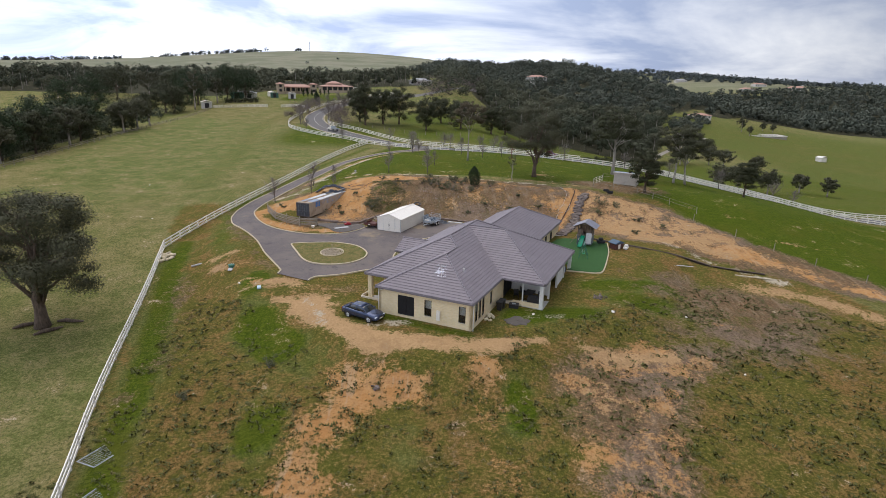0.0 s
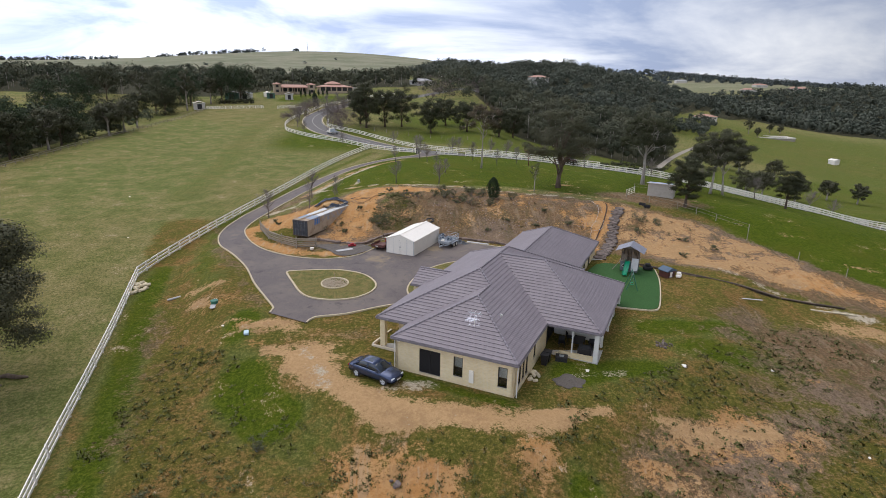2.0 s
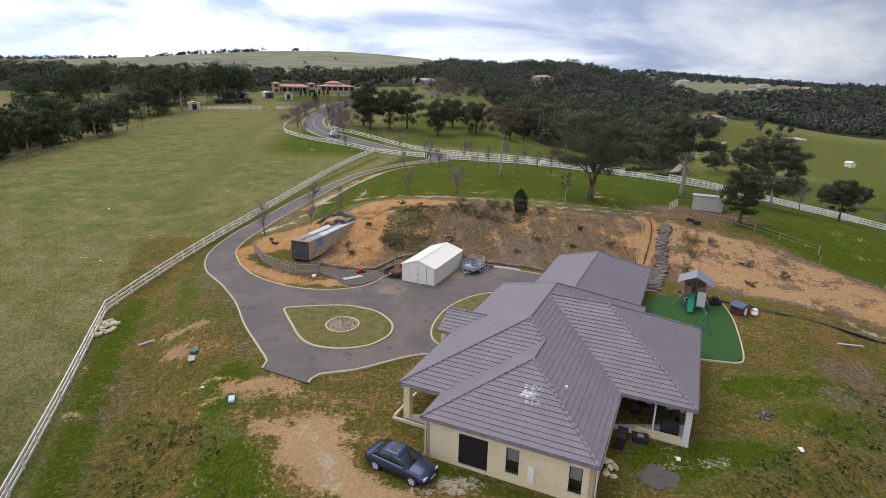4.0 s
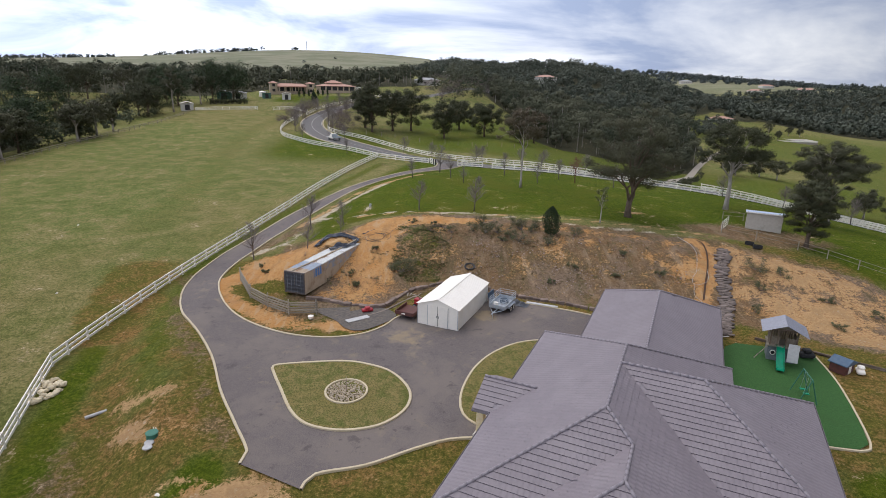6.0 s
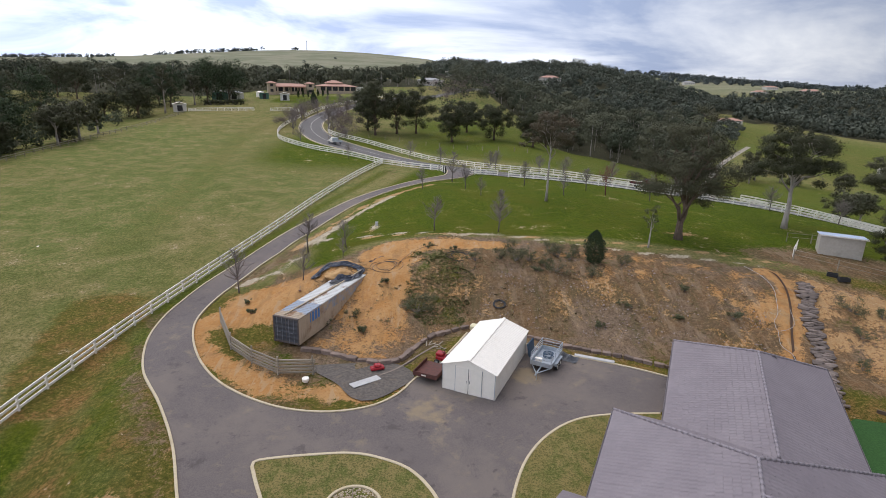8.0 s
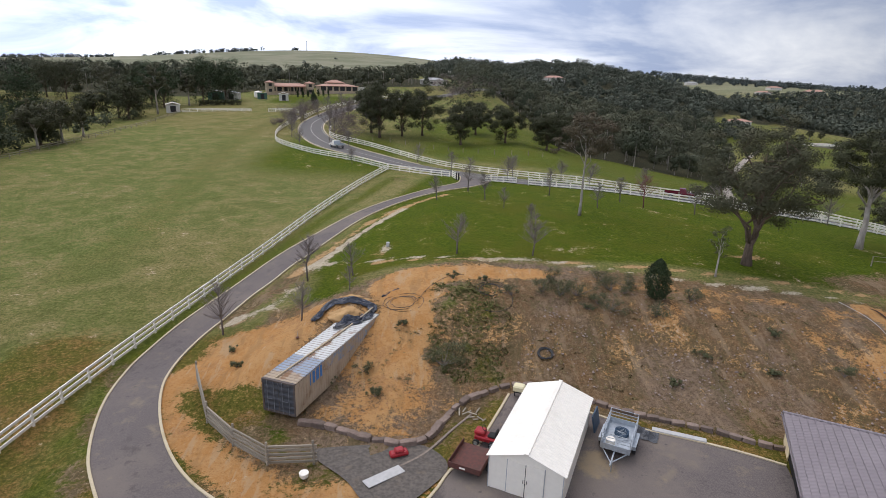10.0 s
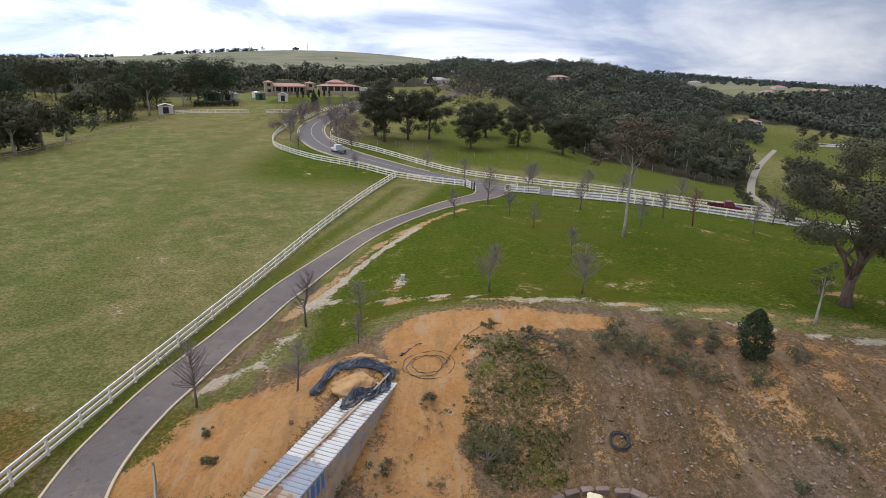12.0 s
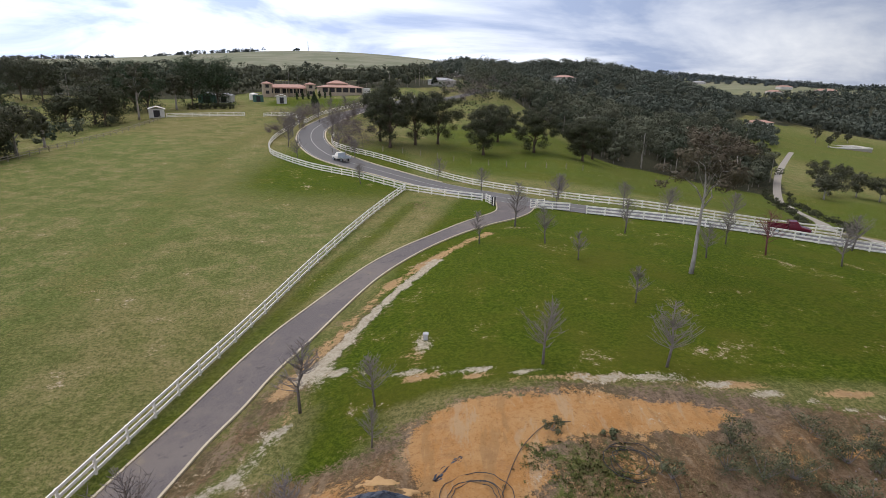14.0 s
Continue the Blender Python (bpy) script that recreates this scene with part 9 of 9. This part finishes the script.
def scree(name, label, ring, count, seed):
    """Small broken stones strewn over the bank, one object."""
    rng = np.random.default_rng(seed)
    xs, ys = [p[0] for p in ring], [p[1] for p in ring]
    x, y = rng.uniform(min(xs), max(xs), count * 3), rng.uniform(min(ys), max(ys), count * 3)
    drift = np.array([noise.noise((a * 0.2, b * 0.2, seed)) for a, b in zip(x, y)])
    ok = inside_ring(x, y, ring) & (drift + rng.normal(size=x.size) * 0.2 > 0.0)
    x, y = x[ok][:count], y[ok][:count]
    n = len(x)
    unit = np.array(((1, 0, 0), (0, 1, 0), (-1, 0, 0), (0, -1, 0), (0, 0, 0.8), (0, 0, -0.8)), float)
    size = 0.035 + 0.085 * rng.random(n) ** 3
    v = unit[None] * (1 + 0.35 * rng.normal(size=(n, 6, 1))) * size[:, None, None]
    a = rng.random(n) * 6.283
    c, q = np.cos(a)[:, None], np.sin(a)[:, None]
    v = np.stack([v[..., 0] * c - v[..., 1] * q, v[..., 0] * q + v[..., 1] * c, v[..., 2]], -1) + np.c_[x, y, ground_height(x, y) + 0.03][:, None]
    tri = np.array(((0, 1, 4), (1, 2, 4), (2, 3, 4), (3, 0, 4), (1, 0, 5), (2, 1, 5), (3, 2, 5), (0, 3, 5)))
    return solo(name, (v.reshape(-1, 3).tolist(), (tri[None] + 6 * np.arange(n)[:, None, None]).reshape(-1, 3).tolist()), surface("pink_scree", (0.36, 0.28, 0.24), (0.27, 0.21, 0.18), 3, 0.6, 0.9), label, "stones", kind="stuff")


scree("bank_scree", "pinkish-grey stones strewn over the bank", [(-6, 99.5), (2, 97), (18, 92.5), (21, 98), (18, 105), (4, 108), (-4, 105)], 1300, 61)
old = [(-44.2, 59.6), (-41.2, 58.4), (-40.3, 60.6)]
for k, (x, y) in enumerate(old):
    a = rb.uniform(0, 180)
    solo("fallen_log", tube(bmesh.new(), [(-1.3, 0, 0.12), (-0.4, 0.12, 0.22), (0.5, -0.06, 0.2), (1.4, 0.15, 0.1)], [0.12, 0.22, 0.2, 0.1], 8), BARK, "rough grey log lying at the old gum's foot", "log", "fallen logs", smooth=True, at=pose(x, y, high(x, y), 0, 0, a))
bm = bmesh.new()
bmesh.ops.create_icosphere(bm, subdivisions=4, radius=1.0, matrix=Matrix.Diagonal((1.3, 1.0, 0.07, 1)))
for q in bm.verts:
    q.co += q.co.normalized() * 0.45 * noise.noise(q.co * 1.6)
solo("gravel_mound", bm, surface("dark_gravel", (0.085, 0.072, 0.062), (0.13, 0.11, 0.092), 14, 1, 0.9, 0, 0.8, 0.05), "low mound of dark grey gravel beside the house", "gravel", smooth=True, at=pose(8.2, 56.2, high(8.2, 56.2)))
WEED = leaf_material("weed_blade", (0.15, 0.125, 0.05), (0.21, 0.165, 0.075), (0.17, 0.13, 0.06))
GREENWEED = leaf_material("green_weed_blade", (0.072, 0.084, 0.02), (0.115, 0.115, 0.032), (0.098, 0.088, 0.03))
YARD = [(-29, 24), (48, 24), (56, 56), (34, 70), (22, 62), (4, 51), (-9, 49), (-15, 54), (-21, 61), (-28, 66)]
tufts("yard_weeds", "dark olive weed clumps spreading over bare clay", YARD, 6500, 0.2, 52, GREENWEED, 0.22, -0.05)
tufts("dry_tussocks", "straw-brown dry grass clumps in the yard", YARD, 1700, 0.16, 53, WEED, 0.4)
tufts("bank_weeds", "low olive weeds covering part of the bank", WEEDY_BANK, 1500, 0.12, 51, GREENWEED, 0.3, -0.2)
tufts("bank_weeds", "scattered wiry weeds on the stony bank", [(-19, 96), (-8, 97.5), (2, 96), (18, 91), (22, 98), (18, 106), (4, 110.5), (-12, 110)], 1100, 0.12, 54, WEED, 0.3)
for i, (x, y) in enumerate(TRACK_SHRUBS):
    shrub((x, y), rb.uniform(1.6, 2.6), rb.uniform(1.2, 2.0), "round dark shrub beside the gravel track", 380 + i, DARK_LEAF, 420, 0.16, "track_shrub", "track shrubs")

# ---- farther buildings ----
TERRACOTTA = surface("terracotta_tile", (0.42, 0.23, 0.17), (0.48, 0.28, 0.21), 2.5, 0.3, 0.8, 0, 0.3, 0.03, (0.34, 0.2, 0.16))
APRICOT = surface("apricot_render", (0.46, 0.36, 0.26), (0.4, 0.31, 0.22), 2, 0.3, 0.85)
GREYROOF = surface("grey_roof", (0.4, 0.38, 0.37), (0.34, 0.33, 0.32), 2, 0.4, 0.7)
PALEWALL = surface("pale_wall", (0.62, 0.58, 0.52), (0.56, 0.52, 0.46), 2, 0.4, 0.8)
SHEDGREEN = surface("shed_green", (0.06, 0.13, 0.1), (0.08, 0.15, 0.115), 2, 0.5, 0.6)


def hip(w, d, low, rise, over=0.5):
    """A hip roof over a w x d plan, centred."""
    a, b = w / 2 + over, d / 2 + over
    r = min(a, b)
    e = [(-a, -b, low), (a, -b, low), (a, b, low), (-a, b, low)]
    top = [(-(a - r) - 0.01, 0, low + rise), (a - r + 0.01, 0, low + rise)] if a >= b else [(0, -(b - r) - 0.01, low + rise), (0, b - r + 0.01, low + rise)]
    v = e + [(x, y, z - 0.18) for x, y, z in e] + top
    f = [(0, 1, 9, 8), (1, 2, 9), (2, 3, 8, 9), (3, 0, 8)] if a >= b else [(0, 1, 8), (1, 2, 9, 8), (2, 3, 9), (3, 0, 8, 9)]
    return v, f + [(0, 4, 5, 1), (1, 5, 6, 2), (2, 6, 7, 3), (3, 7, 4, 0), (7, 6, 5, 4)]


def block(parent, at, w, d, h, rise, wall_mat, roof_mat, bays=4, storeys=1, door=False, wide=0.75, tall=1.35):
    """One block of a house: walls, roof and its windows, under the house."""
    wall_ = part("wall", boxes(((-w / 2, -d / 2, -1.5), (w / 2, d / 2, h)), bevel=0.03), wall_mat, parent, at=at)
    part("roof", hip(w, d, h + 0.02, rise), roof_mat, parent, at=at)
    for s in range(storeys):
        for k in range(bays):
            x = -w / 2 + w * (k + 0.5) / bays
            z = h * (s + 0.32) / storeys
            part("window", boxes(((x - wide, -d / 2 - 0.06, z), (x + wide, -d / 2 - 0.004, z + tall))), FRAME, wall_)


def villa():
    v = thing("villa", "large apricot villa with terracotta hip roofs and corner towers", "house", at=pose(-84.5, 353.5, high(-84.5, 353.5), 0, 0, 22))
    block(v, pose(0, 0, 0), 20, 9, 3.7, 1.3, APRICOT, TERRACOTTA, 6, 1, False, 1.25, 2.0)
    for x in (-9.6, 9.6):
        block(v, pose(x, -3.6, 0), 3.8, 3.8, 5.2, 0.9, APRICOT, TERRACOTTA, 1, 2)
    part("loggia_roof", boxes(((-7.4, -7.2, 3.2), (7.4, -4.6, 3.5)), bevel=0.05), TERRACOTTA, v)
    for k in range(6):
        x = -7 + 2.8 * k
        part("column", tube(bmesh.new(), [(x, -6.9, -1), (x, -6.9, 3.2)], [0.26, 0.22], 10), APRICOT, v)
    w = thing("villa_wing", "apricot villa wing with a two-tier terracotta roof", "house", at=pose(-62, 362, high(-62, 362), 0, 0, 20))
    block(w, pose(0, 0, 0), 19, 13, 3.3, 1.5, APRICOT, TERRACOTTA, 6, 1, False, 1.2, 2.0)
    block(w, pose(-1, 1, 2.0), 8, 6, 3.0, 1.3, APRICOT, TERRACOTTA, 3)
    part("garage", boxes(((9.6, -4, -1), (14, 3, 3.0)), bevel=0.03), PALEWALL, w)


villa()
for x, y, w, d, h, a, roof, label in (
    (264, 574, 20, 12, 3.2, 10, TERRACOTTA, "low house with an orange tiled roof in the valley trees"),
    (816, 1305, 40, 18, 5, -20, TERRACOTTA, "long red-roofed house on the far ridge"),
    (766, 1372, 30, 16, 5, 10, TERRACOTTA, "red-roofed house among trees on the far ridge"),
    (684, 1268, 30, 15, 5, -10, TERRACOTTA, "red-roofed house beside the far paddocks"),
    (640, 1520, 28, 14, 5, 0, GREYROOF, "pale farmhouse on the far hilltop"),
    (560, 1560, 30, 14, 6, 20, GREYROOF, "pale house on the far skyline"),
    (-12, 452, 16, 10, 3.4, -15, GREYROOF, "small pale house beyond the road bend"),
    (14, 640, 22, 12, 4, 10, GREYROOF, "white house beside the road uphill"),
    (120, 700, 22, 13, 9, 12, TERRACOTTA, "orange-roofed house among hillside trees"),
):
    one = thing("farmhouse", label, "house", "distant houses", at=pose(x, y, high(x, y), 0, 0, a))
    block(one, pose(0, 0, 0), w, d, h, w * 0.1, PALEWALL, roof, max(3, int(w / 5)))


def lean_shed(name, x, y, w, d, h, a, wall_mat, roof_mat, label, door=True):
    s = thing(name, label, "shed", "farm sheds", at=pose(x, y, high(x, y), 0, 0, a))
    part("wall", boxes(((-w / 2, -d / 2, -0.6), (w / 2, d / 2, h)), bevel=0.02), wall_mat, s)
    part("roof", loft([[(px, -d / 2 - 0.3, pz) for px, pz in ((-w / 2 - 0.3, h), (0, h + 0.8), (w / 2 + 0.3, h), (w / 2 + 0.3, h - 0.1), (0, h + 0.68), (-w / 2 - 0.3, h - 0.1))], [(px, d / 2 + 0.3, pz) for px, pz in ((-w / 2 - 0.3, h), (0, h + 0.8), (w / 2 + 0.3, h), (w / 2 + 0.3, h - 0.1), (0, h + 0.68), (-w / 2 - 0.3, h - 0.1))]]), roof_mat, s)
    if door:
        part("door", boxes(((-w * 0.2, -d / 2 - 0.03, 0), (w * 0.2, -d / 2 - 0.002, h * 0.85))), FRAME, s)


lean_shed("field_shed", -107.5, 274, 4.6, 5.5, 2.6, 25, PALEWALL, WHITE, "white-roofed field shed at the paddock corner")
lean_shed("farm_shed", -108, 319, 6.5, 5, 3.2, 10, SHEDGREEN, GREYROOF, "dark green farm shed with a grey roof")
lean_shed("farm_shed", -101.5, 321, 5.5, 5, 2.8, 0, PALEWALL, GREYROOF, "pale farm shed beside the hedge")
lean_shed("farm_shed", -90, 326, 4, 4, 2.6, 20, SHEDGREEN, GREYROOF, "small green shed in the villa garden")
lean_shed("garden_pavilion", -79, 321, 4, 4, 2.8, 15, PALEWALL, WHITE, "white-roofed pavilion in the villa garden")
solo("water_tank", tube(bmesh.new(), [(0, 0, -0.4), (0, 0, 2.4), (0, 0, 2.9)], [1.7, 1.7, 0.3], 20), WHITE, "round white water tank in the farmyard", "tank", at=pose(-94, 333, high(-94, 333)))
lean_shed("hay_shelter", 266, 386, 7, 4, 3.0, 30, WHITE, WHITE, "small white shelter in the green valley paddock", False)
arena = thing("riding_arena", "pale sand riding arena with a low rail in the field", "arena", at=pose(298, 512, high(298, 512) + 0.3, 0, 0, -5))
part("surface", boxes(((-15, -9, -3), (15, 9, 0.1))), GRAVEL, arena)
for lo, hi in (((-15.1, -9.1, 0.1), (15.1, -8.9, 1.0)), ((-15.1, 8.9, 0.1), (15.1, 9.1, 1.0)), ((-15.1, -8.9, 0.1), (-14.9, 8.9, 1.0)), ((14.9, -8.9, 0.1), (15.1, 8.9, 1.0))):
    part("rail", boxes((lo, hi)), WHITE, arena)

mast = thing("radio_mast", "thin lattice radio mast on the far summit", "mast", at=pose(-640, 3000, high(-640, 3000)))
for x, y in ((-2, -2), (2, -2), (2, 2), (-2, 2)):
    part("leg", tube(bmesh.new(), [(x, y, -2), (x * 0.25, y * 0.25, 44)], 0.5, 5), GALV, mast)
for k in range(6):
    s = 2 - 0.28 * k
    part("brace", boxes(((-s, -s, 5 + 6.5 * k), (s, s, 5.5 + 6.5 * k))), GALV, mast)

for i in range(9):
    x, y = -105 + 1.6 * i, 294 + 0.55 * i
    shrub((x, y), 2.0, 2.3, "clipped dark hedge shrub beside the farm sheds", 420 + i, DARK_LEAF, 500, 0.2, "hedge_shrub", "hedge")
for i in range(7):
    x, y = -76 + 2.1 * i, 335 + 1.6 * i
    conifer((x, y), 3.4, 0.6, "slim pencil pine along the villa garden", 440 + i, "pencil_pine", 260, 0.25)
conifer((-62, 303), 5.2, 1.7, "dense round conifer on the villa lawn", 450, "round_conifer", 900, 0.3)
rail_fence([(-103.5, 272), (-92, 274.5), (-80, 277)], "white post and rail fence across the paddock's top")
rail_fence([(-73.5, 276.5), (-66, 278.5), (-58, 270)], "white post and rail fence below the villa")
rail_fence([(-57, 262), (-55, 285), (-50, 305), (-40, 330), (-26, 356)], "white post and rail fence up the roadside")


def plain_rail(line, label, gap=3.0, heights=(1.1, 0.65)):
    f = thing("stock_fence", label, "fence", "timber stock fences")
    post = mesh_of(tube(bmesh.new(), [(0, 0, -0.3), (0, 0, 1.3)], [0.09, 0.08], 6), "post", TIMBER)
    rail = mesh_of(boxes(((0, -0.03, -0.06), (1, 0.03, 0.06))), "rail", TIMBER)
    pts = curve(line, gap)
    for p, q in zip(pts, pts[1:]):
        put("post", post, f, pose(p[0], p[1], high(*p)))
        l = math.dist(p, q)
        for z in heights:
            put("rail", rail, f, Matrix.Translation((p[0], p[1], high(*p) + z)) @ Matrix.Rotation(math.atan2(q[1] - p[1], q[0] - p[0]), 4, "Z") @ Matrix.Rotation(-math.atan2(high(*q) - high(*p), l), 4, "Y") @ Matrix.Diagonal((l, 1, 1, 1)))


plain_rail([(-101, 128), (-102, 150), (-103, 175), (-102, 205), (-101.5, 235), (-103, 268)], "grey timber stock fence along the paddock edge")
plain_rail([(-40, 214), (-20, 222), (0, 214), (20, 212)], "line of low timber posts across the grass slope", 4, ())
